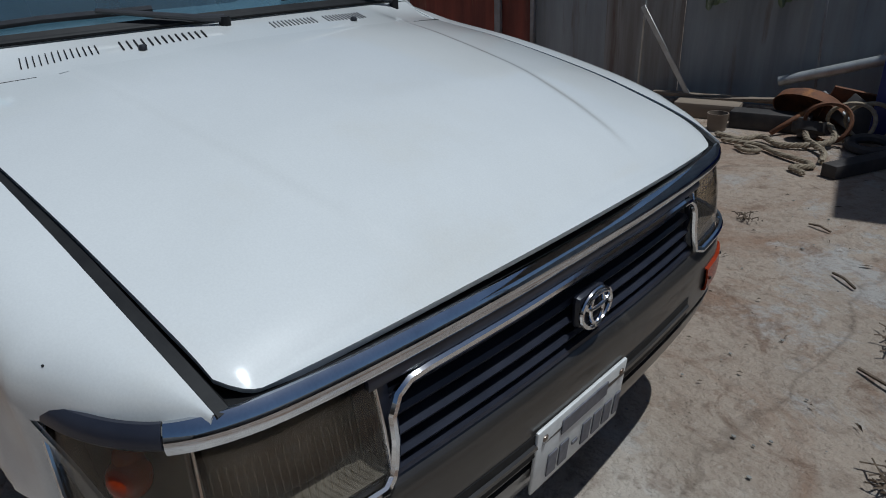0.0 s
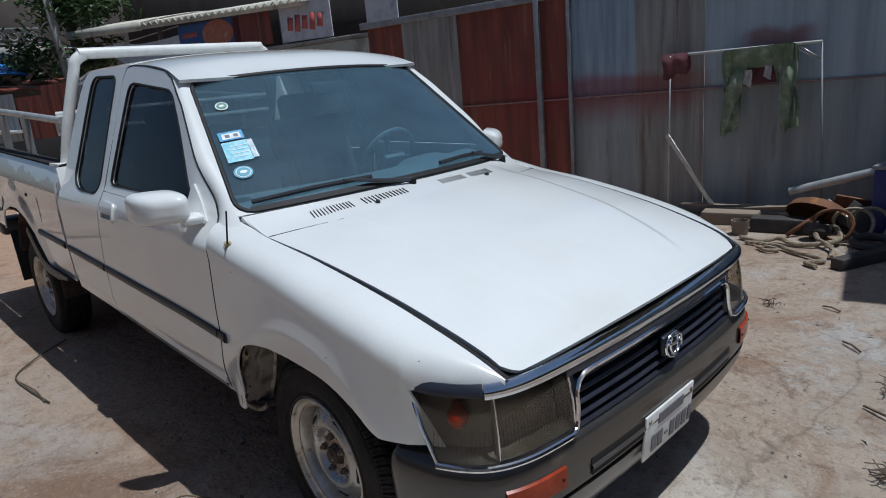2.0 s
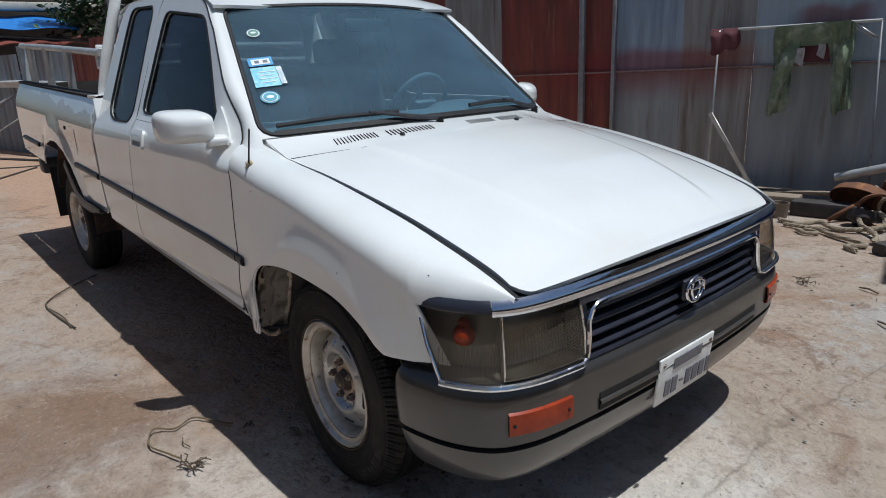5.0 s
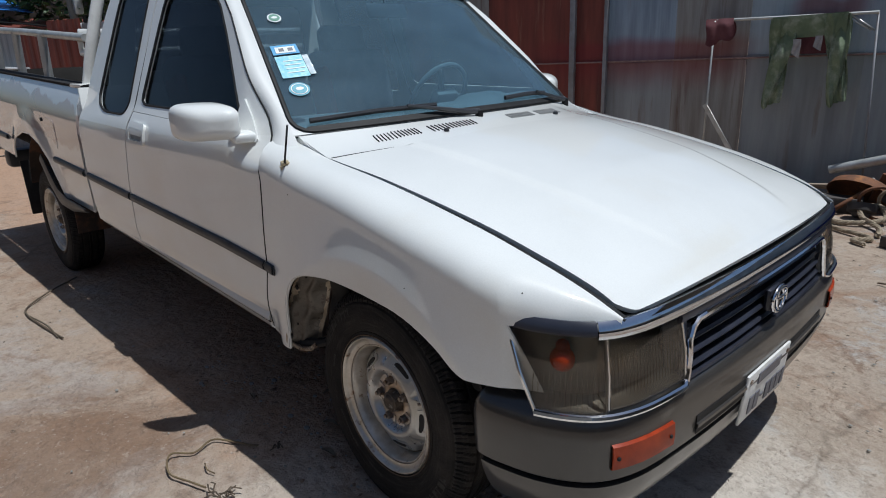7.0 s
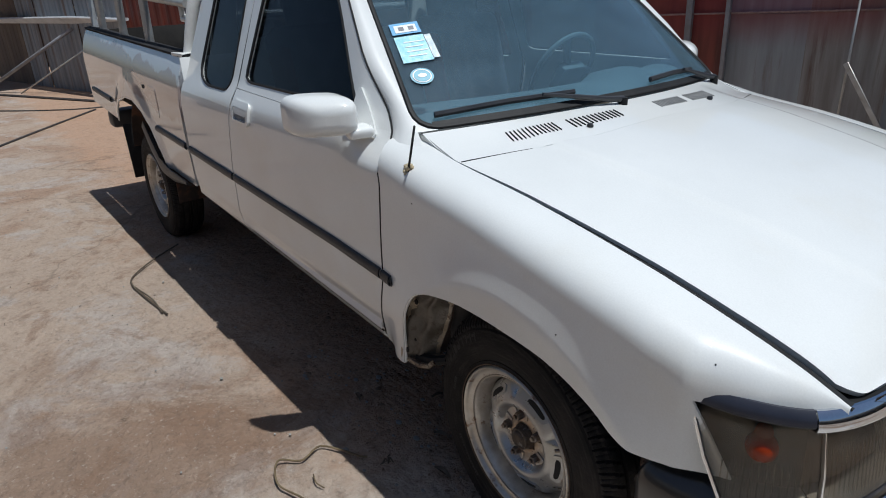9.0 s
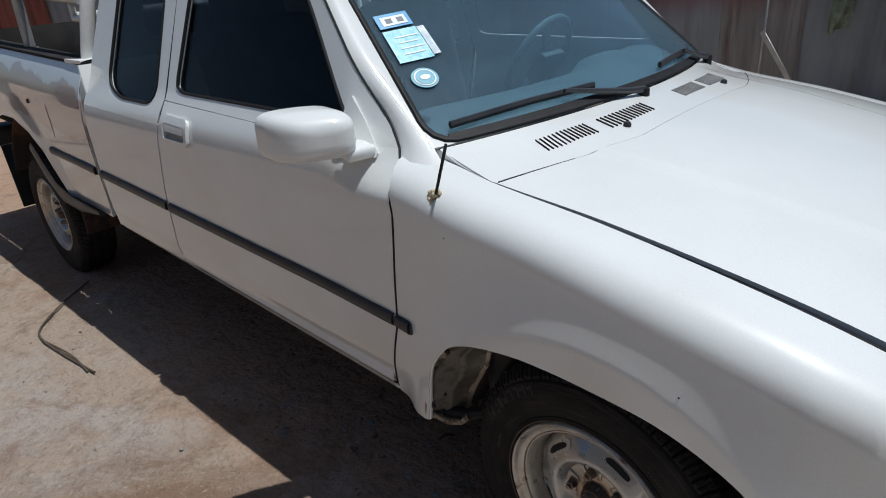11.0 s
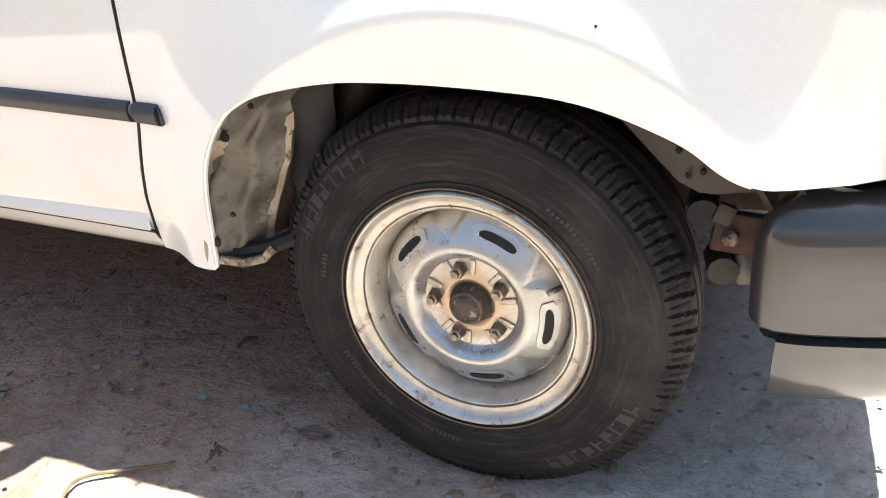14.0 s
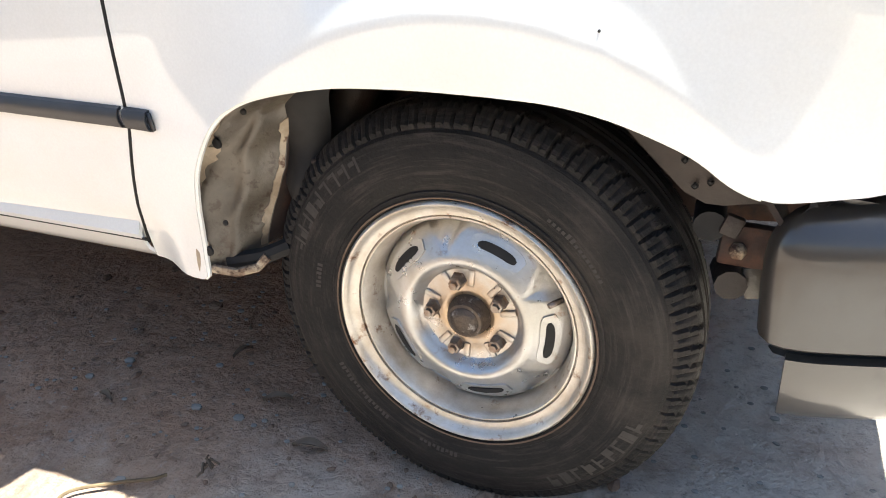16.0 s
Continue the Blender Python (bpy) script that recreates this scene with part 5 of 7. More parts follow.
    part("bracket_bolt", tube([(0.355, s * 0.70, 0.447), (0.355, s * 0.722, 0.447)], 0.010, 6), TORN, well)
    part("arm_bush", tube([(0.322, s * 0.64, 0.475), (0.322, s * 0.715, 0.475)], 0.019, 14), RUBBER, well)
    part("bush_plate", box(0.022, 0.012, 0.026, pose(0.346, s * 0.715, 0.478, 0, 20, 0), 0.003), BRACKET, well)
    part("lower_lug", box(0.026, 0.02, 0.045, pose(0.378, s * 0.700, 0.402, 0, -8, 0), 0.006), WELL, well)
    part("lower_arm_end", tube([(0.346, s * 0.66, 0.400), (0.352, s * 0.72, 0.402)], 0.019, 10), BRACKET, well)


# ---- wheels ----
GRIME = mat("brown_grime", (0.085, 0.055, 0.036), (0.14, 0.095, 0.065), rough=0.85, scale=40, bump=0.3, bscale=200)
SCUFF = mat("scuffed_rubber", (0.040, 0.035, 0.031), (0.022, 0.020, 0.018), rough=0.8, scale=30, bscale=200)
def wheel(front):
    w = new("wheel")
    tag = 74
    prof = [(0.178, 0.062), (0.184, 0.080), (0.190, 0.086), (0.200, 0.090), (0.206, 0.0905), (0.2075, 0.0885), (0.222, 0.094), (0.236, 0.0966), (0.238, 0.0968), (0.252, 0.0973), (0.254, 0.0973), (0.268, 0.0962),
            (0.270, 0.0958), (0.284, 0.0925), (0.2885, 0.0880), (0.296, 0.0885), (0.308, 0.0790), (0.3165, 0.068), (0.319, 0.060), (0.3205, 0.048), (0.3205, 0.047), (0.313, 0.045), (0.313, 0.038), (0.3215, 0.036), (0.322, 0.014), (0.314, 0.012), (0.314, 0.004),
            (0.322, 0.002)]
    prof = prof + [(r, -o) for r, o in prof[::-1]]
    n = tag * 8
    m = len(prof)

    def mod(i, a, r, o):
        j = i if i < m // 2 else m - 1 - i
        idx = int(round(a / math.tau * n)) + (max(0, j - 16) if i < m // 2 else -max(0, j - 16))
        k = idx % 8
        deep = 0.007 if idx // 8 % 2 else 0.0048
        if 15 <= j <= 20 and k == 0:
            return r - deep, o - math.copysign(0.004 if j < 18 else 0.0, o)
        if j in (15, 16) and k == 4:
            return r - 0.003, o - math.copysign(0.0015, o)
        return r, o
    tyre = part("tyre", lathe(prof, n, mod=mod), TYRE, w, "worn black tyre", sharp=28)
    # moulded bars where lettering stands on the sidewall
    bm = bmesh.new()
    def arc_bar(a0, a1, r0, r1, h):
        steps = max(2, int((a1 - a0) / 2))
        for q in range(steps):
            b0, b1 = radians(a0 + (a1 - a0) * q / steps), radians(a0 + (a1 - a0) * (q + 1) / steps)
            vs = [bm.verts.new((r * math.cos(b), -(interp(r, [0.222, 0.245, 0.268, 0.284], [0.094, 0.098, 0.0962, 0.0915]) + h), r * math.sin(b))) for r, b in ((r0, b0), (r1, b0), (r1, b1), (r0, b1))]
            bm.faces.new(vs)
    rnd = random.Random(5)
    for a0, count, r0, r1, wd in ((118, 9, 0.258, 0.280, 3.2), (300, 9, 0.258, 0.280, 3.2)):
        for k in range(count):
            a = a0 + k * 4.6
            arc_bar(a, a + 0.9, r0, r1, 0.0016)
            arc_bar(a + 1.0, a + wd, r0 + rnd.choice((0, 0.008, 0.018)), r0 + rnd.choice((0.004, 0.012, 0.022)), 0.0016)
    for a0, count in ((28, 14), (205, 16), (160, 6), (250, 9)):
        for k in range(count):
            a = a0 + k * 1.9
            arc_bar(a, a + 1.2, 0.2245, 0.2245 + rnd.choice((0.005, 0.008)), 0.0015)
    fs = list(bm.faces)
    bm.normal_update()
    tagged(part("sidewall_lettering", bm, SCUFF, tyre, smooth=False), kind="stuff")
    rim = part("rim", lathe([(r * 0.985, o) for r, o in [(0.150, -0.08), (0.172, -0.075), (0.186, -0.09), (0.190, -0.09), (0.1965, 0.060), (0.1965, 0.084), (0.1950, 0.0905), (0.1920, 0.0930), (0.1885, 0.0915), (0.1858, 0.0850), (0.1815, 0.0798), (0.1750, 0.0782), (0.1715, 0.0770),
                             (0.1705, 0.0715), (0.1692, 0.0710), (0.1685, 0.0750), (0.1665, 0.0752), (0.1630, 0.0705), (0.1600, 0.0600), (0.1570, 0.0450), (0.1545, 0.0300), (0.1530, 0.0160), (0.148, 0.0100)]], 110), RIMSTEEL, w, "rust-speckled silver steel rim", sharp=50)
    part("rim_groove", lathe([(0.1722, 0.0775), (0.1700, 0.0758), (0.1682, 0.0756)], 90), GRIME, rim, "brown grime line")
    part("rim_groove", lathe([(0.1552, 0.0330), (0.1520, 0.0215), (0.1490, 0.0235)], 90), GRIME, rim, "brown grime line")
    part("bead_rust", lathe([(0.1990, 0.0900), (0.1985, 0.0925), (0.1962, 0.0915)], 100), GRIME, rim, "brown rust line at the bead")
    # pressed disc with five raised slot lands and dished centre
    DISH = 0.013
    slots = [65, 137, 209, 281, 353]

    def disc_mod(i, a, r, o):
        d = min(abs((math.degrees(a) - q + 180) % 360 - 180) for q in slots)
        # triangular pockets between the slots, their points towards the hub
        if 2 <= i <= 7:
            o -= 0.011 * smoothstep(0, 4.5, d - 21 - 2.4 * (i - 2)) * (0.35 + 0.65 * (7 - i) / 5)
        return r, o + DISH
    dprof = [(0.152, 0.006), (0.1515, 0.014), (0.149, 0.022), (0.144, 0.028), (0.136, 0.033), (0.128, 0.0375), (0.120, 0.042), (0.112, 0.0465), (0.105, 0.0505), (0.099, 0.0530), (0.094, 0.0535), (0.089, 0.0515), (0.085, 0.047), (0.081, 0.040),
             (0.078, 0.035), (0.0745, 0.0315), (0.064, 0.031), (0.05, 0.032), (0.042, 0.034), (0.038, 0.033), (0.033, 0.030)]

    def slope(r):
        return interp(r, [0.105, 0.112, 0.120, 0.128, 0.136, 0.144], [0.0505, 0.0465, 0.042, 0.0375, 0.033, 0.028])
    face = part("disc", lathe(dprof, 300, mod=disc_mod), STEEL, w, "dented silver wheel disc")
    for q in slots:
        a = radians(q)
        bmh, bmr = bmesh.new(), bmesh.new()
        half, r0, r1 = radians(13.5), 0.1200, 0.1315
        pts = []
        for t in lin(-1, 1, 13):
            pts.append((r1 - 0.004 * abs(t) ** 6, a + half * t))
        for t in lin(1, -1, 13):
            pts.append((r0 + 0.003 * abs(t) ** 6, a + half * 0.98 * t))
        def place(r, b, o):
            return (r * math.cos(b), -o - DISH, r * math.sin(b))
        f = bmh.faces.new([bmh.verts.new(place(r, b, slope(r) + 0.0045)) for r, b in pts])
        thicken(bmh, [f], 0.002)
        part("slot", bmh, RUBBER, face)
        land = [(r1 + 0.0075 - 0.006 * abs(t) ** 5, a + half * 1.36 * t) for t in lin(-1, 1, 15)] + [(r0 - 0.0075 + 0.006 * abs(t) ** 5, a + half * 1.34 * t) for t in lin(1, -1, 15)]
        f = bmr.faces.new([bmr.verts.new(place(r, b, slope(min(0.140, max(0.108, r))) + 0.0036)) for r, b in land])
        thicken(bmr, [f], 0.006)
        part("slot_land", bmr, STEEL, face)
    # eight radial ribs round the bolts, then nuts and hub
    for k in range(10):
        a = k * math.tau / 10 + 0.2
        bm = box(0.026, 0.006, 0.010, Matrix.Rotation(-a, 4, "Y") @ Matrix.Translation((0.062, -0.0325 - DISH, 0)), 0.0025)
        part("rib", bm, STEEL, face)
    for k in range(5):
        a = radians(103 + 72 * k)
        c = Vector((0.0572 * math.cos(a), -DISH, 0.0572 * math.sin(a)))
        bm = lathe([(0.0, 0.056), (0.006, 0.056), (0.0062, 0.050), (0.0095, 0.049), (0.0108, 0.046), (0.0112, 0.034), (0.0135, 0.031)], 6)
        bmesh.ops.translate(bm, vec=c, verts=bm.verts)
        part("wheel_nut", bm, NUT, w, smooth=False)
    part("hub_cap", lathe([(0.0, 0.062), (0.012, 0.0615), (0.020, 0.058), (0.0225, 0.053), (0.0265, 0.052), (0.0285, 0.048), (0.029, 0.040), (0.0325, 0.036), (0.033, 0.026)], 40, mod=lambda i, a, r, o: (r, o + DISH)), HUB, w, "greasy dark hub cap")
    part("valve", tube([(0.148 * math.cos(0.33), -0.045, 0.148 * math.sin(0.33)), (0.136 * math.cos(0.36), -0.068, 0.136 * math.sin(0.36))], 0.0042, 8), NUT, w)
    part("brake_drum", lathe([(0.0, -0.02), (0.13, -0.02), (0.14, -0.03), (0.14, -0.08), (0.0, -0.08)], 40), UNDER, w)
    return w


w0 = wheel(True)
w0.parent = truck
w0.matrix_basis = pose(0.012, -0.667, TYRE_R - 0.015, 0, 0, -3)
for x, y, rz, ry in ((0.017, 0.667, 180, 40), (WB, -0.672, 0, 71), (WB, 0.672, 180, 20)):
    c = copy_thing(w0, pose(x, y, TYRE_R - 0.012, 0, ry, rz))
    c.parent = truck


# ---- ground ----
STAIN_AT = (-1.0, -1.45, 0.0)


def concrete():
    """Worn dusty concrete: broad brown dirt, grey bare patches, pits, speckle and fine cracks; tones lifted by the
    truck.
    """
    m = bpy.data.materials.new("dusty_concrete")
    m.use_nodes = True
    N, L = m.node_tree.nodes, m.node_tree.links
    b = N["Principled BSDF"]
    b.inputs["Roughness"].default_value = 0.92
    b.inputs["Specular IOR Level"].default_value = 0.25
    tc = N.new("ShaderNodeTexCoord")

    def noise_at(scale, det, rough, dist=0.0):
        t = N.new("ShaderNodeTexNoise")
        for k, v in (("Scale", scale), ("Detail", det), ("Roughness", rough), ("Distortion", dist)):
            t.inputs[k].default_value = v
        L.new(tc.outputs["Object"], t.inputs["Vector"])
        return t.outputs["Fac"]

    def ramp(src, a, z, lo=0.0, hi=1.0):
        r = N.new("ShaderNodeMapRange")
        for k, v in (("From Min", a), ("From Max", z), ("To Min", lo), ("To Max", hi)):
            r.inputs[k].default_value = v
        L.new(src, r.inputs["Value"])
        return r.outputs[0]

    def mix(f, a, z, mode="MIX"):
        x = N.new("ShaderNodeMix")
        x.data_type, x.blend_type = "RGBA", mode
        L.new(f, x.inputs["Factor"])
        for sock, v in ((x.inputs["A"], a), (x.inputs["B"], z)):
            if isinstance(v, tuple):
                sock.default_value = (*v, 1)
            else:
                L.new(v, sock)
        return x.outputs["Result"]
    col = mix(ramp(noise_at(1.1, 8, 0.65, 0.4), 0.36, 0.64), (0.395, 0.326, 0.260), (0.458, 0.374, 0.296))
    col = mix(ramp(noise_at(0.75, 9, 0.70, 0.8), 0.49, 0.58), col, (0.300, 0.196, 0.134))
    col = mix(ramp(noise_at(1.9, 9, 0.72, 0.5), 0.53, 0.60), col, (0.440, 0.412, 0.380))
    col = mix(ramp(noise_at(2.7, 10, 0.75, 1.0), 0.55, 0.62, 0.0, 0.75), col, (0.200, 0.130, 0.090))
    col = mix(ramp(noise_at(9.0, 8, 0.7), 0.62, 0.72), col, (0.46, 0.42, 0.365))
    # browner soil under and behind the truck, bare grey concrete before its nose
    sp = N.new("ShaderNodeSeparateXYZ")
    L.new(tc.outputs["Object"], sp.inputs[0])
    near = N.new("ShaderNodeMath")
    near.operation = "MULTIPLY_ADD"
    L.new(noise_at(1.6, 8, 0.7, 0.6), near.inputs[0])
    near.inputs[1].default_value = 2.6
    L.new(sp.outputs["X"], near.inputs[2])
    # grey concrete by the nose, its colour made paler to lift the shade
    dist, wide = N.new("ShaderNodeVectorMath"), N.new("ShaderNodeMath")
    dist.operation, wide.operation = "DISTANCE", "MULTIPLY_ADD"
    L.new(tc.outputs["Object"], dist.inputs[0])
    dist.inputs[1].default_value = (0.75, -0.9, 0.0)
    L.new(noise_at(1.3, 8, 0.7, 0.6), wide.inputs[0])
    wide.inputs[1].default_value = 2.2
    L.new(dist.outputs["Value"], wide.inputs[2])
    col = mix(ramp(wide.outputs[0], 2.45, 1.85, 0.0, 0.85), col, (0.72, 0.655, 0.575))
    soil = ramp(near.outputs[0], 2.2, 0.6, 0.0, 0.45)
    col = mix(soil, col, (0.370, 0.265, 0.192))
    # brown soil under the cab, coloured warmer and lighter where the truck's shade falls
    shade_earth, both = N.new("ShaderNodeMath"), N.new("ShaderNodeMath")
    shade_earth.operation, both.operation = "MULTIPLY_ADD", "MULTIPLY"
    L.new(noise_at(2.4, 8, 0.7, 0.5), shade_earth.inputs[0])
    shade_earth.inputs[1].default_value = 0.9
    L.new(sp.outputs["Y"], shade_earth.inputs[2])
    L.new(ramp(shade_earth.outputs[0], -0.48, -0.22, 0.0, 0.8), both.inputs[0])
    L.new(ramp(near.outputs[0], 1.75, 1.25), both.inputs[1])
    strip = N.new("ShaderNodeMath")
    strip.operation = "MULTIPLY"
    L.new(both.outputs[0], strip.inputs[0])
    L.new(ramp(shade_earth.outputs[0], 1.35, 0.75), strip.inputs[1])
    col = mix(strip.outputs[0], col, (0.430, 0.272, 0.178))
    spill, blot = N.new("ShaderNodeVectorMath"), N.new("ShaderNodeMath")
    spill.operation, blot.operation = "DISTANCE", "MULTIPLY_ADD"
    L.new(tc.outputs["Object"], spill.inputs[0])
    spill.inputs[1].default_value = STAIN_AT
    L.new(noise_at(2.2, 9, 0.72, 0.8), blot.inputs[0])
    blot.inputs[1].default_value = 2.4
    L.new(spill.outputs["Value"], blot.inputs[2])
    col = mix(ramp(blot.outputs[0], 1.95, 1.55, 0.0, 0.62), col, (0.205, 0.122, 0.076))
    for sc, lo, hi, dark in ((11.0, 0.52, 0.62, (0.185, 0.125, 0.088)), (24.0, 0.53, 0.64, (0.17, 0.125, 0.092)), (48.0, 0.58, 0.68, (0.15, 0.115, 0.09))):
        col = mix(ramp(noise_at(sc, 9, 0.72), lo, hi, 0.0, 0.34), col, dark)
    speck = noise_at(120.0, 3, 0.6)
    col = mix(ramp(speck, 0.64, 0.72, 0.0, 0.45), col, (0.13, 0.10, 0.08))
    col = mix(ramp(noise_at(60.0, 5, 0.7), 0.58, 0.70, 0.0, 0.45), col, (0.56, 0.50, 0.43))
    vor = N.new("ShaderNodeTexVoronoi")
    vor.feature = "DISTANCE_TO_EDGE"
    vor.inputs["Scale"].default_value = 0.30
    wob = N.new("ShaderNodeTexNoise")
    wob.inputs["Scale"].default_value, wob.inputs["Detail"].default_value = 3.0, 6.0
    L.new(tc.outputs["Object"], wob.inputs["Vector"])
    add = N.new("ShaderNodeMixRGB")
    add.inputs[0].default_value = 0.22
    L.new(tc.outputs["Object"], add.inputs[1])
    L.new(wob.outputs["Color"], add.inputs[2])
    L.new(add.outputs[0], vor.inputs["Vector"])
    crack = ramp(vor.outputs["Distance"], 0.0, 0.003, 0.35, 0.0)
    col = mix(crack, col, (0.10, 0.075, 0.055))
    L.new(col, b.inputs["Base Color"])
    bn = N.new("ShaderNodeBump")
    bn.inputs["Strength"].default_value, bn.inputs["Distance"].default_value = 1.0, 0.011
    hm = N.new("ShaderNodeMath")
    hm.operation = "ADD"
    L.new(noise_at(32.0, 9, 0.72), hm.inputs[0])
    L.new(ramp(noise_at(8.0, 8, 0.65), 0.3, 0.7, 0.0, 1.5), hm.inputs[1])
    L.new(hm.outputs[0], bn.inputs["Height"])
    L.new(bn.outputs[0], b.inputs["Normal"])
    return m


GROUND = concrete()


def ground_z(x, y):
    """Dried mud ridges and pits, up to a centimetre, in the yard round the truck."""
    m = smoothstep(-3.6, -2.6, x) * smoothstep(2.6, 1.6, x) * smoothstep(-2.0, -1.3, y) * smoothstep(2.6, 1.8, y)
    if m <= 0:
        return 0.0
    p = Vector((x * 3.2, y * 4.6, 0.3))
    soil = smoothstep(0.15, -0.75, x + 0.35 * noise.noise(p * 0.5))
    h = 0.007 * abs(noise.fractal(p, 0.8, 2.1, 5)) * (0.35 + 0.65 * soil) + 0.0035 * noise.fractal(p * 5.0, 0.7, 2.0, 3) * (0.5 + 0.5 * soil)
    lump = noise.noise(Vector((x * 9.0, y * 13.0, 4.0)))
    h += 0.010 * soil * max(0.0, lump - 0.18)
    return m * (h - 0.006)


def fine(a, b, step):
    return lin(a, b, int(round((b - a) / step)) + 1)


bm = surface(lambda x, y: (x, y, ground_z(x, y)), [-300, -60, -25] + fine(-14, -4.0, 0.5) + fine(-3.6, -1.7, 0.05) + fine(-1.68, 0.9, 0.012) + fine(0.94, 2.6, 0.05) + fine(3.0, 6, 0.5) + [20, 60, 300],
             [-300, -60, -20] + fine(-6, -2.0, 0.5) + fine(-1.95, -1.25, 0.05) + fine(-1.236, 0.0, 0.012) + fine(0.05, 2.6, 0.05) + fine(3.0, 6, 0.5) + [20, 60, 300])
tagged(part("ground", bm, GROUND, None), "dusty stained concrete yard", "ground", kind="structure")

# ---- corrugated fence ----
O, TH = Vector((-0.85, 4.06, 0)), radians(13)
FENCE = Matrix.Translation(O) @ Matrix.Rotation(TH, 4, "Z")
RUST = mat("rusty_sheet", (0.25, 0.058, 0.036), (0.11, 0.028, 0.020), rough=0.6, scale=7, bump=0.3, bscale=60, spots=(0.30, 0.15, 0.09), spot_scale=9, spot_at=0.66, stretch=(1, 1, 0.09))
GREYSHEET = mat("grey_zinc_sheet", (0.39, 0.46, 0.52), (0.28, 0.325, 0.37), rough=0.5, metal=0.1, scale=9, bump=0.2, bscale=50, spots=(0.20, 0.14, 0.12), spot_scale=7, spot_at=0.70, stretch=(1, 1, 0.07))
BLUESHEET = mat("blue_grey_zinc_sheet", (0.33, 0.41, 0.50), (0.21, 0.27, 0.345), rough=0.5, metal=0.1, scale=16, bump=0.2, bscale=50, spots=(0.20, 0.15, 0.14), spot_scale=12, spot_at=0.66, stretch=(1, 1, 0.06))
BROWNSHEET = mat("weathered_zinc_sheet", (0.325, 0.325, 0.31), (0.215, 0.20, 0.185), rough=0.55, metal=0.1, scale=16, bump=0.2, bscale=50, spots=(0.13, 0.085, 0.07), spot_scale=13, spot_at=0.63, stretch=(1, 1, 0.06))
DULLSHEET = mat("dull_zinc_sheet", (0.315, 0.345, 0.36), (0.225, 0.24, 0.25), rough=0.55, metal=0.1, scale=7, bump=0.2, bscale=50, spots=(0.17, 0.12, 0.10), spot_scale=9, spot_at=0.68, stretch=(1, 1, 0.10))
def overspray(m, red=(0.20, 0.020, 0.024)):
    """Red paint sprayed in a soft band across a sheet, uneven at its edges."""
    N, L = m.node_tree.nodes, m.node_tree.links
    b = N["Principled BSDF"]
    src = b.inputs["Base Color"].links[0].from_socket
    tc, sp, no = N.new("ShaderNodeTexCoord"), N.new("ShaderNodeSeparateXYZ"), N.new("ShaderNodeTexNoise")
    no.inputs["Scale"].default_value = 3.0
    L.new(tc.outputs["Object"], sp.inputs[0])
    L.new(tc.outputs["Object"], no.inputs["Vector"])

    def math_node(op, a, c):
        n = N.new("ShaderNodeMath")
        n.operation, n.use_clamp = op, op == "MULTIPLY"
        for sock, v in ((n.inputs[0], a), (n.inputs[1], c)):
            if isinstance(v, (int, float)):
                sock.default_value = v
            else:
                L.new(v, sock)
        return n.outputs[0]

    def band(v, a0, a1, b1, b0):
        up, dn = N.new("ShaderNodeMapRange"), N.new("ShaderNodeMapRange")
        for r, f, t in ((up, a0, a1), (dn, b0, b1)):
            r.interpolation_type = "SMOOTHSTEP"
            r.inputs["From Min"].default_value, r.inputs["From Max"].default_value = f, t
            L.new(v, r.inputs["Value"])
        return math_node("MULTIPLY", up.outputs[0], dn.outputs[0])
    z = math_node("ADD", sp.outputs["Z"], math_node("MULTIPLY", no.outputs["Fac"], 0.16))
    u = sp.outputs["X"]
    one = math_node("MULTIPLY", band(z, 0.82, 1.12, 1.24, 1.36), band(u, -2.4, -1.7, -0.45, 0.0))
    two = math_node("MULTIPLY", band(z, 1.38, 1.46, 1.52, 1.60), band(u, 0.02, 0.20, 0.50, 0.70))
    f = math_node("MULTIPLY", math_node("ADD", one, two), 0.66)
    x = N.new("ShaderNodeMix")
    x.data_type = "RGBA"
    L.new(f, x.inputs["Factor"])
    L.new(src, x.inputs["A"])
    x.inputs["B"].default_value = (*red, 1)
    L.new(x.outputs["Result"], b.inputs["Base Color"])


POST = mat("steel_post", (0.30, 0.31, 0.33), (0.22, 0.21, 0.21), rough=0.6, metal=0.3, scale=9, bscale=90)
for m in (GREYSHEET, BLUESHEET, BROWNSHEET, DULLSHEET, RUST):
    overspray(m)
fence = thing("metal_sheet_fence", "tall fence of rusty and grey corrugated metal sheets", "fence", kind="structure")
fence.matrix_world = FENCE


def corrugated(u0, u1, z0, z1, material, pitch=0.16, depth=0.008, off=0.0, name="metal_sheet"):
    n = max(4, int((u1 - u0) / pitch * 6))
    def f(u, z):
        ph = (u - u0) / pitch % 1
        d = depth * smoothstep(0.55, 0.62, ph) * smoothstep(0.95, 0.88, ph)
        return (u, off - d, z)
    return part(name, surface(f, lin(u0, u1, n), [z0, (z0 + z1) / 2, z1], 0.003), material, fence, sharp=25)


corrugated(-3.83, -3.35, 0.0, 1.98, RUST)
corrugated(-3.35, -2.64, 0.0, 1.98, BROWNSHEET, off=-0.006)
corrugated(-2.64, -1.72, 0.0, 1.99, RUST, pitch=0.3)
corrugated(-1.72, -1.40, 0.0, 2.01, RUST, pitch=0.3, off=-0.006)
corrugated(-1.40, -0.79, 1.0, 2.15, BLUESHEET)
corrugated(-1.40, -0.79, 0.0, 1.03, DULLSHEET, off=-0.008)
corrugated(-0.79, -0.20, 1.0, 2.15, BROWNSHEET, off=-0.006)
corrugated(-0.79, -0.20, 0.0, 1.04, BROWNSHEET, off=-0.014)
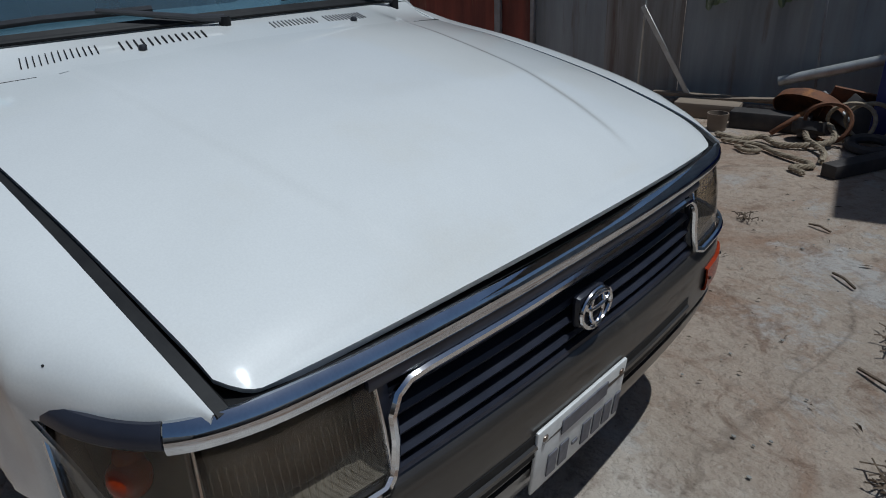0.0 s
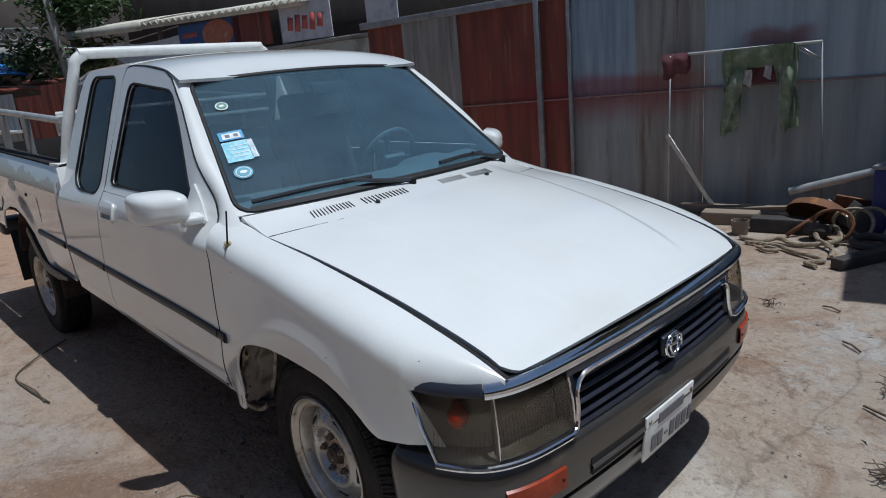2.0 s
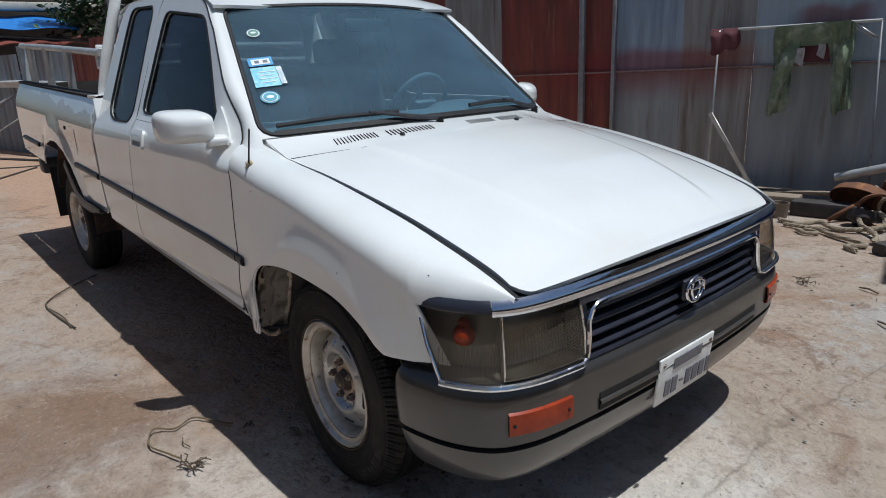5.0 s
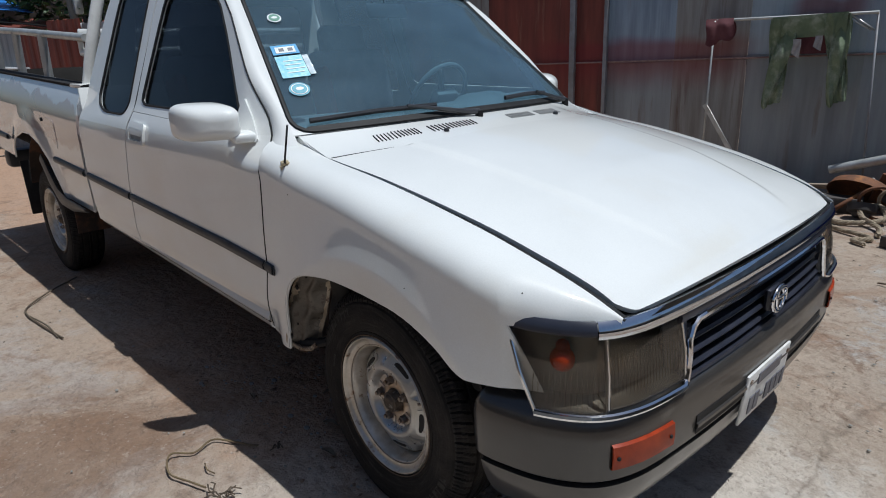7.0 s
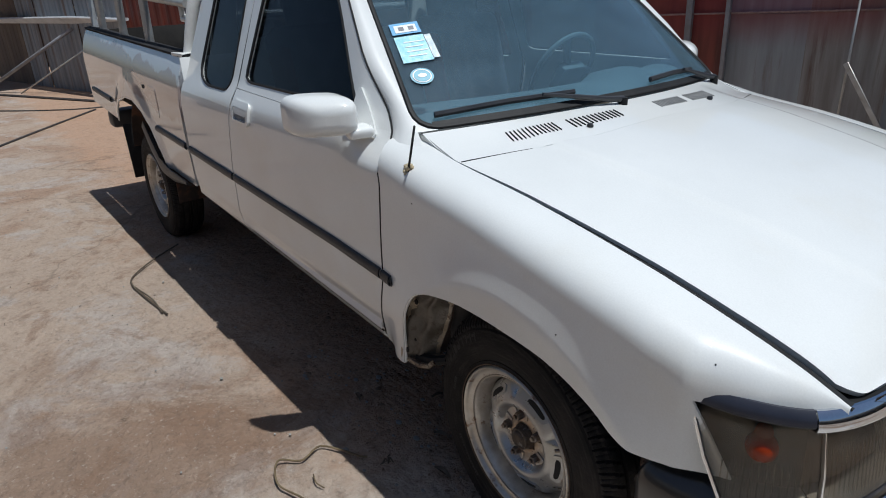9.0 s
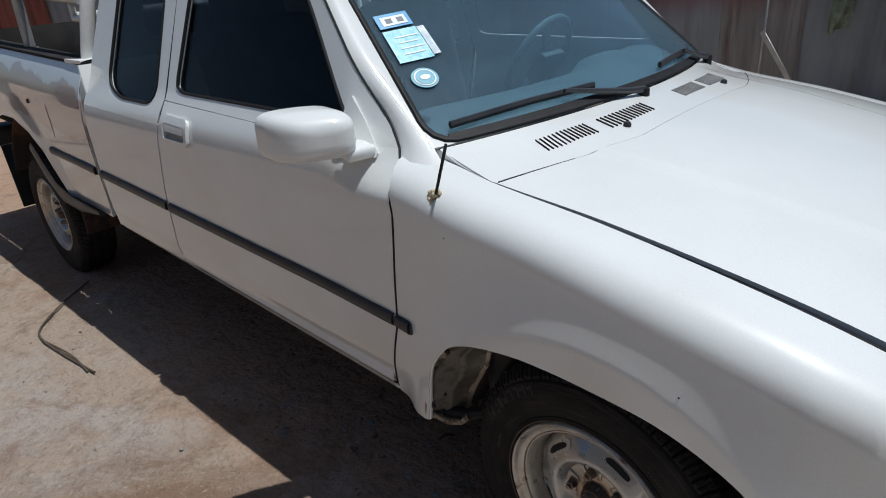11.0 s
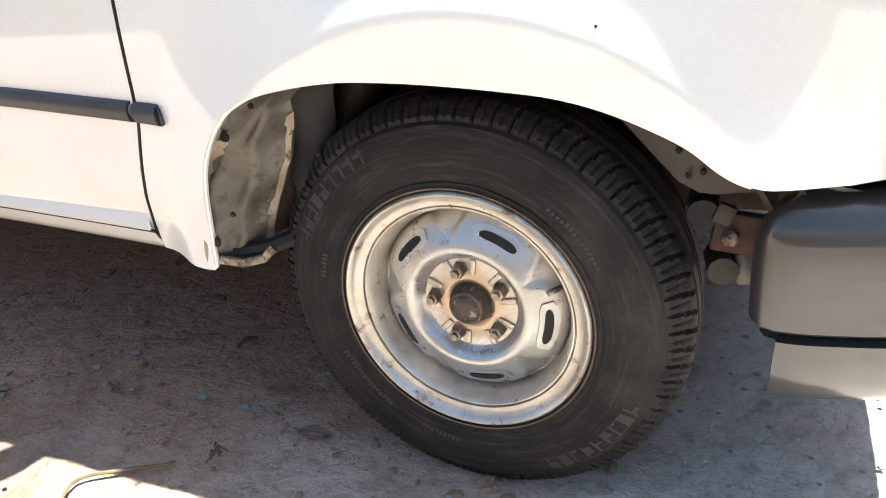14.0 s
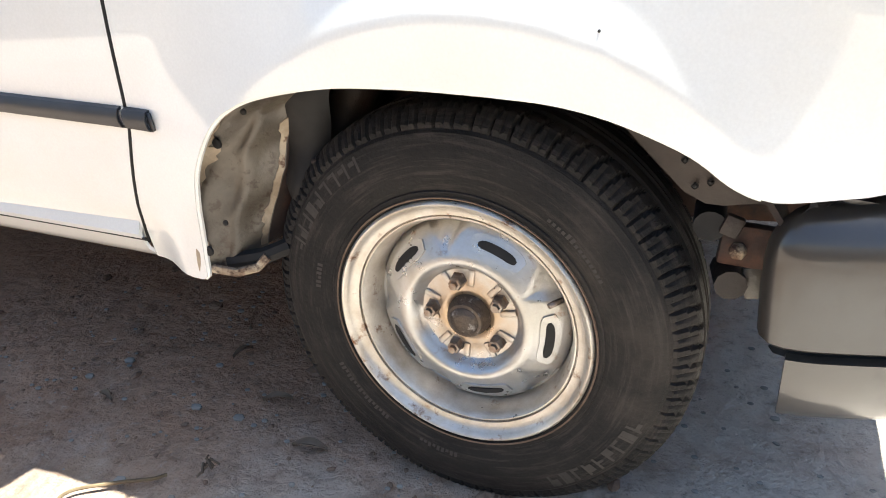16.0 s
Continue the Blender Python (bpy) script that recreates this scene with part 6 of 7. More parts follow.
corrugated(-0.20, 0.70, 1.03, 2.15, GREYSHEET, pitch=0.22, depth=0.014)
corrugated(-0.20, 0.70, 0.0, 1.08, DULLSHEET, off=-0.008, pitch=0.22, depth=0.014)
corrugated(0.70, 2.6, 1.03, 2.15, GREYSHEET, off=-0.006, pitch=0.22, depth=0.014)
corrugated(0.70, 2.6, 0.0, 1.08, DULLSHEET, off=-0.014, pitch=0.22, depth=0.014)
corrugated(2.6, 9.0, 0.0, 2.15, GREYSHEET, pitch=0.22)
part("fence_post", box(0.053, 0.05, 2.05, pose(-1.72, -0.04, 1.0), 0.004), POST, fence)
part("fence_post", box(0.034, 0.05, 2.05, pose(-1.40, -0.04, 1.0), 0.004), POST, fence)
part("top_rail", box(2.6, 0.06, 0.07, pose(-2.6, -0.02, 1.985, 0, -0.5, 0), 0.004), POST, fence)
part("middle_rail", box(4.4, 0.02, 0.014, pose(-1.0, -0.03, 1.045, 0, -0.7, 0), 0.003), mat("pale_seam", (0.30, 0.20, 0.18), (0.2, 0.12, 0.11), rough=0.7, scale=30), fence)

# ---- beyond the fence ----
CONCRETE = mat("grey_render", (0.30, 0.29, 0.265), (0.22, 0.21, 0.19), rough=0.85, scale=2.5, bump=0.3, bscale=50, spots=(0.12, 0.11, 0.10), spot_scale=2, spot_at=0.6)
DARKWALL = mat("dark_stall_wall", (0.055, 0.042, 0.034), (0.03, 0.025, 0.022), rough=0.85, scale=1.5, bump=0.3, bscale=30, spots=(0.10, 0.06, 0.04), spot_scale=1.2)
CREAMROOF = mat("cream_tin_roof", (0.58, 0.55, 0.46), (0.46, 0.44, 0.37), rough=0.55, scale=3, bscale=60, spots=(0.28, 0.24, 0.18), spot_scale=3, spot_at=0.64)
TARPBLUE = mat("blue_tarpaulin", (0.02, 0.16, 0.50), (0.03, 0.20, 0.56), rough=0.5, scale=4, bump=0.3, bscale=20)
PLASTICWHITE = mat("white_plastic_sheet", (0.62, 0.63, 0.64), (0.48, 0.49, 0.50), rough=0.45, scale=5, bump=0.4, bscale=18)


def far(m):
    return FENCE @ m


low = thing("boundary_wall", "low grey rendered boundary wall behind the fence", "wall", kind="structure")
low.matrix_world = FENCE
part("wall_face", box(4.6, 0.15, 1.93, pose(-6.2, 0.85, 0.965), 0.01), CONCRETE, low)
part("wall_coping", box(4.6, 0.22, 0.05, pose(-6.2, 0.85, 1.955), 0.01), CONCRETE, low)
stall = thing("market_stall", "dark roadside stall with cream tin awning and posters", "stall")
stall.matrix_world = FENCE
part("back_wall", box(12.0, 0.15, 4.6, pose(-8.0, 3.6, 2.3)), DARKWALL, stall)
def awning(u0, u1, z0, z1, depth, name="awning_sheet"):
    n = int((u1 - u0) / 0.025)
    def f(u, v):
        ph = math.sin((u - u0) / 0.16 * math.tau)
        t = (u - u0) / (u1 - u0)
        return (u, 0.65 + depth * v, z0 + (z1 - z0) * t + 0.22 * math.sin(v * 1.5) + 0.025 * ph)
    part(name, surface(f, lin(u0, u1, n), lin(0, 1, 6), 0.01), CREAMROOF, stall)
awning(-11.4, -9.1, 2.70, 2.62, 1.6)
awning(-9.2, -5.4, 2.60, 2.50, 1.7)
part("awning_fascia", box(2.3, 0.03, 0.14, pose(-10.25, 0.66, 2.62, 0, 2, 0)), CREAMROOF, stall)
part("awning_fascia", box(3.8, 0.03, 0.10, pose(-7.3, 0.68, 2.53, 0, 1.5, 0)), CREAMROOF, stall)
for u in (-11.2, -9.1, -6.2):
    part("stall_post", tube([(u, 1.0, 0), (u, 1.0, 2.7)], 0.04, 8), POST, stall)
PBLUE = mat("poster_blue", (0.03, 0.07, 0.22), (0.05, 0.10, 0.30), rough=0.45, scale=7)
PORANGE = mat("poster_orange", (0.50, 0.17, 0.08), (0.38, 0.10, 0.06), rough=0.45, scale=9, spots=(0.55, 0.40, 0.25), spot_scale=8)
PRED = mat("poster_red", (0.42, 0.08, 0.07), (0.5, 0.14, 0.12), rough=0.45, scale=20)
PWHITE = mat("poster_white", (0.60, 0.61, 0.64), (0.48, 0.49, 0.53), rough=0.45, scale=5, spots=(0.30, 0.28, 0.30), spot_scale=9)
def poster(u0, u1, z0, z1, material, label, off=0.78):
    p = solid("poster", box(u1 - u0, 0.02, z1 - z0, None, 0.002, seg=1), material, label, "poster", group="posters over the wall", at=far(pose((u0 + u1) / 2, off, (z0 + z1) / 2)))
    return p
p = poster(-8.3, -6.85, 2.04, 2.48, PBLUE, "blue food poster with orange picture on a stall")
bm = bmesh.new()
bmesh.ops.create_circle(bm, cap_ends=True, radius=0.5, segments=28)
bmesh.ops.scale(bm, vec=(0.72, 0.40, 1), verts=bm.verts)
o = part("poster_picture", bm, PORANGE, p, smooth=False)
o.matrix_basis = pose(0.22, -0.014, 0.02, 90, 0, 0)
for k, w in enumerate((0.42, 0.36)):
    part("poster_bar", box(w, 0.004, 0.07, pose(-0.45, -0.013, -0.10 + 0.16 * k)), PRED, p)
p = poster(-6.0, -5.05, 2.0, 2.50, PWHITE, "creased white poster with faded red lettering on a wall")
for k in range(5):
    part("poster_bar", box(0.10, 0.004, 0.17 + 0.05 * (k % 2), pose(-0.28 + 0.14 * k, -0.013, -0.02, 0, 8, 0)), PRED, p)
poster(-4.45, -3.95, 2.05, 2.42, PWHITE, "pale blue-white plastic sheet hung over a wall")
poster(-7.0, -6.2, 2.02, 2.46, RUST, "dark brown board hung beside posters")
solid("plastic_sheet", surface(lambda u, v: (-10.2 + 2.2 * u, 0.80 + 0.05 * math.sin(9 * u), 2.42 - 0.10 * math.sin(math.pi * u) - v * (0.25 + 0.25 * abs(math.sin(5 * u)))), lin(0, 1, 30), lin(0, 1, 8), 0.004), PLASTICWHITE, "white plastic sheet sagging under a tin awning", "plastic sheet", at=FENCE)

# ---- rear fence and what stands behind it ----
RF = Matrix.Translation((-11.0, 0.25, 0)) @ Matrix.Rotation(radians(14), 4, "Z")
WOODOLD = mat("weathered_boards", (0.22, 0.165, 0.115), (0.14, 0.105, 0.08), rough=0.85, scale=3, bump=0.4, bscale=60, stretch=(1, 1, 0.2))
PALEZINC = mat("pale_zinc_sheet", (0.30, 0.325, 0.35), (0.19, 0.205, 0.22), rough=0.55, metal=0.2, scale=4, bscale=50, spots=(0.17, 0.10, 0.07), spot_scale=5, spot_at=0.62, stretch=(1, 1, 0.08))
rear = thing("rear_fence", "grey sheet and board fence at the back of the yard", "fence", kind="structure")
rear.matrix_world = RF
for k in range(9):
    u0 = -2.6 + 0.8 * k
    d = 0.02 * (k % 2)
    n = 40
    part("metal_sheet", surface(lambda u, z: (u, d - 0.012 * smoothstep(0.5, 0.6, (u - u0) / 0.16 % 1), z), lin(u0, u0 + 0.8, n), [0.0, 0.8, 1.72 - 0.06 * (k % 3)], 0.004), PALEZINC if k not in (5, 6) else RUST, rear, sharp=25)
for k in range(10):
    part("board", box(0.17, 0.02, 1.75 + 0.06 * ((k * 7) % 4), pose(-4.4 + 0.18 * k, 0.03, 0.88, 0, 0, 0), 0.003, seg=1), WOODOLD, rear)
for z in (0.45, 1.3):
    part("fence_rail", box(9.0, 0.04, 0.06, pose(0.0, 0.06, z)), WOODOLD, rear)
for k in range(4):
    bm = tube([(-3.6, -0.06 - 0.03 * k, 1.12 + 0.02 * k), (0.0, -0.07 - 0.03 * k, 1.10 + 0.025 * k), (1.6, -0.05 - 0.03 * k, 1.13)], 0.024, 6)
    solid("plastic_pipe", bm, PLASTICWHITE, "long white plastic pipe tied along a fence", "pipe", group="pipes along the fence", at=RF)
solid("leaning_pole", tube([(-2.4, -0.9, 0.02), (-0.2, -0.1, 1.0)], 0.03, 8), POST, "grey steel pole leaning on a fence", "pole", at=RF)
solid("leaning_pole", tube([(-1.3, -0.7, 0.02), (0.3, -0.1, 0.75)], 0.012, 6), GALV, "thin pale rod leaning on a fence", "pole", at=RF)
house = thing("roadside_house", "dark house with pale roof edge and blue tarpaulin", "house", (-17.0, 0.0, 0))
part("house_wall", box(0.3, 9.0, 5.2, pose(-1.0, 3.6, 2.6)), DARKWALL, house)
part("roof_edge", box(0.5, 3.6, 0.16, pose(2.2, 0.6, 2.63), 0.02), CREAMROOF, house)
part("balcony_rail", box(0.05, 3.6, 0.04, pose(2.1, 0.6, 3.10), 0.008), POST, house)
part("balcony_rail", box(0.05, 3.6, 0.03, pose(2.1, 0.6, 2.80), 0.008), POST, house)
for k in range(12):
    y = -1.1 + 0.3 * k
    part("rail_scroll", tube([(2.1, y + 0.13 * math.cos(a) * (1 - a / 14), 2.95 + 0.12 * math.sin(a) * (1 - a / 14)) for a in lin(0, 9.4, 30)], 0.014, 5), POST, house)
part("tarpaulin", surface(lambda u, v: (4.0 - 2.0 * v, -1.2 + 2.8 * u, 2.10 + 0.38 * v + 0.02 * math.sin(17 * u)), lin(0, 1, 40), lin(0, 1, 6), 0.01), TARPBLUE, house)
part("tarpaulin", surface(lambda u, v: (0.4 - 0.8 * v, -1.2 + 3.8 * u, 4.05 + 0.34 * v + 0.03 * math.sin(13 * u)), lin(0, 1, 40), lin(0, 1, 4), 0.01), TARPBLUE, house)
part("lean_to_roof", surface(lambda u, v: (4.4 - 1.6 * v, -1.2 + 4.7 * u, 1.82 + 0.20 * v + 0.02 * math.sin(60 * u)), lin(0, 1, 60), lin(0, 1, 4), 0.02), RUST, house)

# street tree, its crown of many leaf clumps
BARK = mat("tree_bark", (0.14, 0.11, 0.085), (0.22, 0.19, 0.16), rough=0.9, scale=9, bump=0.6, bscale=40)
LEAF = mat("tree_leaf", (0.055, 0.105, 0.028), (0.035, 0.075, 0.020), rough=0.55, scale=1.5, bscale=50, spots=(0.10, 0.16, 0.05), spot_scale=2.5)
tree = thing("street_tree", "leafy green tree behind the rear fence", "tree", (-13.0, 2.35, 0))
part("trunk", tube(smooth_path([(0, 0, 0), (0.05, 0.05, 1.2), (0.0, 0.2, 2.2), (0.1, 0.1, 3.4), (0.0, 0.3, 4.6)], 5), 0.12, 10, radii=[0.17 - 0.12 * i / 20 for i in range(21)]), BARK, tree)
rnd = random.Random(3)
ends = []
for k in range(9):
    a, z = rnd.uniform(0, math.tau), rnd.uniform(1.9, 3.6)
    e = Vector((math.cos(a) * rnd.uniform(0.5, 1.0), math.sin(a) * rnd.uniform(0.4, 0.85), z + rnd.uniform(0.2, 0.8)))
    part("limb", tube([(0.03, 0.15, z), e * 0.5 + Vector((0, 0, z * 0.5)), e], 0.03, 6, radii=[0.05, 0.03, 0.012]), BARK, tree)
    ends.append(e)
bm = bmesh.new()
for k in range(5200):
    c = rnd.choice(ends) + Vector((rnd.gauss(0, 0.30), rnd.gauss(0, 0.30), rnd.gauss(0, 0.22)))
    q = Euler((rnd.uniform(-0.9, 0.9), rnd.uniform(-0.9, 0.9), rnd.uniform(0, 6.3))).to_matrix()
    L_ = rnd.uniform(0.05, 0.10)
    pts = [Vector((0, -L_, 0)), Vector((L_ * 0.42, 0, 0.012)), Vector((0, L_, -0.01)), Vector((-L_ * 0.42, 0, 0.012))]
    bm.faces.new([bm.verts.new(c + q @ p) for p in pts])
tagged(part("crown", bm, LEAF, tree, smooth=False), kind="stuff")
pole = thing("utility_pole", "grey utility pole with a small box and cables", "utility pole", (-11.9, 2.05, 0))
part("pole_shaft", tube([(0, 0, 0), (0.0, -0.2, 4.5)], 0.07, 8), CONCRETE, pole)
part("pole_box", box(0.12, 0.14, 0.28, pose(0.10, -0.02, 2.12), 0.01), GALV, pole)
part("pole_bracket", box(0.10, 0.36, 0.08, pose(0.08, 0.10, 1.80), 0.01), PLASTICWHITE, pole)
part("cable", tube(smooth_path([(0, -0.1, 2.45), (0.4, 0.6, 2.42), (1.2, 1.6, 2.66)], 8), 0.012, 5), PLASTICWHITE, pole)
part("cable", tube(smooth_path([(0, 0, 1.75), (0.3, -1.5, 1.86), (0.6, -3.5, 1.95)], 8), 0.012, 5), RUBBER, pole)

# ---- unseen fence round the camera, added to darken reflections and fill light ----
YARDSHEET = mat("plain_yard_sheet", (0.115, 0.11, 0.105), (0.075, 0.07, 0.065), rough=0.7, scale=2, bscale=40)
yard = thing("yard_fence", "unseen plain dark fence added to cut fill light", "fence", kind="structure")
part("fence_side", box(26, 0.06, 2.6, pose(-5, -6.2, 1.3)), YARDSHEET, yard)
part("fence_side", box(0.06, 14, 2.4, pose(8.0, -0.5, 1.2)), YARDSHEET, yard)

# ---- canopy over the blue chest, whose shade falls on the ground ----
canopy = thing("tin_canopy", "grey tin canopy on two posts beside the fence", "canopy")
canopy.matrix_world = Matrix.Translation((1.40, 2.68, 0)) @ Matrix.Rotation(radians(14), 4, "Z")
part("canopy_sheet", surface(lambda u, v: (u, v, 3.25 + 0.012 * math.sin(u / 0.08 * 3.14)), lin(0, 4.0, 120), [0, 0.8, 1.6, 2.4], 0.006), YARDSHEET, canopy)
for p in ((3.9, 0.1), (3.9, 2.2)):
    part("canopy_post", tube([(p[0], p[1], 0), (p[0], p[1], 3.25)], 0.035, 8), POST, canopy)

# ---- clothes line by the fence ----
CLOTHGREEN = mat("green_trouser_cloth", (0.215, 0.265, 0.165), (0.13, 0.175, 0.105), rough=0.9, scale=6, bump=0.5, bscale=60, spots=(0.34, 0.38, 0.29), spot_scale=9, spot_at=0.58)
CLOTHRED = mat("maroon_cloth", (0.10, 0.03, 0.036), (0.14, 0.05, 0.055), rough=0.9, scale=9, bump=0.5, bscale=60)
line = thing("clothes_line", "rickety clothes line of steel tube on a braced pole", "clothes line")
line.matrix_world = FENCE
part("line_tube", tube([(-0.49, -0.16, 1.352), (0.675, -0.16, 1.358)], 0.012, 10), GALV, line)
part("line_pole", tube([(-0.46, -0.17, 0.0), (-0.44, -0.17, 1.35)], 0.009, 8), GALV, line)
part("line_pole", tube([(0.74, -0.14, 0.0), (0.67, -0.14, 1.36)], 0.008, 8), POST, line)
part("line_brace", box(0.035, 0.012, 0.74, pose(-0.265, -0.20, 0.375, 0, -32, 0), 0.002, seg=1), GALV, line)
part("line_bracket", tube([(0.47, -0.15, 1.345), (0.645, -0.14, 1.235)], 0.008, 6), GALV, line)
part("line_bracket", tube([(0.51, -0.15, 1.345), (0.665, -0.14, 1.235)], 0.008, 6), GALV, line)


def hung_leg(bm, u0, u1, ztop, zbot, lean):
    def f(a, t):
        c = (u0 + u1) / 2 + lean * t
        w = (u1 - u0) / 2 * (1.25 - 0.50 * t ** 0.8)
        z = ztop + (zbot - ztop) * t + 0.03 * t * math.sin(a + 1.3) + 0.012 * t * math.sin(3 * a)
        return (c + w * math.cos(a) + 0.012 * math.sin(9 * t + 3 * a), -0.16 + 0.032 * math.sin(a) * (1 + 0.5 * math.sin(8 * t + 2 * a)) + 0.012 * math.sin(15 * t + a) + 0.013 * math.sin(7 * a + 4 * t), z)
    surface(f, lin(0, math.tau, 41), lin(0, 1, 30), 0.0, bm=bm)


trousers = thing("trousers", "worn green trousers hung over a steel tube", "trousers")
trousers.matrix_world = FENCE
for u0, u1, z0, z1, lean in ((0.0, 0.155, 1.345, 0.70, -0.045), (0.35, 0.49, 1.365, 0.72, 0.065)):
    bm = bmesh.new()
    hung_leg(bm, u0, u1, z0, z1, lean)
    part("trouser_leg", bm, CLOTHGREEN, trousers)
bm = bmesh.new()
surface(lambda u, v: (-0.015 + 0.50 * u, -0.16 + 0.03 * math.sin(3.14 * v) * (1 if v < 0.5 else -1), 1.363 + 0.018 * u - 0.10 * math.sin(3.14 * u) * abs(v - 0.5) - 0.16 * abs(v - 0.5) * 2 * (0.75 + 0.5 * (u - 0.5) ** 2 * 4 * 0.35)), lin(0, 1, 24), lin(0, 1, 14), 0.004, bm=bm)
part("waist", bm, CLOTHGREEN, trousers)
bm = surface(lambda u, v: (-0.50 + 0.21 * u + 0.01 * math.sin(9 * v), -0.16 + (0.035 + 0.01 * math.sin(11 * u)) * (1 if v < 0.5 else -1) * min(1, abs(v - 0.5) * 6), 1.372 - abs(v - 0.5) * 2 * (0.20 - 0.07 * u ** 3 + 0.02 * math.sin(9 * u))), lin(0, 1, 22), lin(0, 1, 22), 0.004)
solid("cloth", bm, CLOTHRED, "dark maroon cloth hung over a steel tube", "cloth", at=FENCE)
solid("cloth", surface(lambda u, v: (0.15 + 0.22 * u, -0.135 + 0.01 * math.sin(9 * u), 1.27 - 0.19 * v), lin(0, 1, 12), lin(0, 1, 8), 0.004), CLOTHRED, "dark rag hung between trouser legs", "cloth", at=FENCE)

CLOTHWHITE = mat("white_lining", (0.46, 0.45, 0.44), (0.34, 0.32, 0.31), rough=0.9, scale=20, bump=0.4, bscale=90)
for u0, w, z0, h in ((0.145, 0.055, 1.19, 0.13), (0.29, 0.05, 1.21, 0.10)):
    solid("cloth", surface(lambda u, v: (u0 + w * u + 0.004 * math.sin(5 * v), -0.205 + 0.008 * math.sin(9 * u + 5 * v), z0 - h * v * (0.8 + 0.3 * u)), lin(0, 1, 8), lin(0, 1, 8), 0.003), CLOTHWHITE, "small white rag hung beside trousers", "cloth", at=FENCE)

# ---- scrap beside the fence ----
NAVY = mat("navy_painted_steel", (0.012, 0.022, 0.13), (0.018, 0.03, 0.17), rough=0.45, scale=4, bscale=120, spots=(0.05, 0.05, 0.09), spot_scale=5)
PLANK = mat("grey_planks", (0.27, 0.215, 0.16), (0.18, 0.14, 0.105), rough=0.85, scale=5, bump=0.4, bscale=60, stretch=(0.2, 1, 1))
ROPE = mat("dirty_rope", (0.34, 0.28, 0.20), (0.22, 0.175, 0.12), rough=0.95, scale=50, bump=0.6, bscale=150)
SCRAP = mat("rusted_scrap", (0.19, 0.075, 0.03), (0.10, 0.045, 0.025), rough=0.8, scale=12, bump=0.5, bscale=90, spots=(0.36, 0.15, 0.04), spot_scale=9)
DARKSCRAP = mat("dark_scrap", (0.03, 0.028, 0.027), (0.06, 0.05, 0.045), rough=0.7, scale=10, bump=0.4, bscale=90)
chest = thing("storage_chest", "dark blue painted steel chest with pale lid", "chest", (1.05, 3.78, 0), -4)
part("chest_body", box(1.32, 0.62, 0.44, pose(0, 0, 0.27), 0.012), NAVY, chest)
part("chest_lid", box(1.34, 0.64, 0.03, pose(0, 0, 0.505), 0.010), POST, chest)
for x in (-0.6, 0.6):
    part("chest_skid", box(0.06, 0.60, 0.05, pose(x, 0, 0.025), 0.004), DARKSCRAP, chest)
solid("steel_pipe", tube([(-0.32, 4.02, 0.20), (0.70, 4.10, 0.52)], 0.035, 12), GALV, "thick grey steel pipe propped on scrap", "pipe")
solid("long_board", box(1.05, 0.07, 0.025, None, 0.003, seg=1), PLANK, "long pale board lying along the fence", "board", at=pose(-0.62, 3.90, 0.075, 0, 0, 10))
solid("long_board", box(0.9, 0.05, 0.02, None, 0.003, seg=1), PLANK, "narrow pale board lying along the fence", "board", at=pose(-0.48, 3.84, 0.09, 0, -5, 7))
solid("wood_box", box(0.42, 0.16, 0.10, None, 0.006), PLANK, "flat plywood box among scrap", "box", at=pose(-0.62, 3.60, 0.05, 0, 0, 12))
solid("steel_beam", box(0.46, 0.14, 0.11, None, 0.01), DARKSCRAP, "dark steel beam offcut among scrap", "beam", at=pose(-0.17, 3.50, 0.055, 0, 0, 10))
pan = lathe([(0.0, 0.02), (0.16, 0.03), (0.21, 0.06), (0.23, 0.11), (0.235, 0.11), (0.215, 0.055), (0.16, 0.02), (0.0, 0.008)], 30)
solid("rusty_pan", pan, SCRAP, "large rusted metal pan tipped on scrap", "pan", at=pose(0.02, 3.74, 0.17, 55, 20, 15))
solid("scrap_plate", box(0.30, 0.02, 0.24, None, 0.004), SCRAP, "bent rusted steel plate standing in scrap", "plate", at=pose(0.22, 3.72, 0.14, 20, 12, 25))
solid("scrap_plate", box(0.26, 0.02, 0.18, None, 0.004), DARKSCRAP, "dark steel plate leaning in scrap", "plate", at=pose(0.30, 3.60, 0.11, -25, 30, -10))
solid("scrap_bar", tube([(-0.10, 3.34, 0.02), (0.10, 3.62, 0.20)], 0.016, 6), SCRAP, "rusted bar leaning on scrap", "bar")
solid("scrap_bar", tube([(0.05, 3.72, 0.22), (0.28, 3.52, 0.10)], 0.010, 6), GALV, "short bright bar on scrap", "bar")
can = lathe([(0.0, 0.0), (0.055, 0.0), (0.065, 0.11), (0.06, 0.11), (0.05, 0.01), (0.0, 0.01)], 24)
solid("paint_can", can, PLANK, "dented dusty can on the concrete", "can", at=pose(-0.42, 3.30, 0.0, 90, 0, 0) @ pose(0, 0, 0, 180, 0, 0))
solid("old_hub", lathe([(0.0, 0.05), (0.05, 0.055), (0.06, 0.03), (0.09, 0.02), (0.095, -0.03), (0.0, -0.03)], 24), DARKSCRAP, "dark round steel hub lying beside rope", "hub", at=pose(0.10, 3.36, 0.07, 65, 0, 10))
solid("tyre_tube", tube([(0.44 + 0.10 * math.cos(a), 3.30 + 0.07 * math.sin(a), 0.045 + 0.02 * math.sin(a)) for a in lin(0, math.tau, 25)[:-1]], 0.028, 8, closed=True), DARKSCRAP, "black rubber hose ring beside rope", "hose")
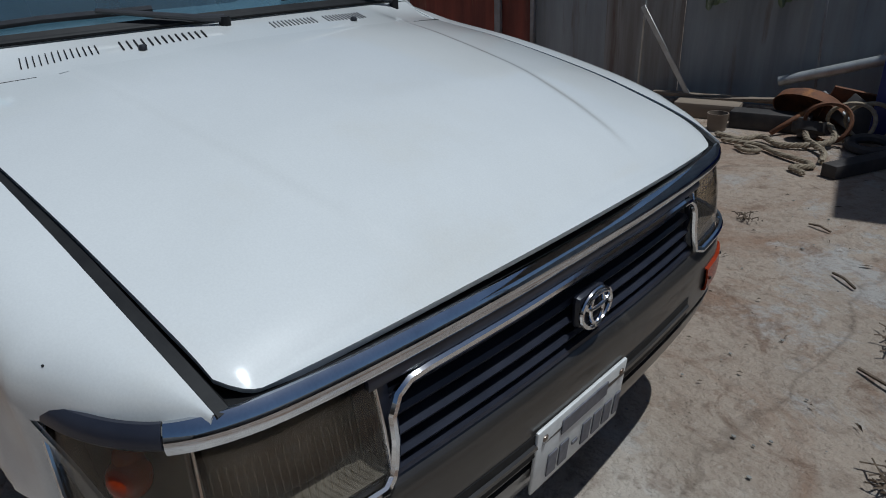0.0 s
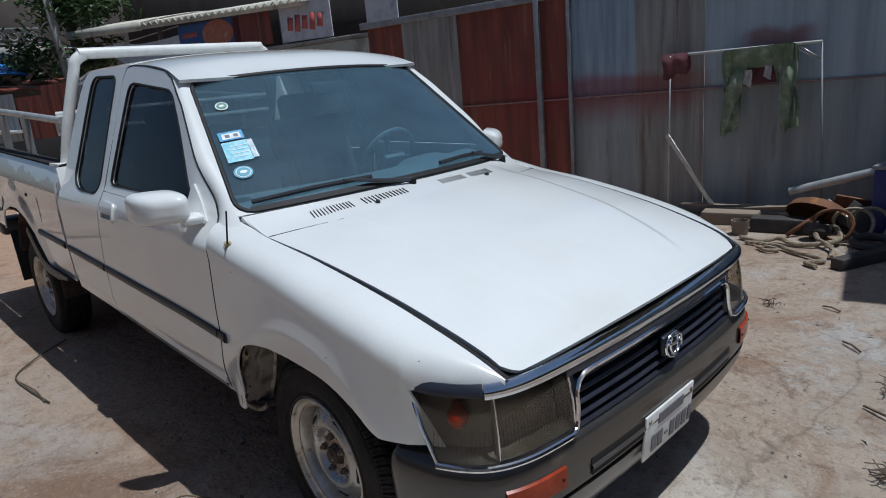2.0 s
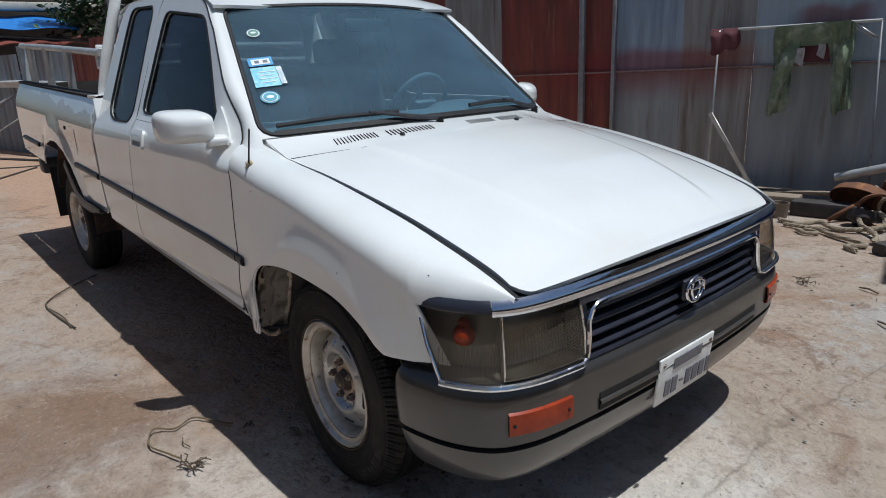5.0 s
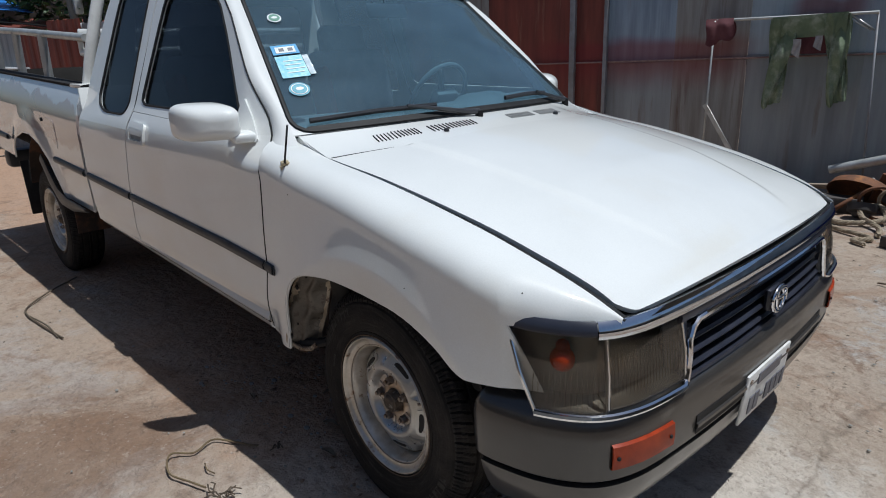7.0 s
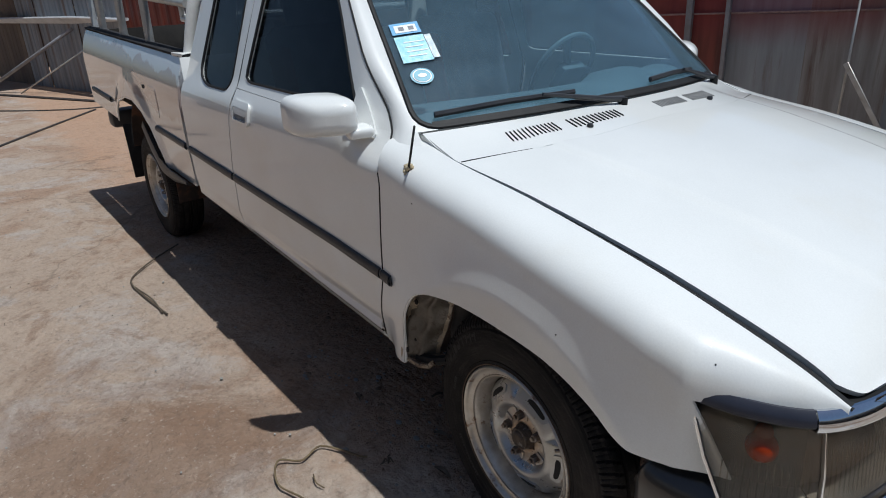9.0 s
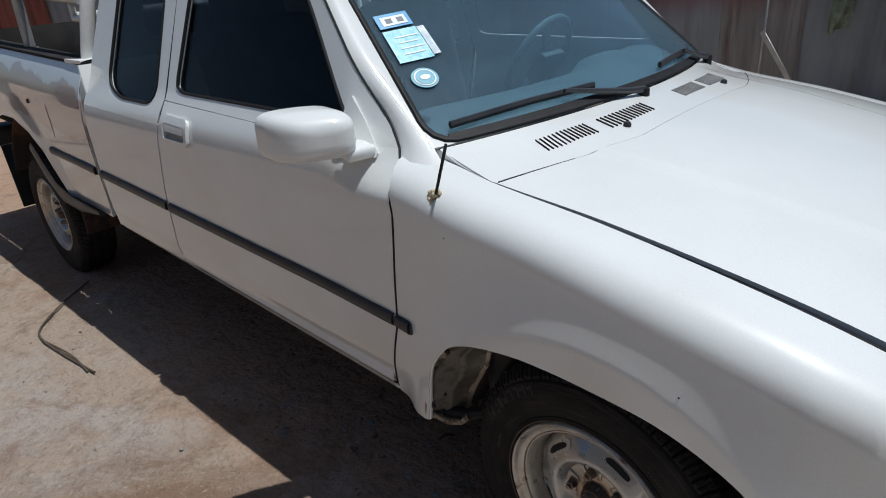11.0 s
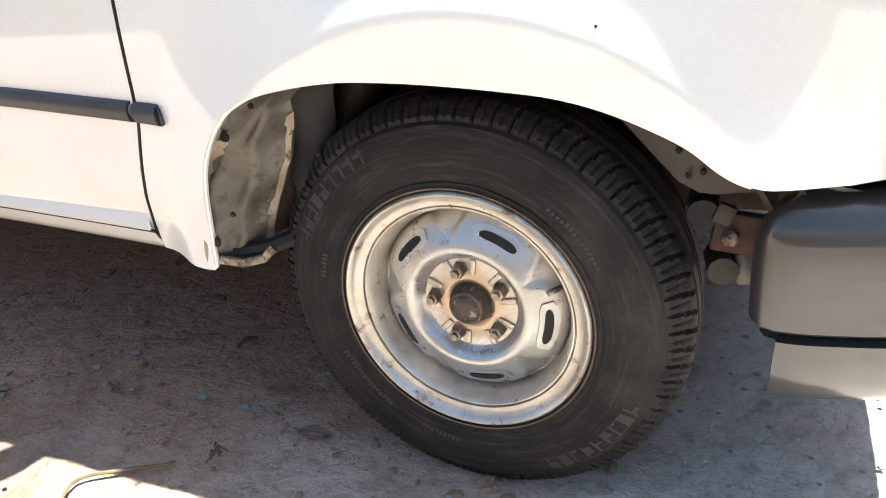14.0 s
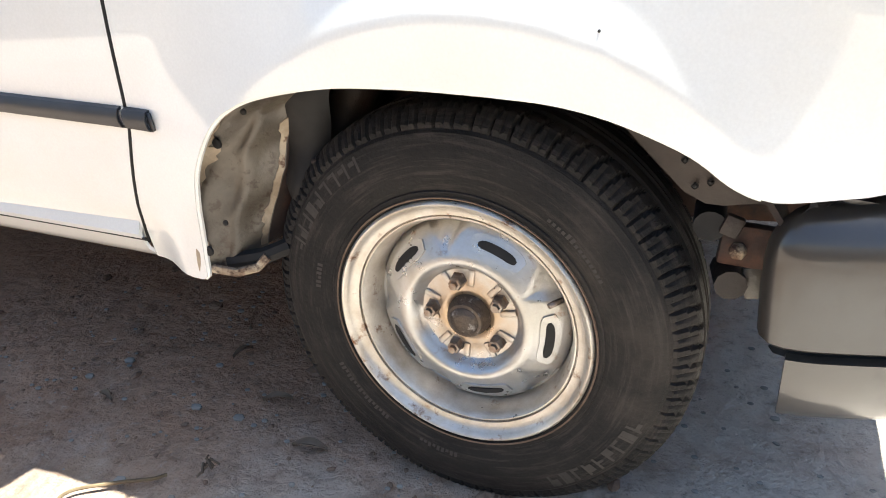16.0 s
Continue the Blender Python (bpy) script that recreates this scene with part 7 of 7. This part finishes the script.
for k, (cx, cy) in enumerate(((0.20, 3.33), (0.30, 3.40), (0.38, 3.45))):
    solid("hose_loop", tube([(cx + 0.12 * math.cos(a), cy + 0.03 * math.sin(2 * a), 0.13 + 0.11 * math.sin(a)) for a in lin(0, math.tau, 29)[:-1]], 0.012, 6, closed=True), ROPE if k else SCRAP, "loop of stiff old rope standing on scrap", "rope")


def rope(pts, r, label, strands=3, material=ROPE, name="rope"):
    """A laid rope: strands wound round a path."""
    path = smooth_path(pts, 14)
    bm = bmesh.new()
    for k in range(strands):
        out = []
        for i, p in enumerate(path):
            a = i * 0.9 + k * math.tau / strands
            t = (path[min(i + 1, len(path) - 1)] - path[max(0, i - 1)]).normalized()
            side = t.cross(Vector((0, 0, 1))).normalized()
            up = side.cross(t)
            out.append(p + side * (r * 0.55 * math.cos(a)) + up * (r * 0.55 * math.sin(a)))
        tube(out, r * 0.6, 5, bm=bm)
    return solid(name, bm, material, label, "rope")


rope([(-0.36, 3.16, 0.02), (-0.20, 3.10, 0.02), (-0.10, 3.18, 0.035), (0.02, 3.12, 0.02), (0.16, 3.16, 0.03), (0.26, 3.26, 0.05), (0.20, 3.38, 0.10), (0.10, 3.34, 0.09), (0.14, 3.22, 0.05), (0.27, 3.08, 0.03), (0.31, 2.92, 0.02)], 0.016, "thick dirty rope heaped on concrete")
rope([(-0.28, 3.05, 0.02), (-0.05, 3.02, 0.025), (0.08, 2.94, 0.02), (0.20, 2.88, 0.025), (0.30, 2.82, 0.02), (0.22, 2.74, 0.02), (0.30, 2.68, 0.02)], 0.014, "frayed end of dirty rope on concrete")
rope([(-0.12, 3.0, 0.02), (-0.02, 2.95, 0.02), (-0.08, 2.90, 0.02), (-0.16, 2.96, 0.02)], 0.012, "small rope loop on concrete")
solid("timber", box(0.50, 0.085, 0.07, None, 0.006), DARKSCRAP, "dark oily timber offcut on concrete", "timber", at=pose(0.50, 2.95, 0.037, 0, 0, 66))
solid("timber", box(0.40, 0.05, 0.04, None, 0.006), DARKSCRAP, "thin dark timber on concrete", "timber", at=pose(0.86, 2.80, 0.022, 0, 0, 20))

# ---- wires and dry litter on the ground ----
for pts, r in (([(-13.5, -1.6), (-12.4, -1.09), (-11.2, -0.55), (-9.9, 0.03)], 0.020), ([(-6.0, -2.1), (-7.17, -1.38), (-8.2, -0.72), (-9.08, -0.13)], 0.012), ([(-11.3, -1.9), (-10.2, -1.2), (-9.4, -0.4), (-9.2, 0.2)], 0.010)):
    solid("cable", tube(smooth_path([(x, y, r * 0.8) for x, y in pts], 8), r, 6), DARKSCRAP, "long dark cable lying across concrete", "cable", group="cables on the ground")
WIRE = mat("old_wire", (0.11, 0.085, 0.055), (0.07, 0.05, 0.035), rough=0.7, scale=40)
YELLOW = mat("yellowed_cord", (0.17, 0.125, 0.065), (0.09, 0.062, 0.034), rough=0.8, scale=30)
STRAW = mat("dry_twig", (0.15, 0.11, 0.075), (0.09, 0.065, 0.045), rough=0.9, scale=30, island=0.3)
solid("ground_wire", tube(smooth_path([(-2.83, -0.77, 0.006), (-2.66, -0.95, 0.012), (-2.50, -1.09, 0.006), (-2.36, -1.12, 0.01), (-2.15, -1.10, 0.006), (-1.92, -1.07, 0.008)], 8), 0.0045, 6), WIRE, "bent old wire lying on concrete", "wire")
solid("ground_wire", tube(smooth_path([(-2.34, -1.115, 0.008), (-2.12, -1.085, 0.012), (-1.95, -1.085, 0.006)], 8), 0.004, 6), WIRE, "second strand of old wire on concrete", "wire")
solid("cord", tube(smooth_path([(-0.485, -0.855, 0.008), (-0.50, -0.875, 0.012), (-0.56, -0.90, 0.008), (-0.62, -0.95, 0.012), (-0.60, -1.02, 0.008), (-0.64, -1.08, 0.012), (-0.55, -1.12, 0.01), (-0.46, -1.09, 0.008), (-0.40, -1.07, 0.010)], 8), 0.0032, 6), YELLOW, "yellowed cord tangled on concrete", "cord")
solid("cord", tube(smooth_path([(-0.52, -1.02, 0.008), (-0.48, -1.03, 0.010), (-0.45, -1.02, 0.006)], 6), 0.0022, 5), YELLOW, "short yellowed cord end on concrete", "cord")
rnd = random.Random(11)


def weed(cx, cy, r, n, label):
    bm = bmesh.new()
    for k in range(n):
        a = rnd.uniform(0, math.tau)
        p = Vector((cx + rnd.gauss(0, r * 0.3), cy + rnd.gauss(0, r * 0.3), rnd.uniform(0.003, 0.02)))
        d = Vector((math.cos(a), math.sin(a), rnd.uniform(-0.05, 0.25))) * rnd.uniform(r * 0.4, r)
        m = p + d * 0.5 + Vector((rnd.gauss(0, r * 0.15), rnd.gauss(0, r * 0.15), 0.01))
        q = p + d
        q.z = max(0.003, q.z)
        tube([p, m, q], 0.0025, 4, bm=bm)
    return tagged(part("dry_weed", bm, STRAW, None), label, "dry weeds", kind="stuff")


weed(-0.33, -1.05, 0.055, 14, "tangle of dry weeds beside a cord")
weed(1.19, 0.64, 0.09, 60, "dried weed tuft on sunny concrete")
weed(1.02, 1.28, 0.08, 22, "small dry weed tuft on concrete")
weed(0.30, 1.95, 0.05, 16, "dry leaf litter on concrete")
weed(-0.42, -0.82, 0.03, 5, "few dry stems on concrete")
bm = bmesh.new()
for k in range(420):
    if k < 260:
        x, y = rnd.uniform(-0.4, 2.4), rnd.uniform(-0.2, 3.0)
    else:
        x, y = rnd.uniform(-9, 0.3), rnd.uniform(-2.6, -0.85)
    a = rnd.uniform(0, math.tau)
    L_ = rnd.uniform(0.003, 0.011) * (1 if rnd.random() < 0.9 else 2.4)
    d = Vector((math.cos(a), math.sin(a), 0)) * L_
    n_ = Vector((-d.y, d.x, 0)) * rnd.uniform(0.12, 0.4)
    z = 0.004
    vs = [bm.verts.new(Vector((x, y, z)) + v) for v in (-d, n_ + Vector((0, 0, rnd.uniform(0.002, 0.008))), d, -n_ + Vector((0, 0, rnd.uniform(0.0, 0.006))))]
    bm.faces.new(vs)
tagged(part("leaf_litter", bm, STRAW, None, smooth=False), "scattered dry leaves and chips on concrete", "leaf litter", kind="stuff")
for x, y, a, L_ in ((0.83, 1.56, 140, 0.12), (0.62, 2.02, 160, 0.10), (1.16, 0.95, 150, 0.22), (1.28, 1.75, 120, 0.10)):
    solid("twig", tube([(x, y, 0.006), (x + L_ * 0.5 * math.cos(radians(a)), y + L_ * 0.5 * math.sin(radians(a)), 0.014), (x + L_ * math.cos(radians(a)), y + L_ * math.sin(radians(a)), 0.006)], 0.005, 5), STRAW, "dry twig on dusty concrete", "twig", group="twigs on the concrete")
bm = bmesh.new()
for k in range(620):
    x, y = (rnd.uniform(-0.3, 2.2), rnd.uniform(-0.2, 2.6)) if k < 120 else (rnd.uniform(-6, 0.6), rnd.uniform(-2.4, -0.5)) if k < 200 else (rnd.uniform(-1.2, 0.9), rnd.uniform(-0.9, -0.1))
    bmesh.ops.create_icosphere(bm, subdivisions=1, radius=rnd.uniform(0.0015, 0.0055) * (1 if rnd.random() < 0.93 else 2), matrix=Matrix.Translation((x, y, 0.002)) @ Matrix.Diagonal((1.4, 1, 0.6, 1)))
tagged(part("gravel_chips", bm, CONCRETE, None), "small stone chips scattered on concrete", "gravel", kind="stuff")

# soil clods in the truck's shade
bm = bmesh.new()
rnd = random.Random(21)
for k in range(360):
    x, y = rnd.uniform(-1.5, 0.25), rnd.uniform(-0.86, 0.0)
    r = rnd.uniform(0.002, 0.007) * (1 if rnd.random() < 0.92 else rnd.uniform(1.5, 3.0))
    q = bmesh.ops.create_icosphere(bm, subdivisions=1, radius=r)
    for v in q["verts"]:
        v.co *= rnd.uniform(0.7, 1.25)
    bmesh.ops.transform(bm, matrix=Matrix.Translation((x, y, r * 0.12)) @ Matrix.Rotation(rnd.uniform(0, 6.3), 4, "Z") @ Matrix.Diagonal((1.5, 1, 0.42, 1)), verts=q["verts"])
SOIL = mat("dry_soil", (0.27, 0.19, 0.135), (0.18, 0.12, 0.085), rough=0.95, scale=30, bump=0.6, bscale=200, spec=0.2)
tagged(part("soil_clods", bm, SOIL, None, smooth=False), "brown soil clods strewn over concrete", "soil", kind="stuff")
for x, y, a, L_ in ((-0.42, -0.62, 20, 0.06), (-0.60, -0.50, 65, 0.05), (-0.78, -0.72, -15, 0.05), (-0.28, -0.72, 5, 0.07), (-0.20, -0.55, 40, 0.05)):
    c, d = Vector((x, y, 0.006)), Vector((math.cos(radians(a)), math.sin(radians(a)), 0))
    solid("dry_leaf", surface(lambda u, v: c + d * (L_ * (u - 0.5)) + Vector((-d.y, d.x, 0)) * (0.28 * L_ * (v - 0.5) * math.sin(math.pi * min(0.98, max(0.04, u)))) + Vector((0, 0, 0.014 * abs(v - 0.5) + 0.010 * math.sin(3 * u))), lin(0, 1, 10), lin(0, 1, 5), 0.001), STRAW, "curled brown dry leaf on soil", "dry leaf", group="dry leaves on the ground")
